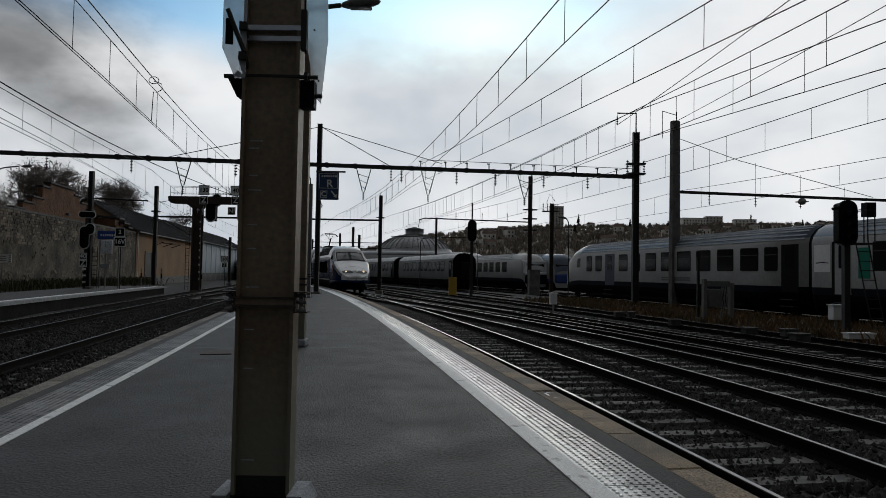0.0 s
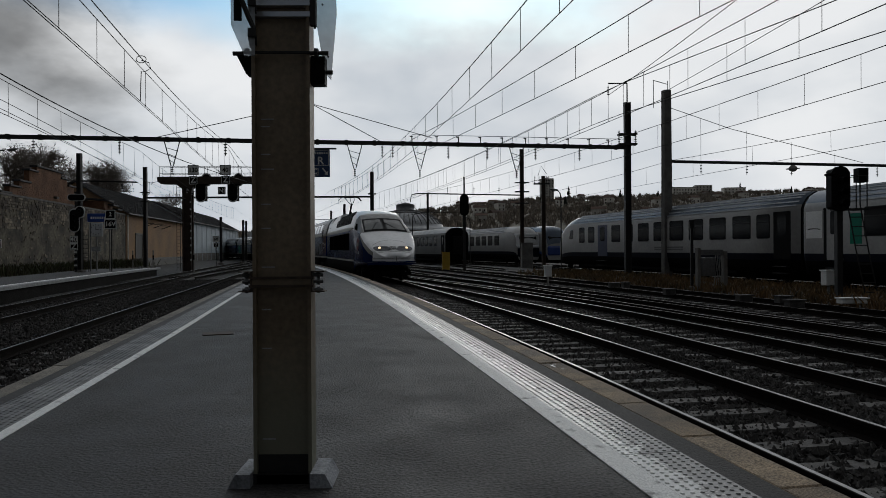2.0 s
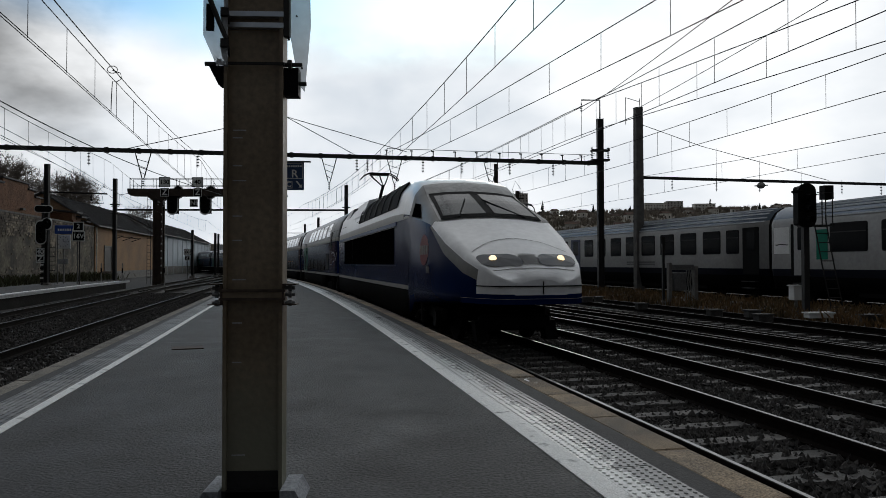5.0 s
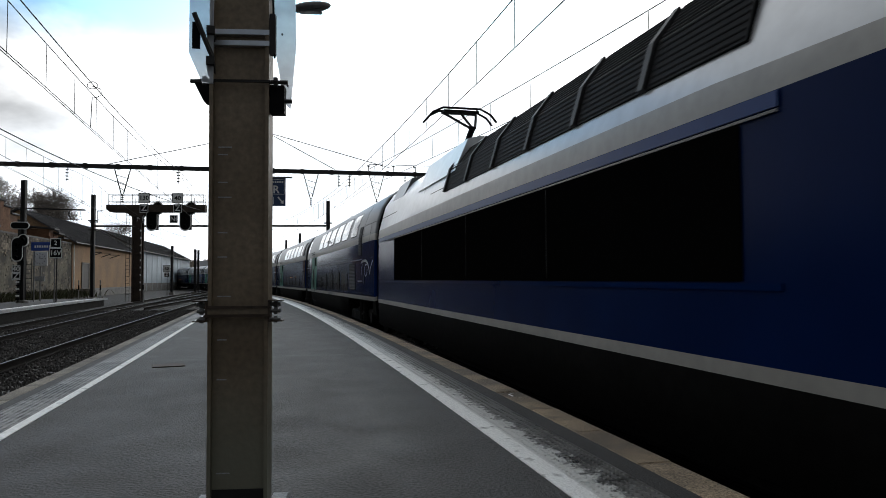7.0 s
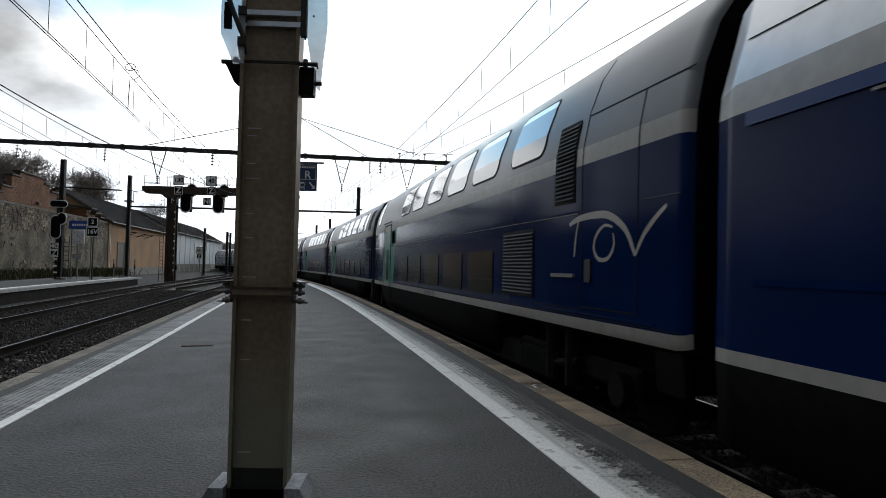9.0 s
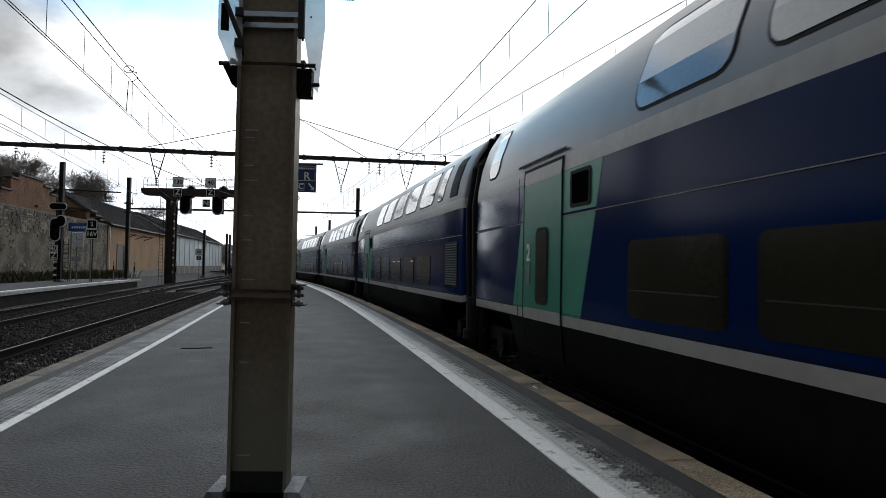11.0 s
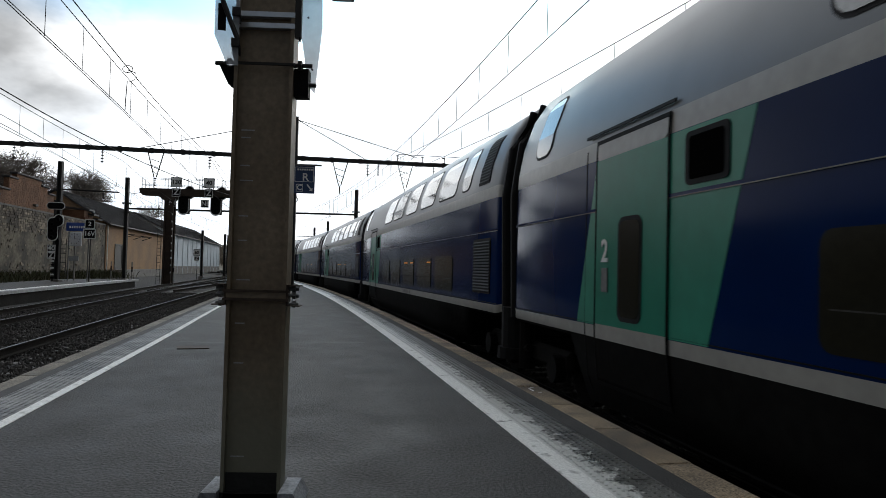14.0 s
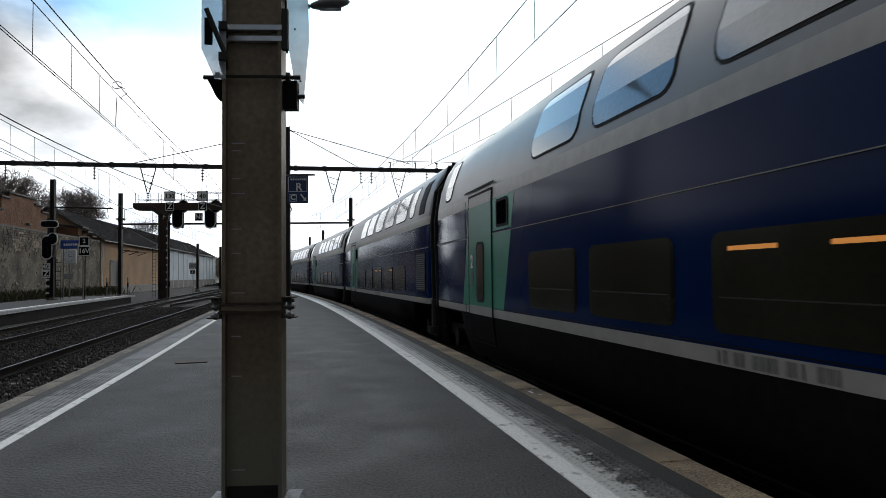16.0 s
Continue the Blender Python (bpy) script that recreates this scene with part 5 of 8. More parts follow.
for a, b, z in ((-24.2, -22.2, 6.1), (-22.5, -20.4, 6.75), (-20.7, -18.4, 7.35), (-18.8, -16.8, 8.5), (-17.2, -11.0, 9.0), (-11.3, -9.4, 8.5), (-9.5, -7.5, 7.9), (-7.7, -5.3, 7.35), (-5.5, -2.9, 6.7)):
    bm = bmesh.new()
    box(bm, -3.55, -2.85, a, b, z, z + 0.18, bevel=0.03)
    part("parapet_capping", bm, ROOF_TILE, shed)
bm = bmesh.new()
rngb = random.Random(12)
for row in range(26):
    z = 6.0 + row * 0.11
    y = -21.0 + 0.13 * (row % 2)
    while y < -7.0:
        top = 9.0 if -17.0 < y and y + 0.25 < -11.4 else (8.5 if -18.6 < y < -9.9 else (7.3 if y > -20.5 else 6.7))
        if z + 0.1 < top and rngb.random() < 0.9:
            box(bm, -3.02, -2.985 + rngb.uniform(0, 0.012), y, y + 0.245, z, z + 0.095)
        y += 0.26
bs = bmesh.new()
prism(bs, [(-23.5, 5.6), (-14.0, 6.9), (-4.0, 5.6)], "x", -12.0, -3.45)
part("roof", bs, ROOF_TILE, shed, "low grey roof behind the gable")
bk = part("bricks", bm, BRICK, shed, "weathered brick courses")
bk["kind"] = "stuff"
bm = bmesh.new()
box(bm, -2.99, -2.7, -13.2, -12.6, 6.4, 6.6)
part("ledge", bm, CONCRETE_WORN, shed)


def warehouse(name, y0, y1, eave, ridge, back, wall_mat, label, front=0.0):
    w = thing(name, WALL_POSE, label, "warehouse")
    bm = bmesh.new()
    box(bm, -back * 2, -front, y0, y1, -0.8, eave)
    part("wall", bm, wall_mat, w)
    for yy in (y0 + 0.01, y1 - 0.31):
        bm = bmesh.new()
        prism(bm, [(-back * 2, eave), (-back, ridge - 0.1), (-front, eave)], "y", yy, yy + 0.3)
        part("gable", bm, wall_mat, w)
    for sgn in (0, 1):
        n = int((y1 - y0) / 0.55)
        x0, x1 = (-front + 0.45, -back) if sgn == 0 else (-back * 2 - 0.45, -back)
        bm = bmesh.new()
        zl = eave - 0.22
        prism(bm, [(x0, zl), (x1, ridge), (x1, ridge + 0.14), (x0, zl + 0.14)], "y", y0 - 0.4, y1 + 0.4)
        rf = part("roof", bm, ROOF_TILE, w, "grey weathered roof")
        if sgn == 0:
            bm = bmesh.new()
            for k in range(n):
                yy = y0 - 0.3 + k * (y1 - y0 + 0.6) / n
                prism(bm, [(x0, zl + 0.14), (x1, ridge + 0.14), (x1, ridge + 0.19), (x0, zl + 0.19)], "y", yy, yy + 0.07)
            rb = part("roof_ribs", bm, ROOF_TILE, rf)
            rb["kind"] = "stuff"
    bm = bmesh.new()
    tube(bm, [(-front + 0.5, y0 - 0.4, eave - 0.2), (-front + 0.5, y1 + 0.4, eave - 0.2)], 0.07, 6)
    part("gutter", bm, STEEL_DARK, w)
    for yy in (y0 + 0.2, y1 - 0.2):
        bm = bmesh.new()
        tube(bm, [(-front + 0.12, yy, -0.6), (-front + 0.12, yy, eave - 0.3)], 0.06, 6)
        part("downpipe", bm, WHITE_PAINT, w, "pale downpipe")
    return w


w1 = warehouse("ochre_warehouse", 0.0, 33.0, 5.75, 9.3, 5.6, OCHRE, "ochre rendered warehouse with a grey pitched roof")
for a, b, z0, z1, nm in ((3.7, 6.6, -0.5, 3.3, "doorway"),):
    bm = bmesh.new()
    box(bm, -0.05, 0.03, a, b, z0, z1)
    d = part(nm, bm, STEEL_DARK, w1, "dark recessed doorway")
    bm = bmesh.new()
    box(bm, 0.02, 0.09, a - 0.15, a, z0, z1 + 0.15)
    box(bm, 0.02, 0.09, b, b + 0.15, z0, z1 + 0.15)
    box(bm, 0.02, 0.09, a, b, z1, z1 + 0.15)
    part("frame", bm, CONCRETE_WORN, d)
bm = bmesh.new()
box(bm, 0.0, 1.2, 3.0, 33.0, -0.8, 0.35)
part("loading_dock", bm, CONCRETE, w1, "pale concrete loading dock")
for yy in (7.4, 12.0, 16.6):
    bm = bmesh.new()
    tube(bm, [(0.05, yy, 4.3), (1.3, yy, 4.75)], 0.05, 5)
    tube(bm, [(0.05, yy, 4.75), (1.3, yy, 4.75)], 0.04, 5)
    part("eave_strut", bm, STEEL_DARK, w1, "dark strut under the eave")
w2 = warehouse("pale_blue_warehouse", 36.5, 96.0, 6.3, 9.5, 6.0, PALE_BLUE, "pale blue clad warehouse with a low grey roof")
for k in range(12):
    bm = bmesh.new()
    box(bm, 0.0, 0.07, 37.2 + 4.9 * k, 37.4 + 4.9 * k, -0.6, 5.9)
    part("pilaster", bm, PALE_BLUE, w2)
bm = bmesh.new()
box(bm, 0.01, 0.06, 36.6, 95.9, -0.7, 0.8)
part("plinth", bm, CONCRETE_WORN, w2)
# lean-to roofs between shed and warehouse
lt = thing("lean_to", WALL_POSE, "low dark lean-to roof behind the wall", "building")
bm = bmesh.new()
box(bm, -6.5, -0.8, -5.0, -0.8, -0.8, 6.0)
part("wall", bm, BRICK, lt)
for y0, y1, z in ((-5.3, -3.5, 6.75), (-3.7, -1.9, 6.35), (-2.1, -0.4, 5.95)):
    bm = bmesh.new()
    prism(bm, [(-6.6, z + 0.55), (-0.3, z - 0.05), (-0.3, z + 0.12), (-6.6, z + 0.72)], "y", y0, y1)
    part("roof", bm, ROOF_TILE, lt, "dark stepped roof slab")
    bm = bmesh.new()
    box(bm, -6.4, -0.9, y0 + 0.2, y1 - 0.2, 5.9, z)
    part("gable", bm, BRICK, lt)


def weeds(name, count, place, height, material, label, seed):
    """Many thin blades; place(rng) gives the foot."""
    r = random.Random(seed)
    vs, fs = [], []
    for _ in range(count):
        p = place(r)
        h = height * r.uniform(0.35, 1.0)
        a = r.uniform(0, math.tau)
        dx, dy = math.cos(a) * 0.02 * (1 + h), math.sin(a) * 0.02 * (1 + h)
        lx, ly = r.gauss(0, 0.35) * h, r.gauss(0, 0.35) * h
        n = len(vs)
        vs += [(p.x - dx, p.y - dy, p.z), (p.x + dx, p.y + dy, p.z), (p.x + dx * 0.6 + lx * 0.5, p.y + dy * 0.6 + ly * 0.5, p.z + h * 0.65), (p.x + lx, p.y + ly, p.z + h)]
        fs += [(n, n + 1, n + 2), (n, n + 2, n + 3)]
    me = bpy.data.meshes.new(name)
    me.from_pydata(vs, [], fs)
    me.materials.append(material)
    return tagged(new(name, me), label, "grass", kind="stuff")


weeds("wall_weeds", 5200, lambda r: on_wall(r.uniform(-52, -1), -abs(r.gauss(0, 1.4)) - 0.1, -0.55 + r.uniform(0, 0.15)), 1.0, WEED, "tangled weeds and brambles at the foot of the wall", 3)
bm = bmesh.new()
n_u, rows_v = 40, (0.0, -1.2, -2.6, -4.2)
g = [[bm.verts.new(on_wall(-66 + 66 * i / n_u, v, (-0.25, -0.30, -0.45, -0.72)[j] + 0.12 * noise.noise(Vector((i * 0.7, j * 2.0, 0))))) for j, v in enumerate(rows_v)] for i in range(n_u + 1)]
for a, b in zip(g, g[1:]):
    for k in range(3):
        bm.faces.new((a[k], a[k + 1], b[k + 1], b[k]))
tagged(obj("weed_bank", bm, DIRT, smooth=True), "low earth bank with weeds below the wall", "ground", kind="structure")


# bare winter trees
def bare_tree(seed, height):
    r = random.Random(seed)
    bm = bmesh.new()
    twigs = []

    def grow(p, d, length, rad, depth):
        q = p + d * length
        mid = p + d * length * 0.5 + Vector((r.gauss(0, 0.04), r.gauss(0, 0.04), 0)) * length
        tube(bm, [p, mid, q], rad, 6 if depth == 0 else (4 if depth < 3 else 3), 0, False, rad * 0.62)
        if depth == 6:
            return
        for _ in range(4 if depth < 5 else 3):
            nd = (d + Vector((r.gauss(0, 0.62), r.gauss(0, 0.62), r.gauss(0.05, 0.36)))).normalized()
            grow(p + d * length * r.uniform(0.5, 1.0), nd, length * r.uniform(0.56, 0.74), max(0.012, rad * 0.52), depth + 1)
    grow(Vector((0, 0, 0)), Vector((0, 0, 1)), height * 0.32, height * 0.018, 0)
    return bm


tree = None
for k, (u, v, h, sc) in enumerate(((3, 14, 12, 1.0), (9, 14, 12, 1.1), (-3, 13, 12, 0.95), (13, 15, 12, 1.12), (17, 14, 12, 1.0), (29, 15, 12, 1.1), (34, 15, 12, 1.18), (39, 16, 12, 1.2), (44, 15, 12, 1.1), (49, 16, 12, 1.0), (88, 15, 12, 1.1))):
    p = on_wall(u, v, -0.7)
    m = pose(p.x, p.y, p.z, 0, 0, 77 * k)
    if k < 2:
        tree = thing("tree", m, "bare winter tree with fine twigs behind the wall", "tree", "bare trees behind the wall")
        part("branchwork", bare_tree(20 + k, 21.0), BARK, tree)
        tree.scale = (sc, sc, sc)
    else:
        c = copy_thing(tree, m)
        c.scale = (sc, sc, sc)


# ---- masts, gantries and signals ----
def h_mast(name, x, y, z0, z1, w, label, mat_=STEEL_DARK, turn=0):
    m = thing(name, pose(x, y, 0, 0, 0, turn), label, "mast", "overhead line masts")
    bm = bmesh.new()
    a, b = w / 2, w / 2 - 0.03
    prism(bm, [(-a, -a), (-b, -a), (-b, -0.015), (b, -0.015), (b, -a), (a, -a), (a, a), (b, a), (b, 0.015), (-b, 0.015), (-b, a), (-a, a)], "z", z0, z1)
    part("shaft", bm, mat_, m)
    bm = bmesh.new()
    box(bm, -w, w, -w, w, z0 - 0.3, z0 + 0.12, bevel=0.05)
    part("footing", bm, CONCRETE_WORN, m)
    return m


def insulator(bm, p0, p1, n=4, r=0.07):
    p0, p1 = Vector(p0), Vector(p1)
    tube(bm, [p0, p1], 0.02, 5)
    for k in range(n):
        c = p0 + (p1 - p0) * (k + 0.7) / (n + 0.4)
        d = (p1 - p0).normalized()
        tube(bm, [c - d * 0.022, c + d * 0.022], r, 8)


# first gantry over all tracks
GX0, GX1, GZ = -34.0, 11.55, 7.36


def gy(x):
    return 41.8 + (x - 11.55) * 0.141


gantry = thing("overhead_gantry", Matrix(), "long dark steel gantry beam carrying overhead lines", "gantry")
bm = bmesh.new()
L = math.hypot(GX1 - GX0, gy(GX1) - gy(GX0))
box(bm, 0, L, -0.09, 0.09, -0.11, 0.11, m=Matrix.Translation((GX0, gy(GX0), GZ)) @ pose(0, 0, 0, 0, 0, math.degrees(math.atan(0.141))))
part("beam", bm, STEEL_DARK, gantry)
bm = bmesh.new()
k = 0
x = GX0
while x < GX1:
    box(bm, x, x + 0.16, gy(x) - 0.12, gy(x) + 0.12, GZ - 0.14, GZ + 0.14)
    x += 1.6
cl = part("beam_joints", bm, STEEL_DARK, gantry)
cl["kind"] = "stuff"
for px_, dz in ((-14.5, 0), (-4.65, 0), (-0.95, 0), (4.75, 0), (-26.5, 0)):
    bm = bmesh.new()
    y0 = gy(px_)
    for a in (-1, 1):
        tube(bm, [(px_ + a * 0.42, y0, GZ - 0.1), (px_ + a * 0.06, y0, GZ - 1.45)], 0.03, 6)
    for f in (0.25, 0.5, 0.75):
        w = 0.42 - 0.36 * f
        tube(bm, [(px_ - w, y0, GZ - 0.1 - 1.35 * f), (px_ + w, y0, GZ - 0.1 - 1.35 * (f + 0.15))], 0.018, 5)
    insulator(bm, (px_, y0, GZ - 1.45), (px_, y0, GZ - 1.95), 4)
    hp = part("hanger", bm, STEEL_DARK, gantry, "tapered hanger with insulator")
for px_ in (-17.2, -11.7, -3.1, -2.5, 0.7, 3.0, 5.9, 8.6, -27.8, -21.5):
    bm = bmesh.new()
    insulator(bm, (px_, gy(px_), GZ - 0.1), (px_, gy(px_), GZ - 0.85), 4, 0.08)
    part("insulator", bm, STEEL_DARK, gantry)
for px_ in (-1.4, 0.05, 1.3, 2.6, 3.9, 5.3, 6.6, 7.9, 9.2, 10.4):
    bm = bmesh.new()
    tube(bm, [(px_, gy(px_), GZ + 0.1), (px_, gy(px_), GZ + 0.45)], 0.035, 6)
    box(bm, px_ - 0.12, px_ + 0.05, gy(px_) - 0.05, gy(px_) + 0.05, GZ + 0.40, GZ + 0.46)
    part("wire_bracket", bm, STEEL_DARK, gantry)
bm = bmesh.new()
tube(bm, [(-1.4, gy(-1.4), GZ + 0.52), (11.4, gy(11.4), GZ + 0.50)], 0.018, 5)
part("feeder_wire", bm, WIRE, gantry)

gp = h_mast("gantry_post", -7.35, 40.25, 0.0, 9.95, 0.26, "dark steel gantry post standing on the platform")
for q in ((-3.2, GZ + 0.1), (-0.2, GZ + 0.35)):
    bm = bmesh.new()
    tube(bm, [(0.1, 0, 9.75), (q[0] + 7.35, gy(q[0]) - 40.25, q[1])], 0.022, 5)
    part("stay_wire", bm, WIRE, gp)
bm = bmesh.new()
tube(bm, [(-0.1, 0, 9.75), (-8.0, gy(-15.3) - 40.25, GZ + 0.1)], 0.022, 5)
part("stay_wire", bm, WIRE, gp)
rs = thing("platform_sign", pose(-6.72, 40.0, 0), "dark blue platform sign with a white R hung beside the post", "sign")
bm = bmesh.new()
box(bm, -0.62, 0.58, -0.05, 0.05, 5.46, 7.05, bevel=0.02)
part("panel", bm, SIGN_BLUE, rs)
bm = bmesh.new()
box(bm, -0.75, 0.95, -0.09, 0.09, 7.06, 7.14)
part("cap", bm, STEEL_GALV, rs)
letters(rs, "R", 0.62, pose(0.05, -0.062, 6.38, 90, 0, 0), WHITE_PAINT)
letters(rs, "C", 0.42, pose(-0.28, -0.062, 5.78, 90, 0, 0), WHITE_PAINT)
for x0, x1, z0, z1 in [(-0.42 + 0.13 * k, -0.33 + 0.13 * k, 6.78, 6.88) for k in range(7)]:
    bm = bmesh.new()
    box(bm, x0, x1, -0.058, -0.052, z0, z1)
    part("sign_bar", bm, WHITE_PAINT, rs)
for x0, x1, z0, z1 in ((-0.56, 0.52, 6.12, 6.98), (-0.47, -0.08, 5.56, 5.98)):
    bm = bmesh.new()
    for a, b, c, d in ((x0, x1, z0, z0 + 0.025), (x0, x1, z1 - 0.025, z1), (x0, x0 + 0.025, z0 + 0.025, z1 - 0.025), (x1 - 0.025, x1, z0 + 0.025, z1 - 0.025)):
        box(bm, a, b, -0.058, -0.052, c, d)
    part("sign_frame", bm, WHITE_PAINT, rs, "thin white frame line")
bm = bmesh.new()
prism(bm, [(0.12, 5.95), (0.19, 6.0), (0.40, 5.74), (0.47, 5.80), (0.47, 5.58), (0.27, 5.62), (0.34, 5.68)], "y", -0.058, -0.052)
part("arrow", bm, WHITE_PAINT, rs)
bm = bmesh.new()
tube(bm, [(-0.55, 0, 5.46), (-0.35, 0, 5.1), (-0.62, 0, 4.7)], 0.03, 6)
part("bracket", bm, STEEL_DARK, rs)

# second gantry
m2 = h_mast("line_mast", -25.9, 62.0, -0.3, 8.75, 0.30, "dark steel line mast with a long cross beam")
bm = bmesh.new()
box(bm, 0.0, 20.2, -0.07, 0.07, 5.92, 6.08)
part("cross_beam", bm, STEEL_DARK, m2)
bm = bmesh.new()
tube(bm, [(-0.3, 0, 6.3), (0.35, 0, 6.3), (0.35, 0, 7.3), (1.5, 0, 7.5), (2.3, 0, 7.5)], 0.03, 6)
for dz in (5.6, 6.4):
    box(bm, -0.35, 0.35, -0.2, 0.2, dz, dz + 0.12)
part("arm", bm, STEEL_DARK, m2)
m3 = h_mast("line_mast", -5.7, 62.0, -0.4, 8.25, 0.32, "dark steel line mast with a long cross beam")
bm = bmesh.new()
box(bm, -0.35, 0.35, -0.2, 0.2, 6.2, 6.3)
part("clamp", bm, STEEL_DARK, m3)

# signal mast on the far platform
sm = h_mast("line_mast", -22.04, 43.0, 0.0, 7.32, 0.26, "dark line mast with a side arm on the far platform")
bm = bmesh.new()
tube(bm, [(0, 0, 5.62), (3.4, 0.4, 5.55)], 0.05, 6)
tube(bm, [(2.4, 0.3, 5.5), (2.6, 0.3, 4.95), (3.2, 0.35, 4.95), (3.1, 0.35, 5.5)], 0.02, 5)
insulator(bm, (2.5, 0.3, 5.5), (2.5, 0.3, 5.1), 3)
part("arm", bm, STEEL_DARK, sm)


def signal_head(parent, x, z, s=1.0, ladder=False):
    """Tall target with an offset upper lobe, pale rim, hooded lamps."""
    def lobe(k, d):
        bm = bmesh.new()
        prism(bm, [(x + (u - 0.12) * s * k, z + v * s * k) for u, v in rounded(0.62, 1.55, 0.30, 5)], "y", -0.10 - d, -0.04 - d)
        prism(bm, [(x + 0.22 * s + u * s * k, z + (0.55 + v) * s) for u, v in rounded(0.62 * k, 0.78 * k, 0.30, 5)], "y", -0.101 - d, -0.041 - d)
        return bm
    rim = part("rim", lobe(1.0, 0.0), WHITE_PAINT, parent, "pale rim of the signal target")
    part("target", lobe(0.90, 0.02), BLACK, parent, "black signal target")
    for dx, dz in ((-0.12, -0.5), (-0.12, -0.1), (-0.12, 0.3), (0.24, 0.62)):
        bm = bmesh.new()
        tube(bm, [(x + dx * s, -0.12, z + dz * s), (x + dx * s, -0.34, z + dz * s - 0.03)], 0.11 * s, 10, cap=False)
        tube(bm, [(x + dx * s, -0.13, z + dz * s), (x + dx * s, -0.15, z + dz * s)], 0.10 * s, 10)
        part("lamp_hood", bm, BLACK, parent)
    bm = bmesh.new()
    box(bm, x - 0.35 * s, x + 0.2 * s, -0.04, 0.30, z - 0.7 * s, z + 0.7 * s)
    part("lamp_case", bm, BLACK, parent)


def board(parent, x, z, w, h, text, dark=True, y=-0.1, size=None):
    bm = bmesh.new()
    box(bm, x - w / 2, x + w / 2, y - 0.03, y, z - h / 2, z + h / 2)
    b = part("board", bm, BLACK if dark else WHITE_PAINT, parent, "small black board with white characters" if dark else "white board with dark characters")
    bm = bmesh.new()
    t = 0.045
    for q in ((x - w / 2, x + w / 2, z - h / 2, z - h / 2 + t), (x - w / 2, x + w / 2, z + h / 2 - t, z + h / 2), (x - w / 2, x - w / 2 + t, z - h / 2 + t, z + h / 2 - t), (x + w / 2 - t, x + w / 2, z - h / 2 + t, z + h / 2 - t)):
        box(bm, q[0], q[1], y - 0.036, y - 0.031, q[2], q[3])
    part("border", bm, WHITE_PAINT if dark else BLACK, b)
    letters(b, text, size or h * 0.85, pose(x, y - 0.037, z, 90, 0, 0), WHITE_PAINT if dark else BLACK)


sg = thing("railway_signal", pose(-22.10, 42.75, 0, 0, 0, 8), "black railway signal with pale rim and small boards", "signal", "railway signals")
bm = bmesh.new()
tube(bm, [(-0.05, 0, 0), (-0.05, 0, 4.9)], 0.06, 8)
part("pole", bm, STEEL_DARK, sg)
signal_head(sg, 0.0, 3.15, 0.95)
bm = bmesh.new()
prism(bm, [(u + 0.02, 4.56 + v) for u, v in rounded(1.02, 0.44, 0.2, 5)], "y", -0.10, -0.05)
part("pill_rim", bm, WHITE_PAINT, sg)
bm = bmesh.new()
prism(bm, [(u + 0.02, 4.56 + v) for u, v in rounded(0.94, 0.36, 0.17, 5)], "y", -0.125, -0.07)
part("pill_board", bm, BLACK, sg)
board(sg, -0.12, 1.98, 0.46, 0.42, "40", size=0.40)
board(sg, -0.12, 1.55, 0.46, 0.44, "Z", size=0.46)
for k in range(6):
    bm = bmesh.new()
    box(bm, -0.14, 0.04, -0.09, -0.05, 0.15 + 0.2 * k, 0.25 + 0.2 * k)
    part("number_bar", bm, WHITE_PAINT if k % 2 else BLACK, sg)
bm = bmesh.new()
for dx in (0.25, 0.55):
    tube(bm, [(dx, 0.35, 0), (dx, 0.35, 2.6)], 0.02, 5)
for k in range(8):
    tube(bm, [(0.25, 0.35, 0.3 + 0.28 * k), (0.55, 0.35, 0.3 + 0.28 * k)], 0.015, 5)
part("ladder", bm, STEEL_DARK, sg)

ns = thing("station_name_sign", pose(-21.1, 43.6, 0), "bright blue station name sign on two posts", "sign")
bm = bmesh.new()
box(bm, -0.75, 0.75, -0.04, 0.04, 3.10, 3.62, bevel=0.015)
part("panel", bm, SIGN_BLUE2, ns)
for x_ in (-0.6, 0.6):
    bm = bmesh.new()
    tube(bm, [(x_, 0.06, 0), (x_, 0.06, 3.5)], 0.04, 6)
    part("post", bm, STEEL_GALV, ns)
bm = bmesh.new()
for k in range(8):
    box(bm, -0.55 + 0.14 * k, -0.46 + 0.14 * k, -0.05, -0.042, 3.28, 3.42)
part("name_bars", bm, WHITE_PAINT, ns, "white bars in place of the name")
vs_ = thing("platform_marker", pose(-20.1, 43.0, 0), "black and white stopping marker board 16V on a post", "sign")
bm = bmesh.new()
tube(bm, [(0, 0.04, 0), (0, 0.04, 3.7)], 0.035, 6)
part("post", bm, STEEL_DARK, vs_)
board(vs_, 0, 2.92, 0.74, 0.60, "16V", size=0.40)
board(vs_, 0, 3.52, 0.62, 0.56, "2", size=0.36)
ck = thing("platform_clock", pose(-22.0, 45.0, 0), "pale square clock board on a post", "clock")
bm = bmesh.new()
tube(bm, [(0, 0.05, 0), (0, 0.05, 2.3)], 0.05, 6)
part("post", bm, CONCRETE, ck)
bm = bmesh.new()
box(bm, -0.44, 0.44, -0.05, 0.05, 2.2, 3.1, bevel=0.03)
part("face", bm, WHITE_PAINT, ck)
bm = bmesh.new()
for k in range(12):
    a = math.tau * k / 12
    box(bm, -0.02 + 0.32 * math.sin(a), 0.02 + 0.32 * math.sin(a), -0.062, -0.052, 2.63 + 0.32 * math.cos(a), 2.68 + 0.32 * math.cos(a))
part("hour_marks", bm, BLACK, ck)
bm = bmesh.new()
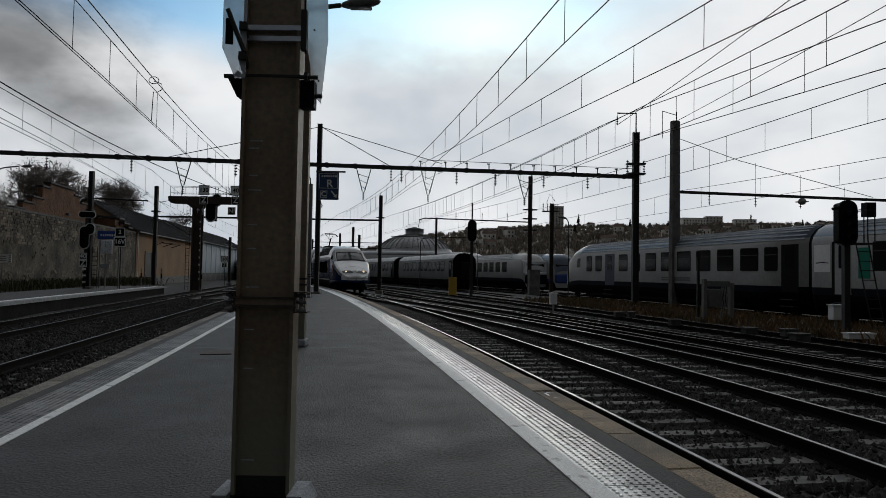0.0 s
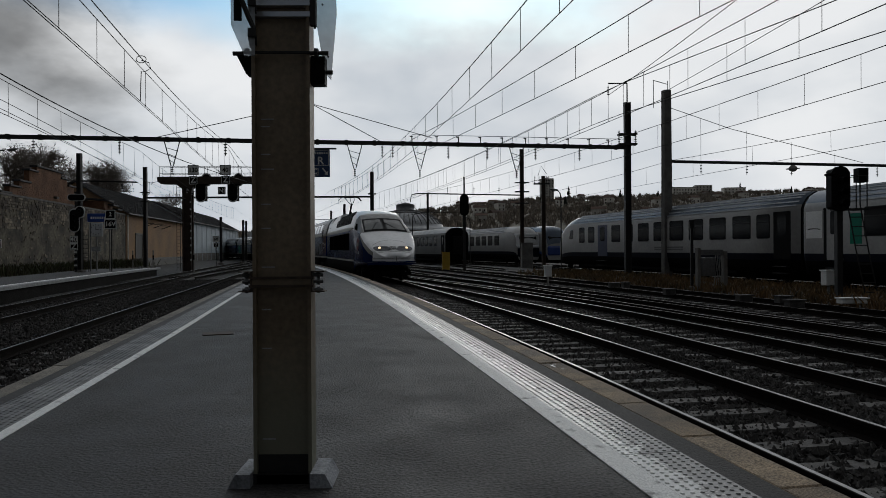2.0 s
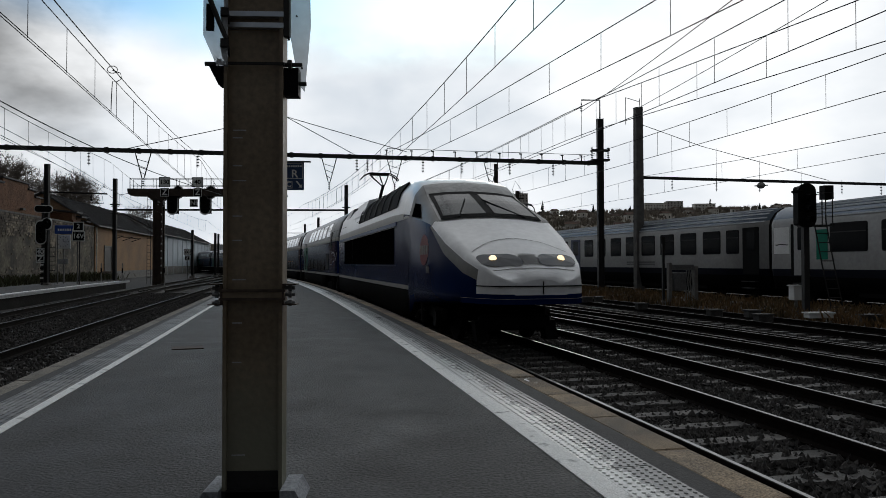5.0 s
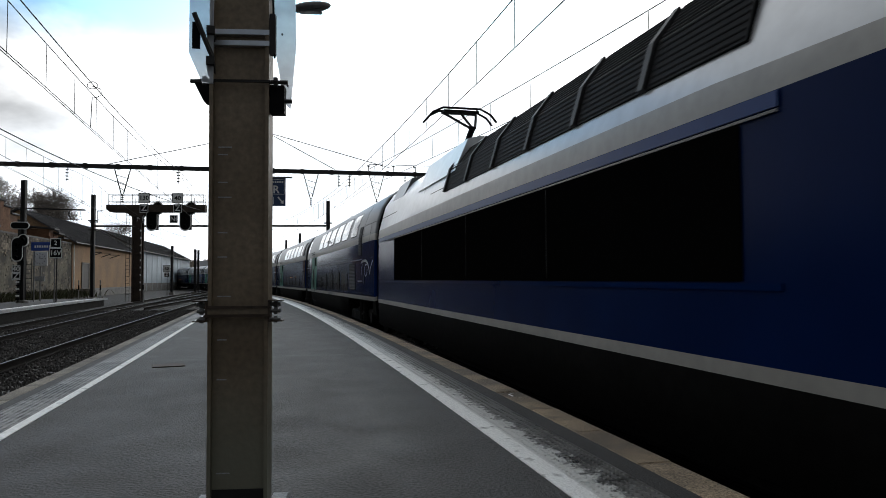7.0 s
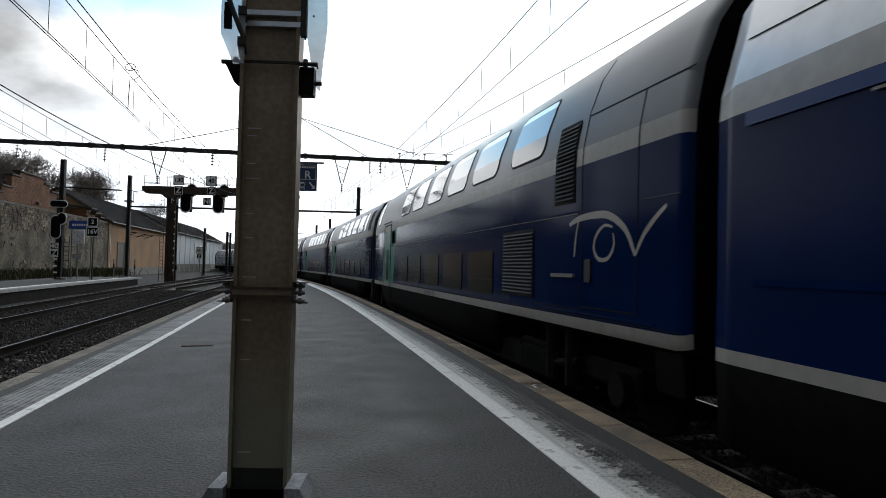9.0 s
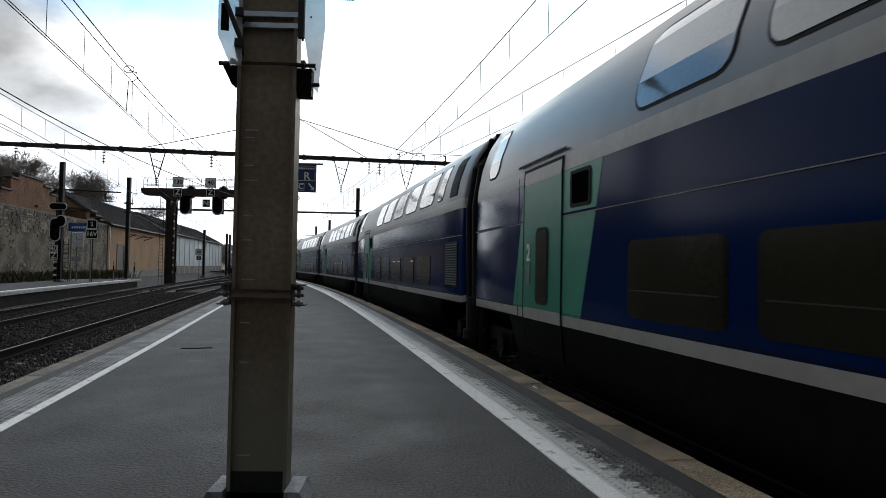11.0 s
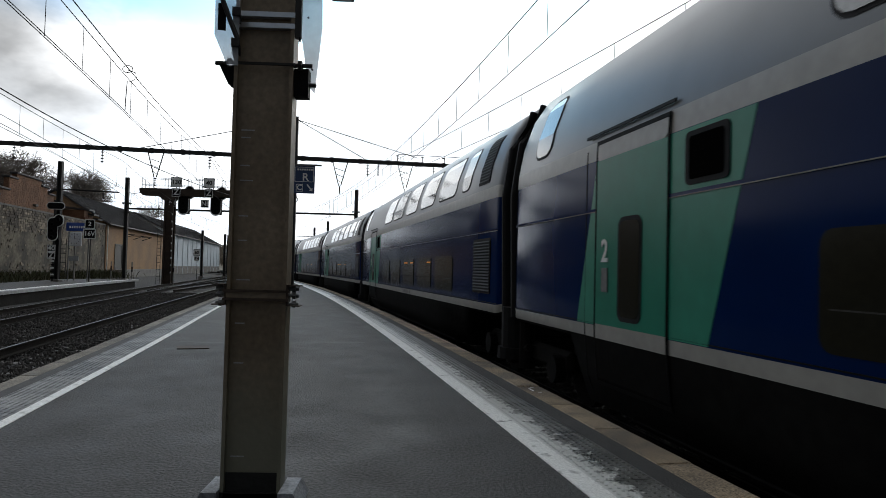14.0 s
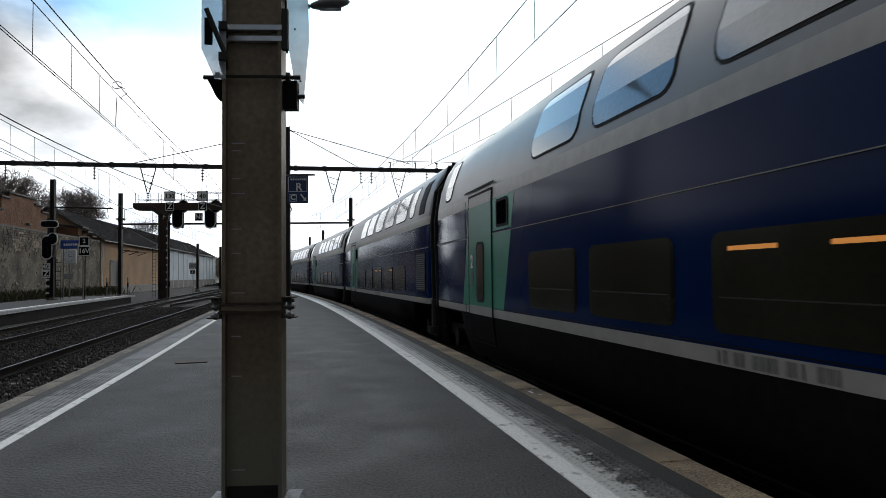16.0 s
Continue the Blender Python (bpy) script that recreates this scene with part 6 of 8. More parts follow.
box(bm, -0.015, 0.015, -0.070, -0.064, 2.65, 2.86)
box(bm, 0.0, 0.2, -0.076, -0.071, 2.64, 2.665)
part("clock_pointers", bm, BLACK, ck)
bm = bmesh.new()
box(bm, -0.30, 0.30, -0.06, 0.0, 1.25, 1.55)
part("plate", bm, PLINTH, ck)

es = thing("edge_sign", pose(-27.25, 43.0, 0), "white direction board with dark stripes on a thin post", "sign")
bm = bmesh.new()
box(bm, -0.75, 0.40, -0.03, 0.03, 1.50, 2.02, bevel=0.01)
part("panel", bm, WHITE_PAINT, es)
bm = bmesh.new()
for k in range(3):
    box(bm, -0.6, 0.1, -0.036, -0.031, 1.62 + 0.13 * k, 1.65 + 0.13 * k)
for k in range(4):
    box(bm, 0.24, 0.38, -0.036, -0.031, 1.54 + 0.12 * k, 1.59 + 0.12 * k)
part("stripes", bm, STEEL_DARK, es)
bm = bmesh.new()
tube(bm, [(-0.2, 0.05, -0.03), (-0.2, 0.05, 1.9)], 0.035, 6)
part("post", bm, STEEL_GALV, es)

# signal gantry over the western tracks
sgant = thing("signal_gantry", pose(-21.4, 60.0, 0), "riveted signal gantry with railings, signals and speed boards", "gantry")
bm = bmesh.new()
for x_ in (-0.32, 0.32):
    for y_ in (-0.3, 0.3):
        box(bm, x_ - 0.06, x_ + 0.06, y_ - 0.06, y_ + 0.06, -0.6, 7.2)
for k in range(16):
    z = -0.4 + 0.48 * k
    box(bm, -0.32, 0.32, -0.33, -0.30, z, z + 0.07)
    box(bm, -0.33, -0.30, -0.30, 0.30, z, z + 0.07)
box(bm, -0.26, 0.26, -0.24, 0.24, -0.6, 7.1)
part("column", bm, STEEL_RUST, sgant, "rusty lattice column")
for k in range(9):
    bm = bmesh.new()
    box(bm, 0.30, 0.40, -0.375, -0.361, 0.4 + 0.62 * k, 0.55 + 0.62 * k)
    part("white_mark", bm, WHITE_PAINT, sgant)
bm = bmesh.new()
prism(bm, [(-2.5, 7.45), (-2.45, 7.2), (-2.2, 7.02), (-0.9, 6.98), (-0.4, 6.6), (0.4, 6.6), (0.7, 7.0), (5.6, 7.02), (5.6, 7.62), (-2.5, 7.62)], "y", -0.4, 0.4)
part("deck", bm, STEEL_RUST, sgant)
for k in range(9):
    bm = bmesh.new()
    xx = -2.3 + 0.97 * k
    tube(bm, [(xx, -0.38, 7.35), (xx, -0.38, 8.5)], 0.022, 5)
    part("railing_post", bm, STEEL_DARK, sgant)
    bm = bmesh.new()
    tube(bm, [(xx, 0.38, 7.35), (xx, 0.38, 8.5)], 0.022, 5)
    part("railing_post", bm, STEEL_DARK, sgant)
for z in (7.9, 8.48):
    bm = bmesh.new()
    for y_ in (-0.38, 0.38):
        tube(bm, [(-2.3, y_, z), (5.5, y_, z)], 0.018, 5)
    part("handrail", bm, STEEL_DARK, sgant)
for x_ in (1.25, 4.0):
    signal_head(sgant, x_ + 0.05, 6.55, 1.46)
    board(sgant, x_ - 0.62, 8.16, 0.92, 0.86, "130" if x_ < 2 else "40", dark=False, y=-0.46, size=0.52)
    board(sgant, x_ - 0.62, 7.30, 0.70, 0.72, "Z", y=-0.46, size=0.66)
    board(sgant, x_ - 1.02, 6.42, 0.66, 0.66, "Nf", y=-0.2, size=0.56)
bm = bmesh.new()
for dx in (-0.55, -0.85):
    tube(bm, [(dx, -0.35, -0.5), (dx, -0.35, 7.3)], 0.02, 5)
for k in range(24):
    tube(bm, [(-0.85, -0.35, -0.2 + 0.3 * k), (-0.55, -0.35, -0.2 + 0.3 * k)], 0.014, 5)
part("ladder", bm, STEEL_DARK, sgant)

for x_, y_, h_ in ((-27.8, 90.0, 5.6), (-26.3, 95.0, 5.4), (-30.5, 112.0, 6.0)):
    h_mast("line_mast", x_, y_, -0.4, h_, 0.28, "plain dark line mast beside the western tracks")
sp = thing("speed_sign", pose(-24.0, 76.0, 0), "small black speed board 60 on a thin post", "sign")
bm = bmesh.new()
tube(bm, [(0, 0.03, -0.5), (0, 0.03, 2.5)], 0.03, 5)
part("post", bm, STEEL_DARK, sp)
board(sp, 0, 2.5, 0.72, 0.7, "60", dark=False, size=0.46)
board(sp, 0, 1.85, 0.55, 0.5, "Z", size=0.4)
street_lamp(pose(-29.2, 44.5, 0), 2.2, 7.75)
for x_, y_ in ((-23.2, 57.0), (-20.4, 58.5), (-26.6, 61.0)):
    mk = thing("marker_post", pose(x_, y_, 0), "short white and dark banded marker post", "marker post", "marker posts")
    bm = bmesh.new()
    tube(bm, [(0, 0, -0.5), (0, 0, 1.3)], 0.05, 6)
    part("shaft", bm, CONCRETE, mk)
    bm = bmesh.new()
    tube(bm, [(0, 0, 0.5), (0, 0, 0.9)], 0.055, 6)
    part("band", bm, BLACK, mk)


# ---- the yard: parked trains ----
RP = [(0.9, 0.45), (1.28, 0.48), (1.40, 1.05), (1.44, 1.36), (1.44, 3.28), (1.36, 3.50), (1.12, 3.82), (0.72, 4.05), (0.0, 4.14)]


def rail_coach(name, length, label, body, roof, low, windows, doors, cab=0, group="parked trains", win=GLASS_DARK, win_z=(2.04, 3.17), ribs=True, skirt_z=1.10):
    """A single-deck vehicle; local y along it, platform side at negative x; cab: -1 rounds the low end, 1 the high end."""
    car = thing(name, Matrix(), label, "train coach", group)
    h = length / 2 - 0.25
    mis = [3, 3, 2, 0, 0, 1, 1, 1]
    mis = mis + mis[::-1] + [3]
    ys = [(-h + 0.0, 0.97), (-h + 0.12, 1.0)] + [(-h + 0.2 + (2 * h - 0.4) * k / 6, 1.0) for k in range(7)] + [(h - 0.12, 1.0), (h, 0.97)]
    rings = [ring_of(RP, y, f, 1.0) for y, f in ys]
    if cab:
        nose = [(0.0, 1.0, 1.0), (1.7, 0.99, 0.985), (2.5, 0.97, 0.95), (3.0, 0.94, 0.84), (3.25, 0.91, 0.66), (3.4, 0.88, 0.48)] if cab < 0 else [(0.0, 1.0, 1.0), (0.9, 0.98, 0.97), (1.8, 0.93, 0.90), (2.6, 0.86, 0.78), (3.1, 0.78, 0.62), (3.4, 0.70, 0.45)]
        extra = [ring_of([(x, 0.4 + (z - 0.4) * fz) for x, z in RP], cab * (h - 3.4 + u), fx) for u, fx, fz in nose]
        mid = [ring_of(RP, (-h + (2 * h - 3.4) * k / 6) * (1 if cab > 0 else -1)) for k in range(6)]
        rings = mid + extra
    bm = bmesh.new()
    vs = shell(bm, rings, mis)
    bm.faces.new(vs[0]).material_index = 3
    bm.faces.new(vs[-1]).material_index = 0 if cab else 3
    part("body", bm, [body, roof, low, R_UNDER], car)
    if ribs:
        bm = bmesh.new()
        y0, y1 = (-h + 0.3, h - (3.6 if cab > 0 else 1.6)) if cab >= 0 else (-h + 3.6, h - 1.6)
        for x, z in ((1.385, 3.47), (1.27, 3.64), (1.12, 3.83), (0.92, 3.96), (0.70, 4.07)):
            box(bm, -x - 0.03, -x + 0.03, y0, y1, z - 0.025, z + 0.035)
        part("roof_ribs", bm, R_RIB, car, "pale ribs along the roof")
    for a, b in windows:
        bm = bmesh.new()
        prism(bm, [(u + (a + b) / 2, v + sum(win_z) / 2) for u, v in rounded(b - a, win_z[1] - win_z[0], 0.09, 3)], "x", -1.452, -1.43)
        w = part("window", bm, RUBBER, car)
        bm = bmesh.new()
        prism(bm, [(u + (a + b) / 2, v + sum(win_z) / 2) for u, v in rounded(b - a - 0.10, win_z[1] - win_z[0] - 0.10, 0.07, 3)], "x", -1.458, -1.45)
        part("pane", bm, win, w)
        bm = bmesh.new()
        box(bm, -1.464, -1.458, a + 0.06, b - 0.06, win_z[0] + 0.66 * (win_z[1] - win_z[0]), win_z[0] + 0.70 * (win_z[1] - win_z[0]))
        part("sash_bar", bm, STEEL_DARK, w)
    for a, b, m in doors:
        bm = bmesh.new()
        box(bm, -1.456, -1.40, a, b, 1.10, 3.24)
        d = part("door", bm, m, car, "dark blue door" if m in (R_BLUE, R_NAVY) else "open dark doorway")
        bm = bmesh.new()
        prism(bm, [(u + (a + b) / 2, v + 2.62) for u, v in rounded((b - a) * 0.5, 0.95, 0.08, 3)], "x", -1.462, -1.455)
        part("door_window", bm, GLASS_DARK, d)
        bm = bmesh.new()
        for k in range(2):
            box(bm, -1.62, -1.40, a + 0.1, b - 0.1, 0.45 + 0.3 * k, 0.49 + 0.3 * k)
        part("step", bm, STEEL_DARK, d)
    bm = bmesh.new()
    box(bm, -1.28, 1.28, -h + 4.5, h - 4.5, 0.28, 0.95, bevel=0.05)
    part("underframe", bm, R_UNDER, car)
    # dark box added under the floor to close off the bright gap
    bm = bmesh.new()
    box(bm, 0.35, 0.65, -h + 0.6, h - 0.6, 0.06, 0.9)
    part("under_light_block", bm, R_UNDER, car, "added dark box closing the light gap under the floor")
    for y in (-h + 2.8, h - 2.8):
        bm = bmesh.new()
        box(bm, -1.15, -1.05, y - 1.5, y + 1.5, 0.40, 0.62)
        box(bm, 1.05, 1.15, y - 1.5, y + 1.5, 0.40, 0.62)
        box(bm, -1.05, 1.05, y - 0.3, y + 0.3, 0.42, 0.60)
        for dy in (-1.25, 1.25):
            for x in (-0.78, 0.78):
                tube(bm, [(x - 0.06, y + dy, 0.45), (x + 0.06, y + dy, 0.45)], 0.45, 16)
        part("bogie", bm, BOGIE, car)
    return car


OLD = mat("old_coach_grey", (0.13, 0.135, 0.13), 0.55, var=0.3, big=0.8, fine=8, bump=0.04)
OLD_ROOF = mat("old_coach_roof", (0.74, 0.74, 0.73), 0.6, var=0.25)
OFF_R = 20.6
ra = rail_coach("railcar", 27.4, "grey parked railcar with dark windows and a sloping cab", R_GREY, R_ROOF, R_LOW, [(-11.53, -10.62), (-10.21, -8.86), (-8.33, -6.99), (-6.42, -5.13), (-4.60, -3.23), (-2.49, -1.50), (-0.94, 0.32), (0.99, 2.03), (2.62, 3.83), (6.4, 7.4), (8.0, 8.9)], [(-12.84, -11.77, BLACK), (4.46, 5.84, R_NAVY)], cab=1)
ra.matrix_world = along(39.25, OFF_R, RAIL)
bm = bmesh.new()
prism(bm, [(10.0, 3.05), (10.5, 3.0), (10.7, 2.35), (10.0, 2.35)], "x", -1.447, -1.36)
part("cab_window", bm, GLASS_DARK, ra)
for z in (1.50, 1.62):
    bm = bmesh.new()
    box(bm, -1.458, -1.44, -4.55, -1.6, z, z + 0.09)
    part("vent_panel", bm, STEEL_GALV, ra)
rb = rail_coach("railcar", 25.2, "grey parked railcar with large windows and emblem panel", R_GREY, R_ROOF, R_LOW, [(7.2, 9.0), (4.8, 6.6), (2.4, 4.2), (0.0, 1.8), (-2.4, -0.6), (-4.8, -3.0)], [(10.1, 10.95, R_GREY), (-11.5, -9.7, R_NAVY)])
rb.matrix_world = along(14.21, OFF_R, RAIL)
bm = bmesh.new()
box(bm, -1.456, -1.43, 10.96, 11.12, 1.10, 3.24)
part("door_gap", bm, BLACK, rb)
bm = bmesh.new()
box(bm, -1.455, -1.44, 11.22, 12.14, 2.0, 3.14)
em = part("emblem_panel", bm, WHITE_PAINT, rb, "white panel with a thin dark swoosh")
for k in range(6):
    bm = bmesh.new()
    box(bm, -1.46, -1.456, 11.3 + 0.12 * k, 11.43 + 0.12 * k, 2.36 + 0.02 * k - 0.004 * k * k, 2.395 + 0.022 * k - 0.004 * k * k)
    part("swoosh", bm, STEEL_DARK, em)
bm = bmesh.new()
box(bm, -1.457, -1.44, 9.12, 9.70, 1.75, 2.95)
part("green_panel", bm, T_GREEN, rb, "green door panel")
bm = bmesh.new()
gpf = [(x * 0.95, 0.7 + (z - 0.35) * 0.9) for x, z in RP]
shell(bm, [ring_of(gpf, 12.3 + 0.045 * k, 0.97 if k % 2 else 1.0) for k in range(6)], [0] * (2 * len(RP)))
part("gangway", bm, RUBBER, rb)

bl = rail_coach("blue_railcar", 24, "parked railcar with a bright blue cab end", R_GREY, R_ROOF, R_BLUE, [(-7, -5.6), (-5, -3.6), (-3, -1.6), (-1, 0.4), (1, 2.4), (3, 4.4)], [(6, 7.3, R_BLUE)], cab=-1)
bl.matrix_world = along(79.0, 27.2, RAIL)
bm = bmesh.new()
box(bm, -1.47, -1.40, -9.8, -6.9, 1.1, 3.26)
part("cab_side", bm, R_BLUE, bl, "bright blue cab side")
bm = bmesh.new()
box(bm, -1.12, 1.12, -11.62, -10.6, 2.15, 3.0, bevel=0.15)
part("windscreen", bm, GLASS_DARK, bl)
bm = bmesh.new()
box(bm, -1.25, 1.25, -11.9, -11.3, 0.9, 1.9, bevel=0.15)
part("nose_panel", bm, R_BLUE, bl)
wl_ = rail_coach("white_railcar", 24, "parked grey railcar with a white-framed cab windscreen", R_GREY, OLD_ROOF, R_LOW, [(-7, -5.6), (-5, -3.6), (-3, -1.6), (-1, 0.4), (1, 2.4), (3, 4.4)], [(6, 7.3, R_BLUE)], cab=-1)
wl_.matrix_world = along(80.6, 24.5, RAIL)
bm = bmesh.new()
for sx in (-1, 1):
    box(bm, sx * 1.22 - 0.12, sx * 1.22 + 0.12, -11.72, -10.7, 1.9, 3.2, bevel=0.05)
box(bm, -1.34, 1.34, -11.55, -10.3, 3.05, 3.28, bevel=0.06)
box(bm, -1.30, 1.30, -11.85, -11.2, 1.75, 2.05, bevel=0.08)
part("cab_mask", bm, T_WHITE, wl_, "white frame round the windscreen")
bm = bmesh.new()
box(bm, -1.28, 1.28, -11.9, -11.3, 0.75, 1.74, bevel=0.12)
part("nose_panel", bm, R_LOW, wl_, "dark nose below the windscreen")
bm = bmesh.new()
box(bm, -1.12, 1.12, -11.62, -10.6, 2.15, 3.0, bevel=0.15)
part("windscreen", bm, GLASS_DARK, wl_)
oc = rail_coach("old_coach", 25, "old grey express coach with a dark open gangway end", OLD, OLD_ROOF, OLD, [(-9.2 + 1.75 * k, -8.1 + 1.75 * k) for k in range(11)], [(-11.9, -10.9, R_UNDER)], group="old coaches", ribs=False)
oc.matrix_world = along(88.0, 18.7, RAIL)
bm = bmesh.new()
box(bm, -0.55, 0.55, -12.55, -12.2, 1.0, 3.1, bevel=0.08)
part("end_gangway", bm, RUBBER, oc)
bm = bmesh.new()
box(bm, -1.35, 1.35, -12.30, -12.22, 0.7, 3.5)
part("end_wall", bm, R_UNDER, oc, "dark coach end")
for k in range(1, 4):
    copy_thing(oc, along(88.0 + 25.4 * k, 18.7 - 0.3 * k, RAIL))
    if k < 3:
        copy_thing(wl_, along(80.6 + 24.4 * k, 24.5, RAIL))

# ---- yard masts, signals, boxes ----
ma = h_mast("gantry_mast", 11.6, 41.8, -0.45, 10.1, 0.36, "tall dark steel mast at the end of the gantry")
bm = bmesh.new()
tube(bm, [(0, 0, 10.0), (0, 0, 11.25), (-1.15, 0, 11.25), (-1.15, 0, 10.95)], 0.045, 6)
insulator(bm, (-1.15, 0, 10.95), (-1.15, 0, 10.5), 3)
part("bracket", bm, STEEL_DARK, ma)
bm = bmesh.new()
for dz in (7.5, 8.1):
    box(bm, -0.55, 0.55, -0.25, 0.25, dz, dz + 0.1)
for dx in (-0.5, 0.5):
    insulator(bm, (dx, 0, 7.6), (dx, 0, 8.4), 5, 0.08)
part("switch_gear", bm, STEEL_DARK, ma)
mb = thing("concrete_mast", pose(13.44, 40.2, 0, 0, 0, 10), "tall square concrete mast with a cross arm", "mast", "overhead line masts")
bm = bmesh.new()
prism(bm, [(-0.27, -0.5), (0.27, -0.5), (0.21, 10.45), (-0.21, 10.45)], "y", -0.19, 0.19)
part("shaft", bm, CONCRETE_WORN, mb)
bm = bmesh.new()
box(bm, 0.1, 20.0, -0.07, 0.07, 6.22, 6.38)
part("cross_arm", bm, STEEL_DARK, mb)
bm = bmesh.new()
tube(bm, [(0.2, 0, 9.45), (4.2, 0, 8.3), (13.2, 0.0, 6.45)], 0.02, 5)
part("stay_wire", bm, WIRE, mb)
for k in range(6):
    bm = bmesh.new()
    insulator(bm, (2.2 + 3.0 * k, 0, 6.22), (2.2 + 3.0 * k, 0, 5.6), 3, 0.06)
    tube(bm, [(2.2 + 3.0 * k, 0, 6.35), (2.2 + 3.0 * k, 0, max(6.5, 8.85 - 0.62 * k))], 0.012, 4)
    part("insulator", bm, STEEL_DARK, mb)
bm = bmesh.new()
bmesh.ops.create_uvsphere(bm, u_segments=14, v_segments=8, radius=0.24, matrix=Matrix.LocRotScale((8.3, 0, 6.02), None, (1.0, 1.0, 0.85)))
box(bm, 8.02, 8.58, -0.28, 0.28, 5.98, 6.04, bevel=0.02)
part("lamp_bell", bm, CONCRETE, mb, "bell-shaped yard lamp")
bm = bmesh.new()
for dx in (-0.8, 0.1):
    tube(bm, [(dx, 0, 10.4 + 0.6), (dx, 0, 9.4)], 0.02, 5)
tube(bm, [(-0.8, 0, 11.0), (0.1, 0, 10.8)], 0.02, 5)
part("jumper", bm, WIRE, mb)

mc = h_mast("line_mast", 7.55, 60.5, -0.45, 10.0, 0.34, "tall line mast with long cantilever arm", STEEL_RUST)
bm = bmesh.new()
tube(bm, [(0, 0, 5.95), (-9.2, 0, 6.15), (-9.7, 0, 6.0), (-9.75, 0, 5.4)], 0.06, 6)
for dx in (-2.0, -4.2, -6.5):
    insulator(bm, (dx, 0, 6.0), (dx, 0, 6.7), 3, 0.06)
part("cantilever", bm, STEEL_DARK, mc)
bm = bmesh.new()
box(bm, -0.6, 0.6, -0.2, 0.2, 5.2, 5.3)
part("switch_gear", bm, STEEL_DARK, mc)
for dz in (6.2, 7.0):
    bm = bmesh.new()
    box(bm, -0.6, 0.6, -0.2, 0.2, dz, dz + 0.1)
    part("switch_gear", bm, STEEL_DARK, mc)
md = h_mast("line_mast", 10.0, 64.0, -0.45, 8.0, 0.34, "short line mast topped by insulators", STEEL_RUST)
bm = bmesh.new()
box(bm, -0.9, 0.6, -0.15, 0.15, 7.2, 7.32)
for dx in (-0.8, -0.4, 0.3, 0.5):
    insulator(bm, (dx, 0, 7.3), (dx, 0, 8.0), 4, 0.08)
tube(bm, [(-0.5, 0, 8.0), (-0.2, 0, 8.9), (0.3, 0, 8.2)], 0.03, 5)
part("switch_gear", bm, STEEL_DARK, md)
for x_, y_, h_ in ((-10.5, 86.0, 6.0), (-11.8, 90.0, 7.2), (-1.0, 92.0, 8.6), (-16.5, 110.0, 7.5), (-19.0, 100.0, 6.0)):
    fm = h_mast("line_mast", x_, y_, -0.45, h_, 0.3, "distant dark line mast")
    bm = bmesh.new()
    tube(bm, [(-6.0, 0, h_ * 0.72), (4.0, 0, h_ * 0.72)], 0.05, 5)
    part("arm", bm, STEEL_DARK, fm)

sgm = thing("railway_signal", pose(2.25, 55.0, 0), "tall black round-topped railway signal in the yard", "signal", "railway signals")
bm = bmesh.new()
box(bm, -0.12, 0.12, -0.10, 0.10, -0.5, 5.0)
part("pole", bm, STEEL_DARK, sgm)
bm = bmesh.new()
prism(bm, [(u, 4.75 + v) for u, v in rounded(0.72, 1.7, 0.34, 5)], "y", -0.2, -0.1)
part("target", bm, BLACK, sgm)
bm = bmesh.new()
box(bm, -0.06, 0.06, -0.06, 0.06, 5.5, 7.0)
part("finial", bm, STEEL_DARK, sgm)

sgr = thing("railway_signal", pose(12.75, 21.9, 0), "tall black railway signal with access ladder and platform", "signal", "railway signals")
bm = bmesh.new()
box(bm, -0.09, 0.09, -0.09, 0.09, -0.5, 3.2)
part("pole", bm, STEEL_DARK, sgr)
bm = bmesh.new()
prism(bm, [(u - 0.12, 3.08 + v) for u, v in rounded(0.60, 1.42, 0.28, 5)], "y", -0.35, -0.25)
part("target", bm, BLACK, sgr)
bm = bmesh.new()
box(bm, -0.34, 0.10, -0.25, 0.15, 2.45, 3.72, bevel=0.06)
part("lamp_case", bm, BLACK, sgr)
for dz in (2.65, 3.0, 3.35):
    bm = bmesh.new()
    tube(bm, [(-0.12, -0.36, dz), (-0.12, -0.62, dz - 0.03)], 0.11, 10, cap=False)
    part("lamp_hood", bm, BLACK, sgr)
bm = bmesh.new()
tube(bm, [(-0.35, -0.4, 3.55), (-0.65, -0.4, 3.50)], 0.05, 6)
part("phone_box_arm", bm, BLACK, sgr)
bm = bmesh.new()
for dx in (0.55, 0.95):
    tube(bm, [(dx + 0.35, 0, -0.5), (dx, 0, 1.2), (dx - 0.25, 0, 2.6), (dx - 0.25, 0, 3.55)], 0.022, 5)
for k in range(9):
    z = -0.2 + 0.3 * k
    sh = 0.35 * max(0, (1.2 - z) / 1.7) - 0.25 * max(0, (z - 1.2) / 1.4)
    tube(bm, [(0.55 + sh, 0, z), (0.95 + sh, 0, z)], 0.016, 5)
part("ladder", bm, STEEL_DARK, sgr)
bm = bmesh.new()
box(bm, -0.1, 0.8, -0.3, 0.3, 2.42, 2.47)
tube(bm, [(0.75, -0.28, 2.45), (0.75, -0.28, 3.5), (0.25, -0.28, 3.5)], 0.02, 5)
tube(bm, [(0.75, 0.28, 2.45), (0.75, 0.28, 3.5), (0.25, 0.28, 3.5)], 0.02, 5)
part("guard_rail", bm, STEEL_DARK, sgr)
bm = bmesh.new()
box(bm, 0.55, 0.85, -0.2, 0.1, 3.3, 3.75)
part("route_box", bm, BLACK, sgr)


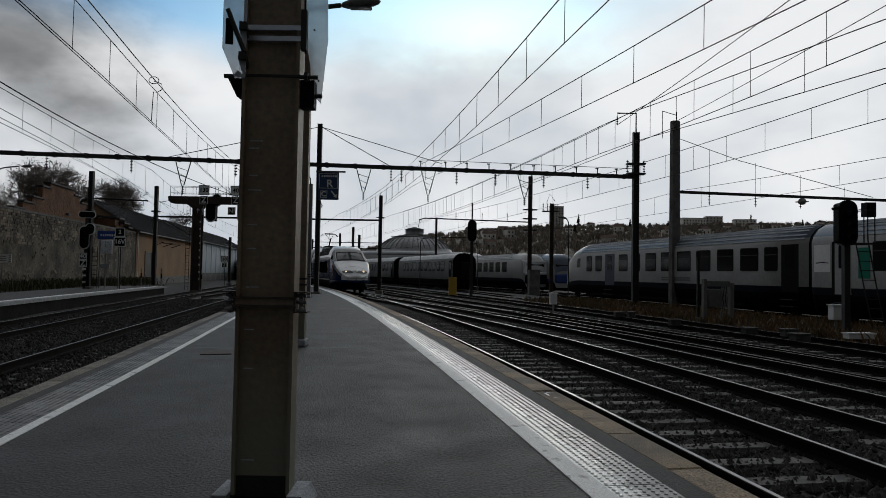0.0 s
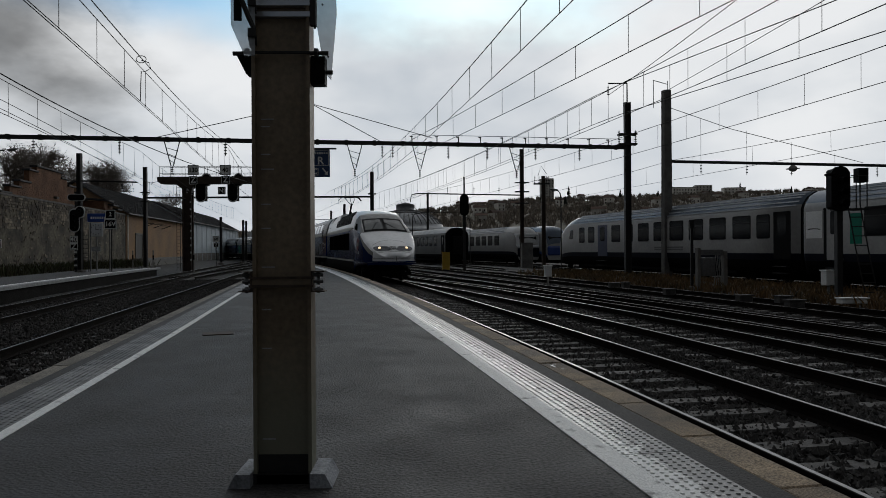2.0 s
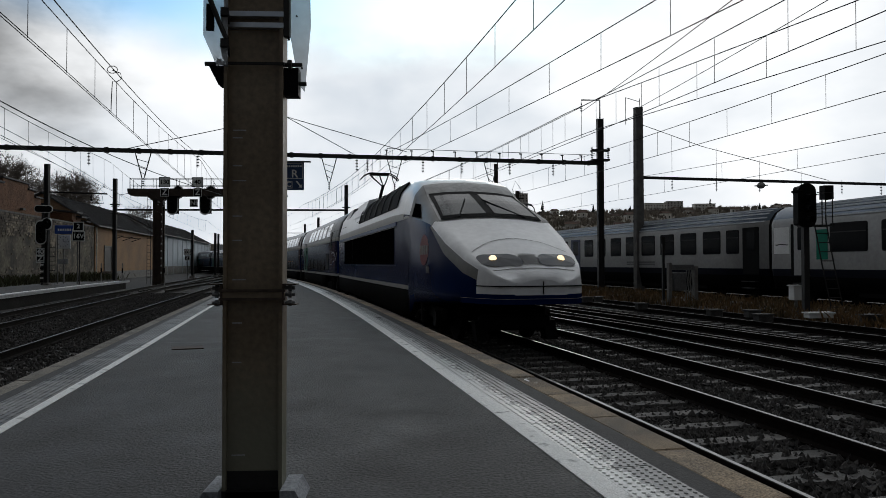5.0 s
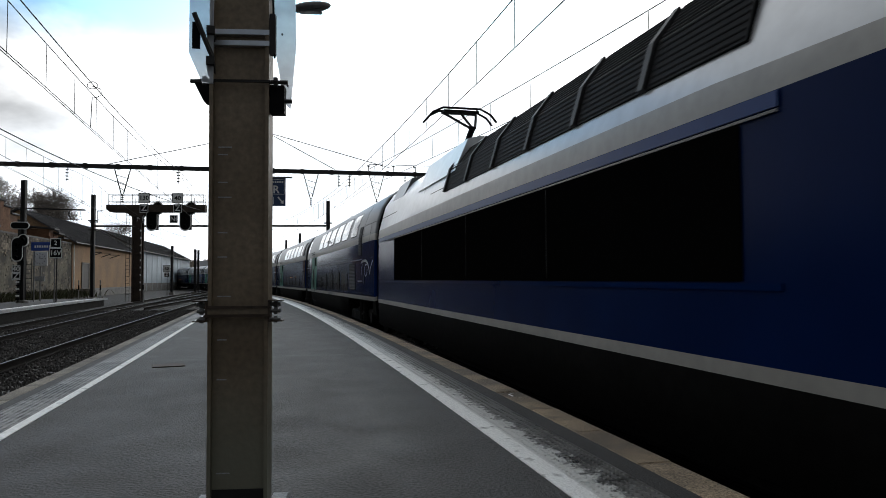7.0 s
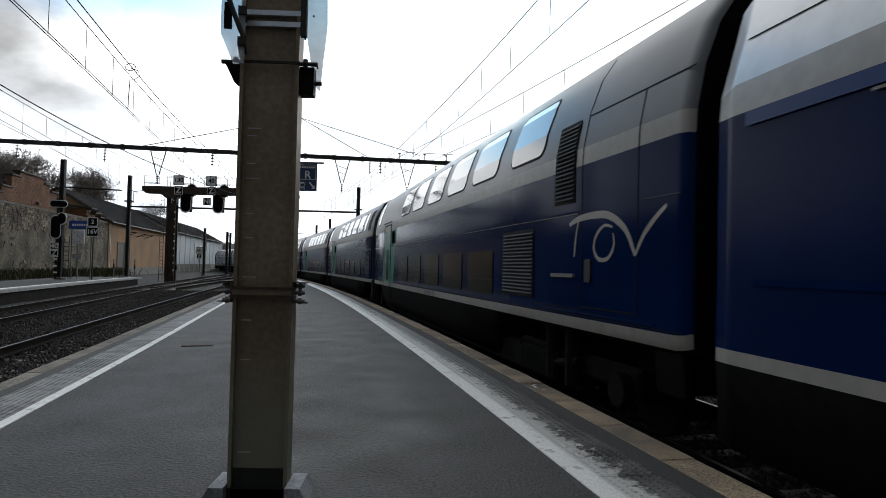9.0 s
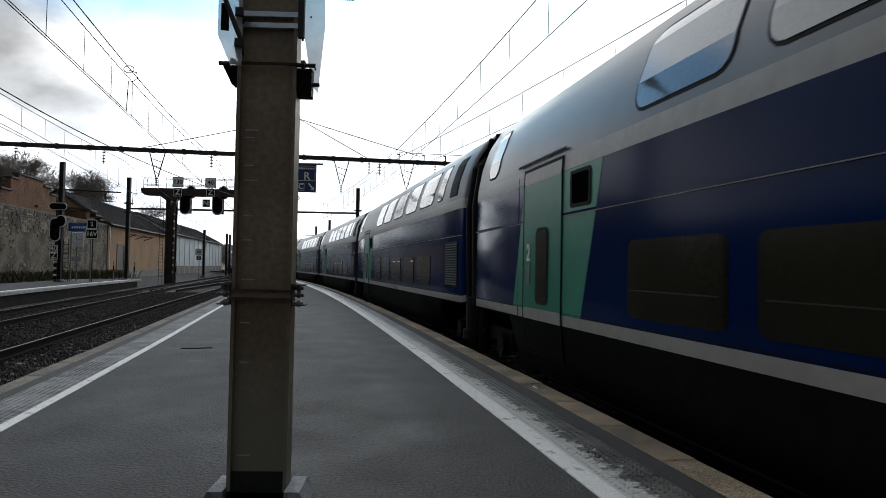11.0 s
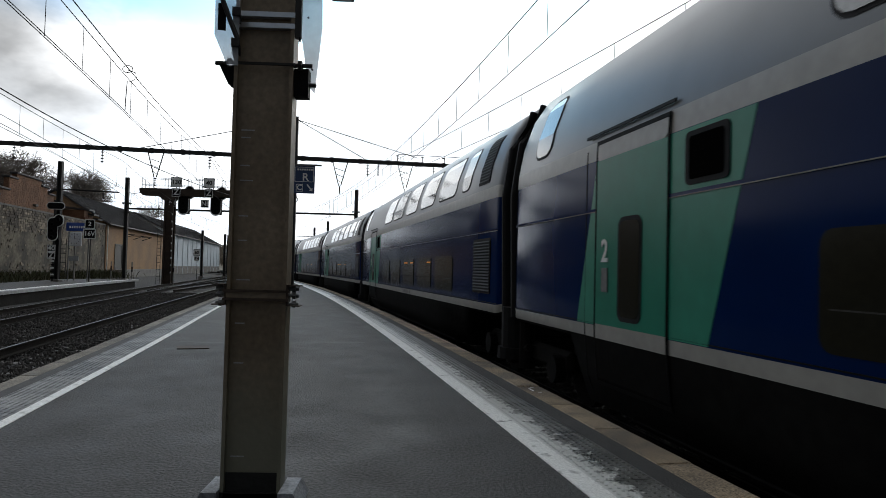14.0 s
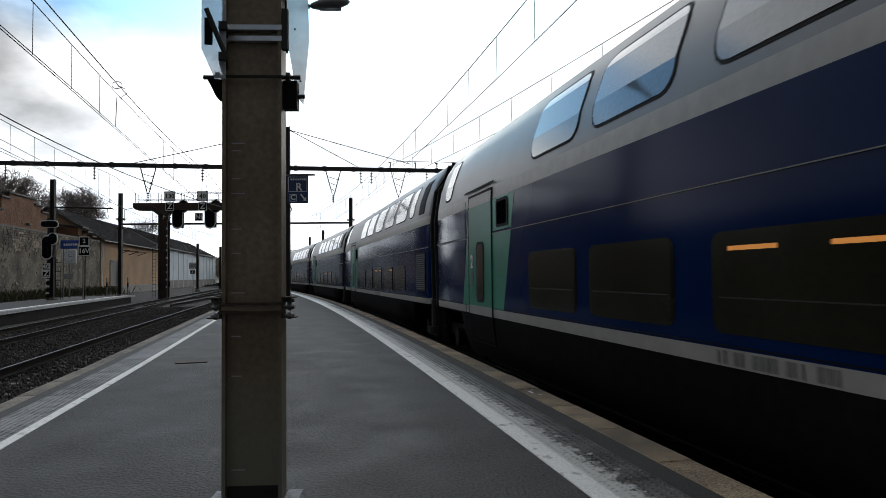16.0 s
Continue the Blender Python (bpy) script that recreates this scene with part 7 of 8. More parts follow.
BLOCK_GREY = mat("grimy_concrete", (0.085, 0.08, 0.075), 0.85, var=0.5, big=3, fine=35, bump=0.4, rnd=0.2)


def yard_box(name, x, y, w, d, h, material, label, z=-0.45, leg=0.0):
    b = thing(name, pose(x, y, z, 0, 0, 6), label, "equipment box")
    bm = bmesh.new()
    box(bm, -w / 2, w / 2, -d / 2, d / 2, leg, leg + h, bevel=min(w, d) * 0.06)
    part("case", bm, material, b)
    bm = bmesh.new()
    box(bm, -w / 2 - 0.03, w / 2 + 0.03, -d / 2 - 0.03, d / 2 + 0.03, leg + h, leg + h + 0.035)
    part("lid", bm, material, b)
    if leg:
        bm = bmesh.new()
        tube(bm, [(0, 0, -0.1), (0, 0, leg + 0.02)], 0.05, 6)
        part("leg", bm, CONCRETE, b)
    return b


yard_box("switch_box", 13.05, 23.0, 0.36, 0.3, 0.48, WHITE_PAINT, "white equipment box on a short post", leg=0.42)
yard_box("switch_box", 4.95, 31.0, 0.30, 0.26, 0.48, WHITE_PAINT, "white equipment box on a short post", leg=0.45)
yard_box("cable_trough_block", 11.9, 19.8, 0.80, 0.3, 0.14, WHITE_PAINT, "pale concrete cable block lying in the gravel", z=-0.38)
for x_, y_, w_ in ((9.3, 21.0, 0.5), (10.3, 20.6, 0.5), (9.8, 19.0, 0.55), (8.2, 24.5, 0.45), (12.6, 18.6, 0.6), (7.4, 29.0, 0.5), (8.0, 29.4, 0.35)):
    yard_box("concrete_block", x_, y_, w_ * 0.8, 0.32, 0.20, BLOCK_GREY, "small worn concrete block between the tracks", z=-0.42)
yard_box("yellow_cabinet", 0.8, 56.6, 0.62, 0.4, 1.45, YELLOW, "yellow equipment cabinet in the yard")
yard_box("relay_cabinet", 7.9, 60.0, 0.95, 0.6, 2.2, CONCRETE_WORN, "tall grey relay cabinet")
cabt = thing("point_cabinet", pose(11.2, 28.2, -0.45, 0, 0, 8), "open grey cabinet with wiring between two posts", "equipment box")
bm = bmesh.new()
box(bm, -0.65, -0.52, -0.1, 0.1, 0, 1.7)
part("post", bm, CONCRETE_WORN, cabt)
bm = bmesh.new()
box(bm, 0.50, 0.66, -0.1, 0.1, 0, 1.55)
part("post", bm, CONCRETE_WORN, cabt)
bm = bmesh.new()
box(bm, -0.52, 0.50, -0.06, 0.06, 1.40, 1.62)
part("crossbar", bm, STEEL_GALV, cabt)
bm = bmesh.new()
box(bm, -0.46, 0.10, -0.16, 0.10, 0.55, 1.30, bevel=0.02)
part("case", bm, STEEL_GALV, cabt)
bm = bmesh.new()
for k in range(4):
    tube(bm, [(0.15 + 0.08 * k, -0.05, 1.4), (0.18 + 0.07 * k, -0.1, 0.9), (0.1 + 0.1 * k, 0, 0.1)], 0.018, 5)
part("cables", bm, CONCRETE, cabt)
hm = h_mast("short_post", 10.55, 28.6, -0.45, 2.3, 0.10, "thin dark post with a tiny plain plate")
# tiny plain plate added at the head of the post
bm = bmesh.new()
box(bm, -0.09, 0.09, -0.02, 0.02, 2.05, 2.35)
part("board", bm, STEEL_DARK, hm)
street_lamp(pose(9.6, 53.0, -0.45), -0.55, 6.2)
street_lamp(pose(-2.5, 75.0, -0.45), 0.6, 5.6)
street_lamp(pose(4.0, 80.0, -0.45), -0.6, 5.4)

# dry grass strip in front of the parked railcars
bm = bmesh.new()
gr = []
for i in range(61):
    s = 2 + 50 * i / 60
    row = []
    for j, o in enumerate((13.1, 13.8, 15.0, 16.4, 17.8, 18.9)):
        p = at(s, o)
        z = -0.62 + (0, 0.10, 0.22, 0.26, 0.18, 0.0)[j] + (0.16 * noise.noise(Vector((p.x * 0.5, p.y * 0.5, 3))) if 0 < j < 5 else 0)
        row.append(bm.verts.new((p.x, p.y, z)))
    gr.append(row)
for a, b in zip(gr, gr[1:]):
    for k in range(5):
        bm.faces.new((a[k], a[k + 1], b[k + 1], b[k]))
tagged(obj("verge", bm, DIRT, smooth=True), "low earth verge with dead grass beside the siding", "ground", kind="structure")


def verge_foot(r):
    p = at(r.uniform(4, 46), r.uniform(13.4, 18.6), 0)
    return Vector((p.x, p.y, -0.50 + 0.1 * noise.noise(Vector((p.x * 0.5, p.y * 0.5, 3)))))


weeds("verge_grass", 16000, verge_foot, 0.42, GRASS, "dead brown grass tufts on the verge", 8)

# ---- distance: hill, woods, houses, round shed ----
ELEV = [(-1.2, 0.02), (-0.3, 0.02), (-0.15, 0.022), (-0.05, 0.045), (0.05, 0.064), (0.2, 0.070), (0.4, 0.076), (0.64, 0.082), (1.2, 0.08)]


def elev(a):
    for (a0, e0), (a1, e1) in zip(ELEV, ELEV[1:]):
        if a0 <= a <= a1:
            return e0 + (e1 - e0) * (a - a0) / (a1 - a0)
    return 0.02


def hill_z(a, d):
    k = min(1.0, max(0.0, (d - 190) / 560))
    return -0.8 + (elev(a) * 750 + 1.2) * (k ** 1.15) + 4.0 * noise.noise(Vector((a * 9, d * 0.012, 1))) * min(1, k * 4)


bm = bmesh.new()
g = []
for i in range(25):
    d = 180 + 900 * (i / 24) ** 1.3
    g.append([bm.verts.new((a * d, d, hill_z(a, min(d, 780)) - (max(0, d - 780) * 0.12))) for a in [-1.0 + 2.2 * j / 110 for j in range(111)]])
for a, b in zip(g, g[1:]):
    for k in range(110):
        bm.faces.new((a[k], a[k + 1], b[k + 1], b[k]))
tagged(obj("hillside", bm, HILL, smooth=True), "wooded winter hillside behind the yard", "hill", kind="structure")

rng = random.Random(31)
vs, fs = [], []
for _ in range(4200):
    a, d = rng.uniform(-0.35, 0.75), 210 + 570 * rng.random() ** 0.8
    if rng.random() < 0.25:
        d = rng.uniform(700, 780)
    x, y, z = a * d, d, hill_z(a, d)
    h = rng.uniform(3.0, 7.5)
    for _k in range(15):
        ang, w = rng.uniform(0, math.tau), rng.uniform(0.18, 0.75)
        lean, b0 = rng.uniform(0.3, 2.6), rng.uniform(0.0, 0.35) * h
        dx, dy = math.cos(ang), math.sin(ang)
        n = len(vs)
        vs += [(x - dy * 0.25 * w, y + dx * 0.25 * w, z + b0), (x + dx * lean + dy * w * 0.6, y + dy * lean - dx * w * 0.6, z + h * rng.uniform(0.45, 0.8)), (x + dx * lean * 0.8, y + dy * lean * 0.8, z + h * rng.uniform(0.8, 1.05)), (x + dx * lean - dy * w * 0.6, y + dy * lean + dx * w * 0.6, z + h * rng.uniform(0.4, 0.75))]
        fs.append((n, n + 1, n + 2, n + 3))
me = bpy.data.meshes.new("hill_woods")
me.from_pydata(vs, [], fs)
me.materials.append(WOODS)
tagged(new("hill_woods", me), "leafless woods covering the hill", "woods", kind="stuff")


def conifer(a, d, h):
    t = thing("conifer", pose(a * d, d, hill_z(a, d) - 0.5), "dark conifer standing above the hillside", "tree", "conifers on the hill")
    bm = bmesh.new()
    tube(bm, [(0, 0, 0), (0, 0, h * 0.9)], 0.35, 5, r1=0.05)
    part("trunk", bm, BARK, t)
    bm = bmesh.new()
    r = random.Random(int(a * 1000))
    for k in range(150):
        f = r.uniform(0.12, 1.0)
        w = (1 - f) * h * 0.24 + 0.3
        ang = r.uniform(0, math.tau)
        c = Vector((math.cos(ang) * w, math.sin(ang) * w, h * f - w * 0.35))
        q = Vector((0, 0, h * f + 0.5))
        side = Vector((-math.sin(ang), math.cos(ang), 0)) * (0.4 + w * 0.25)
        bm.faces.new([bm.verts.new(p) for p in (q, c + side, c - side * 0.6 + Vector((0, 0, -0.4)))])
    part("needles", bm, CONIFER, t)


for a, d, h in ((0.195, 740, 17), (0.27, 735, 12), (0.325, 730, 11), (0.445, 745, 15), (0.19, 600, 13), (0.52, 740, 10), (0.40, 700, 9), (0.155, 720, 10)):
    conifer(a, d, h)


def house(a, d, w, dep, h, turn, blocky=False):
    z = hill_z(a, d)
    hs = thing("apartment_block" if blocky else "house", pose(a * d, d, z - 1.5, 0, 0, turn), "pale flat-roofed apartment block on the hill" if blocky else "small pale house with a tiled roof on the hill", "building", "houses on the hill")
    bm = bmesh.new()
    box(bm, -w / 2, w / 2, -dep / 2, dep / 2, 0, h + 1.5)
    part("wall", bm, HOUSE_WALL, hs)
    bm = bmesh.new()
    if blocky:
        box(bm, -w / 2 - 0.2, w / 2 + 0.2, -dep / 2 - 0.2, dep / 2 + 0.2, h + 1.5, h + 2.0)
    else:
        prism(bm, [(-dep / 2 - 0.5, h + 1.4), (0, h + 1.5 + dep * 0.3), (dep / 2 + 0.5, h + 1.4)], "x", -w / 2 - 0.4, w / 2 + 0.4)
    part("roof", bm, HOUSE_ROOF if not blocky else CONCRETE_WORN, hs)
    nf = max(1, int(h / 2.9))
    nw = max(2, int(w / 3.2))
    for f in range(nf):
        for k in range(nw):
            bm = bmesh.new()
            xx = -w / 2 + w * (k + 0.5) / nw
            box(bm, xx - 0.55, xx + 0.55, -dep / 2 - 0.03, -dep / 2 + 0.02, 2.3 + 2.9 * f, 3.8 + 2.9 * f)
            part("window", bm, GLASS_DARK, hs)


rng = random.Random(77)
for k in range(52):
    a = rng.uniform(0.02, 0.70)
    d = rng.uniform(430, 745)
    house(a, d, rng.uniform(6, 10), rng.uniform(5, 7), rng.choice((4.5, 6.5)), rng.uniform(-35, 35))
house(0.163, 775, 13, 11, 27, 10, True)
house(0.435, 735, 22, 11, 9, -8, True)
house(0.36, 760, 26, 11, 10, 5, True)
house(0.39, 770, 18, 10, 12, -5, True)

rot = thing("round_engine_shed", pose(-9.5, 225.0, 0), "round engine shed with a dark ribbed dome and lantern", "building")
bm = bmesh.new()
prof = [(23.0, -0.8), (23.0, 7.0), (21.0, 8.0), (12.5, 8.2), (12.0, 9.2), (10.8, 10.6), (8.5, 12.2), (5.5, 13.3), (3.0, 13.8), (3.0, 15.6), (3.4, 15.7), (0.0, 16.6)]
ringv = [[bm.verts.new((r_ * math.cos(math.tau * k / 40), r_ * math.sin(math.tau * k / 40), z_)) for k in range(40)] for r_, z_ in prof]
for i, (a, b) in enumerate(zip(ringv, ringv[1:])):
    for k in range(40):
        bm.faces.new((a[k], a[(k + 1) % 40], b[(k + 1) % 40], b[k])).material_index = 0 if i == 0 else 1
ZINC = mat("weathered_zinc", (0.34, 0.35, 0.36), 0.42, 0.45, var=0.3, big=0.12, fine=1.5, bump=0.1)
part("shell", bm, [CONCRETE_WORN, ZINC], rot, smooth=True)
for k in range(40):
    a = math.tau * k / 40
    bm = bmesh.new()
    tube(bm, [(r_ * math.cos(a), r_ * math.sin(a), z_ + 0.1) for r_, z_ in prof[4:9]], 0.16, 4)
    part("rib", bm, STEEL_GALV, rot)
for k in range(40):
    a = math.tau * (k + 0.5) / 40
    bm = bmesh.new()
    box(bm, -0.9, 0.9, -0.1, 0.1, 1.5, 5.8, m=Matrix.Translation((23.0 * math.cos(a), 23.0 * math.sin(a), 0)) @ pose(0, 0, 0, 0, 0, math.degrees(a) + 90))
    part("window", bm, GLASS_DARK, rot)
hall = thing("depot_hall", pose(-30.0, 190.0, 0, 0, 0, 4), "long low depot hall with a pale roof edge", "building")
bm = bmesh.new()
box(bm, -22, 46, 0, 14, -0.8, 4.6)
part("wall", bm, CONCRETE_WORN, hall)
bm = bmesh.new()
prism(bm, [(-0.6, 4.6), (7, 6.6), (14.6, 4.6)], "x", -22.5, 46.5)
part("roof", bm, ROOF_TILE, hall)
for k in range(15):
    bm = bmesh.new()
    box(bm, -20 + 4.4 * k, -17.4 + 4.4 * k, -0.06, 0.03, 0.8, 3.6)
    part("window", bm, GLASS_DARK, hall)

# ---- overhead lines ----
def line_run(label, off, s0, s1, supports, zc=5.30, zm=6.75, sag=0.55, step=5.0, twin=False, messenger=True, r=0.011, first=None):
    """Contact wire with messenger and droppers over a track."""
    ln = thing("overhead_line", Matrix(), label, "overhead line", "overhead lines")
    n = int((s1 - s0) / 2)
    fo = off if callable(off) else (lambda s: off)
    zw = zc if callable(zc) else (lambda s: zc)

    def zigzag(s):
        for k, (a, b) in enumerate(zip(supports, supports[1:])):
            if a <= s <= b:
                f = (s - a) / (b - a)
                return (0.04 if k % 2 else -0.04) * (1 - 2 * f)
        return 0.0

    def zmess(s):
        for a, b in zip(supports, supports[1:]):
            if a <= s <= b:
                f = (s - a) / (b - a)
                return zm - 4 * sag * f * (1 - f)
        return zm
    for dx in ((-0.03, 0.03) if twin else (0.0,)):
        bm = bmesh.new()
        tube(bm, [at(s0 + (s1 - s0) * k / n, fo(s0 + (s1 - s0) * k / n) + zigzag(s0 + (s1 - s0) * k / n) + dx, zw(s0 + (s1 - s0) * k / n)) for k in range(n + 1)], r, 4)
        part("contact_wire", bm, WIRE, ln)
    if messenger:
        bm = bmesh.new()
        tube(bm, [at(s0 + (s1 - s0) * k / n, fo(s0 + (s1 - s0) * k / n) + 0.4 * zigzag(s0 + (s1 - s0) * k / n), zmess(s0 + (s1 - s0) * k / n)) for k in range(n + 1)], r * 1.15, 4)
        part("messenger_wire", bm, WIRE, ln)
        s = s0 + step * 0.4 if first is None else first
        while s < min(s1, 95):
            bm = bmesh.new()
            tube(bm, [at(s, fo(s) + zigzag(s), zc), at(s, fo(s) + 0.4 * zigzag(s), zmess(s))], 0.007, 4)
            part("dropper", bm, WIRE, ln)
            s += step
    return ln


SUP = [-26, 41.5, 96, 150]
SAG = [-8, 41.5, 96, 150]
line_run("contact wire with droppers over the platform track", lambda s: 2.42 + 0.008 * max(0.0, min(s, 40)), -26, 150, [-22, 66, 150], step=2.3, r=0.013, zm=6.75, sag=0.58, first=-20.6)
line_run("contact wire with droppers over the second track", lambda s: max(2.9, 6.23 - 0.108 * s), -26, 62, [-20, 66, 150], step=2.25, zm=6.75, sag=0.70, first=-22.4)
line_run("contact wire with droppers over the third track", lambda s: 7.73, -26, 150, [-20, 66, 150], step=2.3, zm=6.85, sag=0.55, first=-22.8)
line_run("contact wire with droppers crossing the yard", lambda s: max(7.7, 11.1 - 0.165 * s), -26, 60, [-20, 66, 150], zc=5.4, zm=6.85, sag=0.52, step=2.1, first=-22.0)
line_run("contact wire with droppers over the fourth track", 12.5, -26, 150, [-20, 66, 150], zc=5.4, zm=6.85, sag=0.56, step=2.05, first=-23.0)
l1 = line_run("twin contact wires with droppers over the western track", lambda s: -6.2 + 0.0012 * max(0.0, s - 18) ** 2, -26, 96, SAG, twin=True, step=2.35, zm=7.12, sag=0.87, first=-23.6)
line_run("contact wires with droppers over the outer western track", lambda s: -10.45 + 0.0012 * max(0.0, s - 28) ** 2, -26, 150, SAG, step=2.45, zm=6.85, sag=0.60, first=-25.8)
line_run("contact wire with droppers over the siding", OFF_R, -26, 110, [-26, 38, 96, 150], zc=5.4, zm=6.6)
line_run("feeder cable on the masts", lambda s: 16.73 + 0.17 * (s - 38.74), -26, 38.74, [-26, 38, 96, 150], zc=10.55, messenger=False, r=0.022)
line_run("feeder cable on the masts", lambda s: 19.06 + 0.15 * (s - 36.64), -26, 36.64, [-26, 38, 96, 150], zc=10.3, messenger=False, r=0.018)
line_run("thick feeder cable over the western tracks", lambda s: -11.25 + 0.0046 * max(0.0, s - 22) ** 2, -26, 60, SUP, zc=6.9, messenger=False, r=0.024)
line_run("plain wire over the western tracks", -13.4, -26, 110, SUP, zc=6.9, messenger=False, r=0.016)
line_run("plain wire over the western tracks", -12.0, -26, 110, SUP, zc=6.5, messenger=False, r=0.014)
line_run("second messenger wire over the western track", lambda s: -6.18 + 0.0012 * max(0.0, s - 18) ** 2, -26, 90, SAG, zc=lambda s: 6.50 + 0.0013 * (s - 17) ** 2 if s < 41 else 7.25, messenger=False, r=0.016)
# clamp loop and jumper on the left line
bm = bmesh.new()
c0 = at(20.6, -6.2, 6.50)
tube(bm, [c0 + Vector((0.14 * math.cos(a), 0, 0.10 * math.sin(a) + 0.02)) for a in [math.tau * k / 10 for k in range(11)]], 0.012, 4)
tube(bm, [c0, c0 + Vector((0.25, -0.1, -0.1)), c0 + Vector((0.3, -0.1, -0.25)), c0 + Vector((0.1, 0, -0.32)), c0 + Vector((0, 0, -0.30)), c0 + Vector((-0.02, 0, -0.75)), c0 + Vector((-0.03, 0, -1.12))], 0.012, 4)
part("jumper_loop", bm, WIRE, l1)


# ---- many alike pieces ----
# ballast stones
def stones(name, count, o0, o1, s0, s1, seed, label):
    r = np.random.default_rng(seed)
    o, s = r.uniform(o0, o1, count), s0 + (s1 - s0) * r.random(count) ** 1.35
    a = TH0 + s / RAD
    c = np.stack([CX + (RAD + o) * np.cos(a), CY + (RAD + o) * np.sin(a), SEAT - 0.034 + r.uniform(-0.03, 0.038, count)], 1)
    base = np.array([(1, 0, 0), (-1, 0, 0), (0, 1, 0), (0, -1, 0), (0, 0, 1), (0, 0, -1)], float)
    faces = np.array([(0, 2, 4), (2, 1, 4), (1, 3, 4), (3, 0, 4), (2, 0, 5), (1, 2, 5), (3, 1, 5), (0, 3, 5)])
    size = r.uniform(0.018, 0.042, (count, 1, 1)) * r.uniform(0.6, 1.4, (count, 1, 3))
    ang = r.uniform(0, math.tau, count)
    v = (base[None] * r.uniform(0.7, 1.3, (count, 6, 1)) + r.normal(0, 0.22, (count, 6, 3))) * size
    x = v[:, :, 0] * np.cos(ang)[:, None] - v[:, :, 1] * np.sin(ang)[:, None]
    y = v[:, :, 0] * np.sin(ang)[:, None] + v[:, :, 1] * np.cos(ang)[:, None]
    v = np.stack([x, y, v[:, :, 2]], 2) + c[:, None]
    f = faces[None] + 6 * np.arange(count)[:, None, None]
    me = bpy.data.meshes.new(name)
    me.from_pydata(v.reshape(-1, 3).tolist(), [], f.reshape(-1, 3).tolist())
    me.materials.append(STONES)
    return tagged(new(name, me), label, "ballast", kind="stuff")


stones("ballast_stones", 120000, 1.0, 7.6, 2.5, 34, 1, "loose grey ballast stones between the rails")
stones("ballast_stones", 14000, 7.4, 13.0, 5, 36, 2, "loose grey ballast stones in the yard")
stones("ballast_stones", 52000, -11.6, -4.6, 5, 46, 3, "loose grey ballast stones beside the platform")

# sleepers: the nearest are pieces, the rest one mesh a track
bm = bmesh.new()
prism(bm, [(-0.14, SEAT - 0.16), (-0.11, SEAT - 0.005), (0.11, SEAT - 0.005), (0.14, SEAT - 0.16)], "x", -1.22, 1.22)
first_sleeper = None
NEAR = {"track_platform": (0.5, 46), "track_second": (0.5, 46), "track_left": (5, 40), "track_third": (6, 40), "track_left_far": (16, 46)}
for tname, s0, s1, fo in TRACKS:
    lo, hi = NEAR.get(tname, (0, -1))
    vs, fs = [], []
    s = max(s0, -4)
    while s < min(s1, 130):
        m = along(s, fo(s), -0.035 if "left" in tname else 0.014)
        if lo <= s <= hi:
            if first_sleeper is None:
                first_sleeper = part("sleeper", bm, SLEEPER, TRACK_OBS[tname])
                first_sleeper.matrix_local = m
            else:
                share("sleeper", first_sleeper, m, TRACK_OBS[tname])
        else:
            n = len(vs)
            vs += [tuple(m @ Vector(p)) for p in ((-1.22, -0.13, SEAT - 0.15), (1.22, -0.13, SEAT - 0.15), (1.22, 0.13, SEAT - 0.15), (-1.22, 0.13, SEAT - 0.15), (-1.22, -0.11, SEAT - 0.005), (1.22, -0.11, SEAT - 0.005), (1.22, 0.11, SEAT - 0.005), (-1.22, 0.11, SEAT - 0.005))]
            fs += [tuple(n + i for i in q) for q in ((0, 1, 5, 4), (1, 2, 6, 5), (2, 3, 7, 6), (3, 0, 4, 7), (4, 5, 6, 7))]
        s += 0.62
    if vs:
        me = bpy.data.meshes.new("sleepers")
        me.from_pydata(vs, [], fs)
        me.materials.append(SLEEPER)
        o = new("sleepers", me)
        o.parent = TRACK_OBS[tname]
        o["kind"] = "stuff"

# coping stones along both edges
bm = bmesh.new()
box(bm, -0.132, 0.132, -0.494, 0.494, -0.105, 0.006, bevel=0.012)
stone0 = part("coping_stone", bm, COPING, platform, "reddish granite coping stone")
stone0.matrix_local = along(-5.0, 0.860)
rng = random.Random(5)
for k in range(1, 73):
    share("coping_stone", stone0, along(-5.0 + k, 0.860 + rng.gauss(0, 0.003), rng.gauss(0, 0.0025), rng.gauss(0, 0.25)), platform)
bm = bmesh.new()
box(bm, -0.097, 0.097, -0.494, 0.494, -0.105, 0.006, bevel=0.012)
COPING_OLD = mat("weathered_coping", (0.27, 0.245, 0.205), 0.8, var=0.8, big=2.5, fine=70, bump=0.5, col2=(0.14, 0.125, 0.105), rnd=0.2)
stone1 = part("coping_stone", bm, COPING_OLD, platform, "weathered grey coping stone")
stone1.matrix_local = along(-2.0, left_off(-2.0) + 0.09)
for k in range(0, 64):
    s = -1.0 + k
    dl = left_off(s + 0.5) - left_off(s - 0.5)
    share("coping_stone", stone1, along(s, left_off(s) + 0.09 + rng.gauss(0, 0.003), rng.gauss(0, 0.0025), -math.degrees(math.atan(dl))), platform)

bm = bmesh.new()
for s_, o_, ds, do in ((7.20, 0.80, 0.14, 0.05), (7.38, 0.84, 0.02, 0.10), (7.08, 0.83, 0.02, 0.09)):
    bm.faces.new([bm.verts.new(at(a, o, 0.0105)) for a, o in ((s_, o_), (s_ + ds, o_), (s_ + ds, o_ + do * 0.3 + 0.012), (s_, o_ + do * 0.3 + 0.012))])
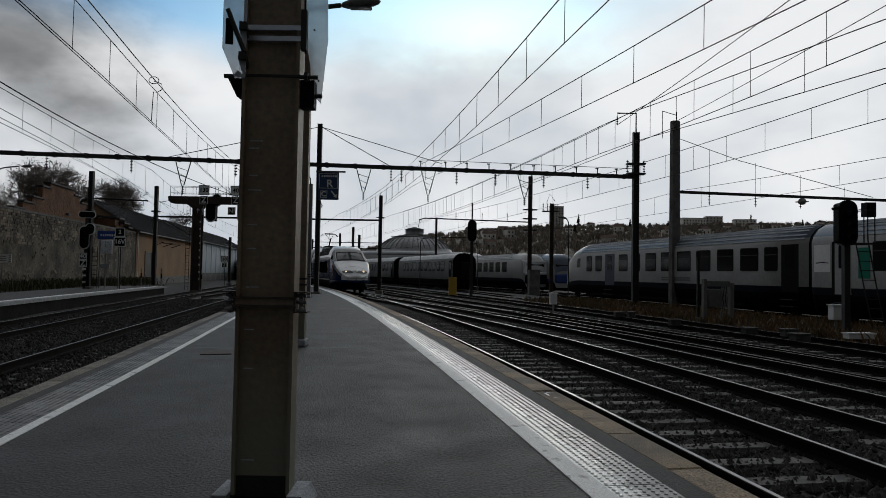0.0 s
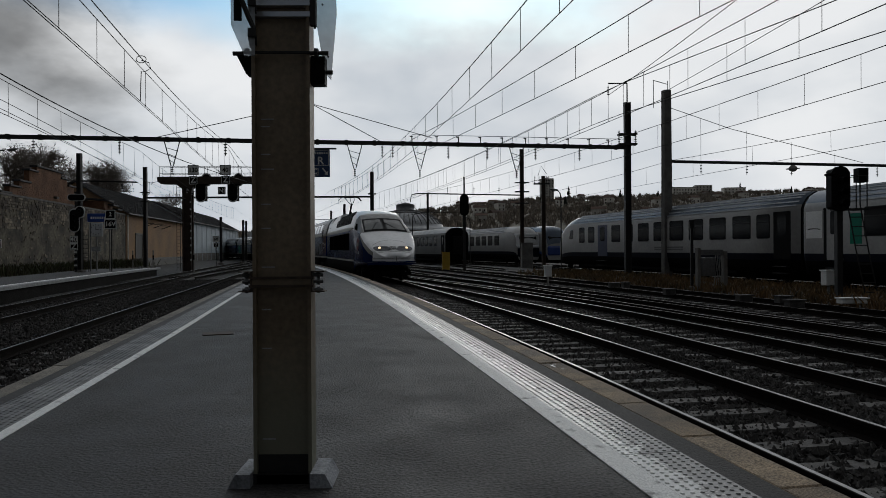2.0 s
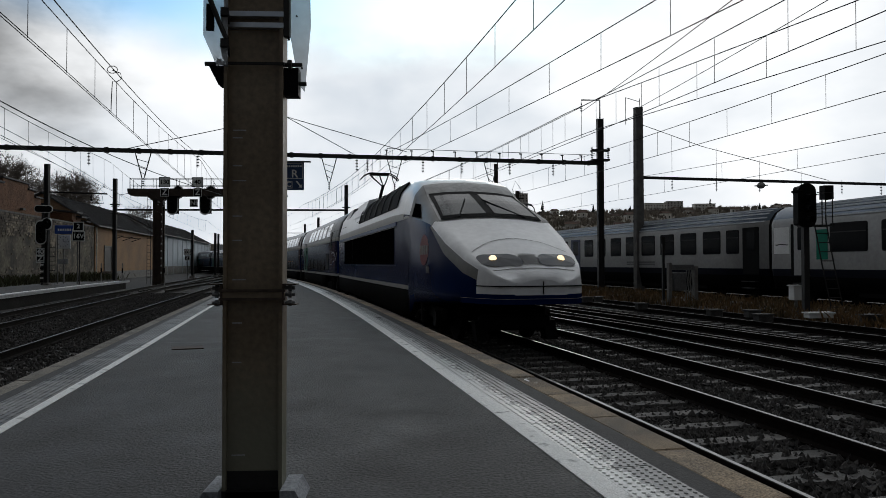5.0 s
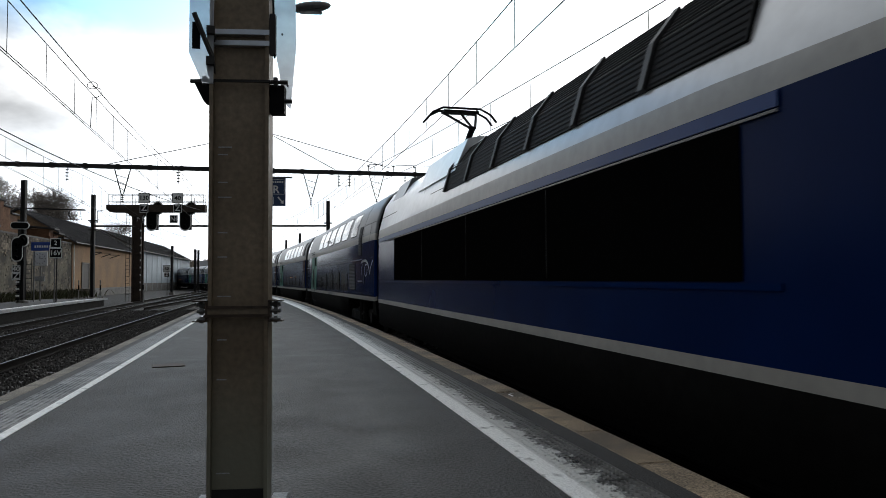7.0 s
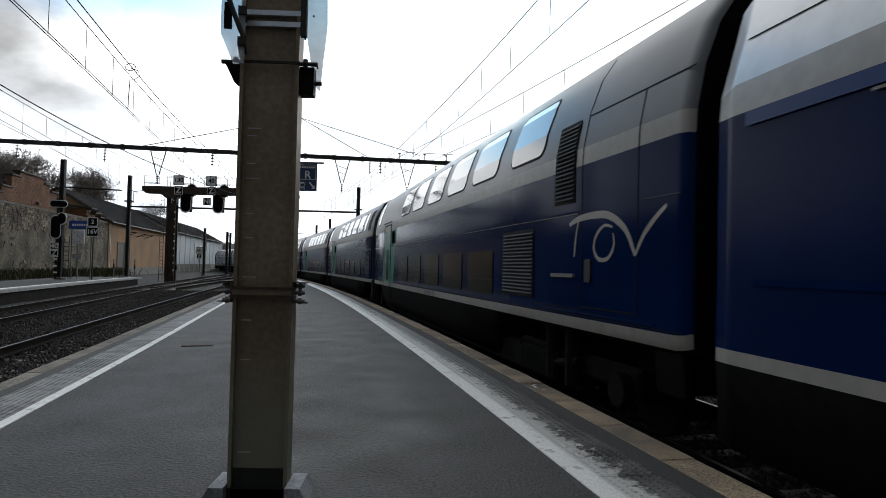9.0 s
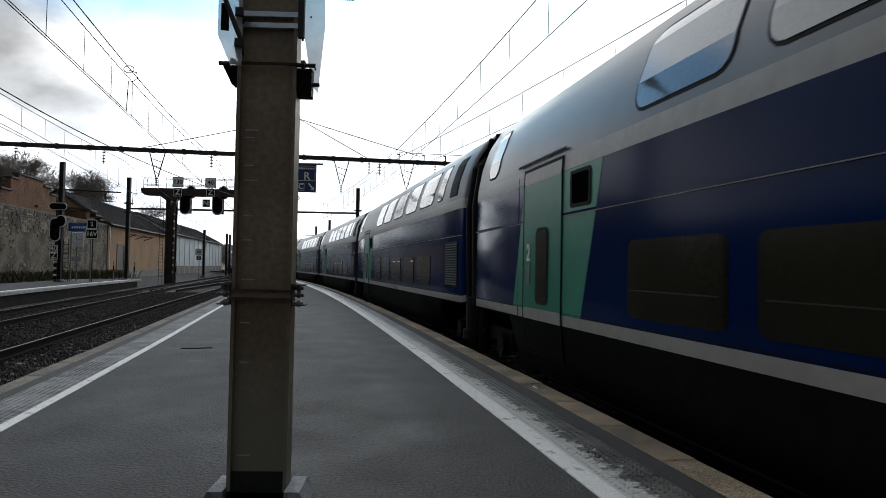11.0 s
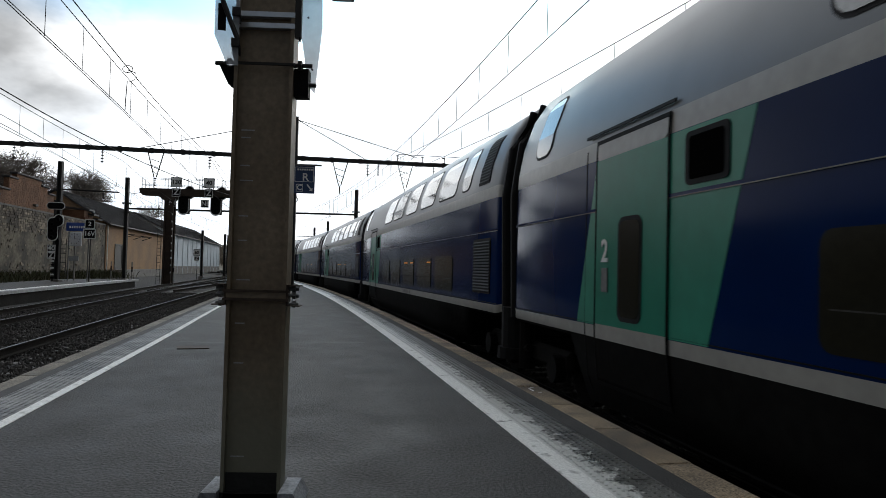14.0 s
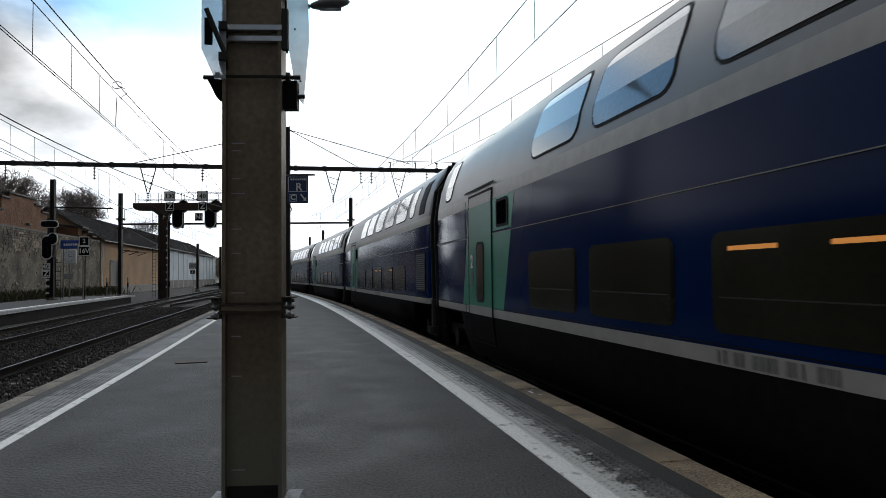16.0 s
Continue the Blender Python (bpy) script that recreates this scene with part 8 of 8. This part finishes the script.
part("chalk_mark", bm, WHITE_PAINT, platform, "faint white chalk marks on a coping stone")

# tactile plates with raised studs
def plate(width, length, studs):
    bm = bmesh.new()
    box(bm, -width / 2, width / 2, -length / 2, length / 2, 0.001, 0.006)
    if studs:
        nx, ny = int(width / 0.052), int(length / 0.052)
        for i in range(nx):
            for j in range(ny):
                x, y = -width / 2 + (i + 0.5) * width / nx, -length / 2 + (j + 0.5) * length / ny
                lo = [bm.verts.new((x + 0.0145 * math.cos(a), y + 0.0145 * math.sin(a), 0.006)) for a in [math.tau * q / 6 for q in range(6)]]
                hi = [bm.verts.new((x + 0.009 * math.cos(a), y + 0.009 * math.sin(a), 0.0115)) for a in [math.tau * q / 6 for q in range(6)]]
                bm.faces.new(hi)
                for q in range(6):
                    bm.faces.new((lo[q], lo[(q + 1) % 6], hi[(q + 1) % 6], hi[q]))
    return bm


studded = part("tactile_plate", plate(0.384, 1.19, True), TACTILE, platform, "grey studded tactile warning plate")
studded.matrix_local = along(1.2, 0.358)
plain = part("tactile_plate", plate(0.384, 1.19, False), TACTILE, platform, "grey tactile warning plate")
plain.matrix_local = along(31.2, 0.358)
for k in range(-8, 56):
    if k in (0, 25):
        continue
    share("tactile_plate", studded if 0 < k < 25 else plain, along(1.2 + 1.2 * k, 0.358), platform)
studded2 = part("tactile_plate", plate(0.368, 1.19, True), TACTILE_OLD, platform, "grey studded tactile warning plate")
for k in range(0, 52):
    s = 3.0 + 1.2 * k
    dl = math.degrees(math.atan((left_off(s + 0.5) - left_off(s - 0.5))))
    m = along(s, left_off(s) + 0.504, 0, -dl)
    if k == 0:
        studded2.matrix_local = m
    else:
        share("tactile_plate", studded2, m, platform)


# ---- what moves ----
TRAIN_S = (
    # seconds, place of the gap behind the power car
    (0.0, 75.4), (0.5, 70.4), (1.0, 65.4), (1.5, 60.4), (2.0, 55.7), (2.5, 51.6), (3.0, 47.85), (3.5, 44.2), (4.0, 40.8), (4.5, 37.4), (5.0, 34.0), (7.5, 15.5), (8.0, 12.08), (8.5, 8.48), (9.0, 4.82), (12.0, -15.8), (13.5, -26.5), (14.0, -30.0), (14.5, -33.3), (15.0, -36.7), (16.0, -43.9))


def gap_at(t):
    for (a, fa), (b, fb) in zip(TRAIN_S, TRAIN_S[1:]):
        if t <= b:
            return fa + (fb - fa) * (t - a) / (b - a)
    return TRAIN_S[-1][1]


def motions():
    for car, middle in TRAIN:
        walk(car, [(k * 0.5, along(gap_at(k * 0.5) + middle, 2.66, RAIL)) for k in range(33)])


motions()
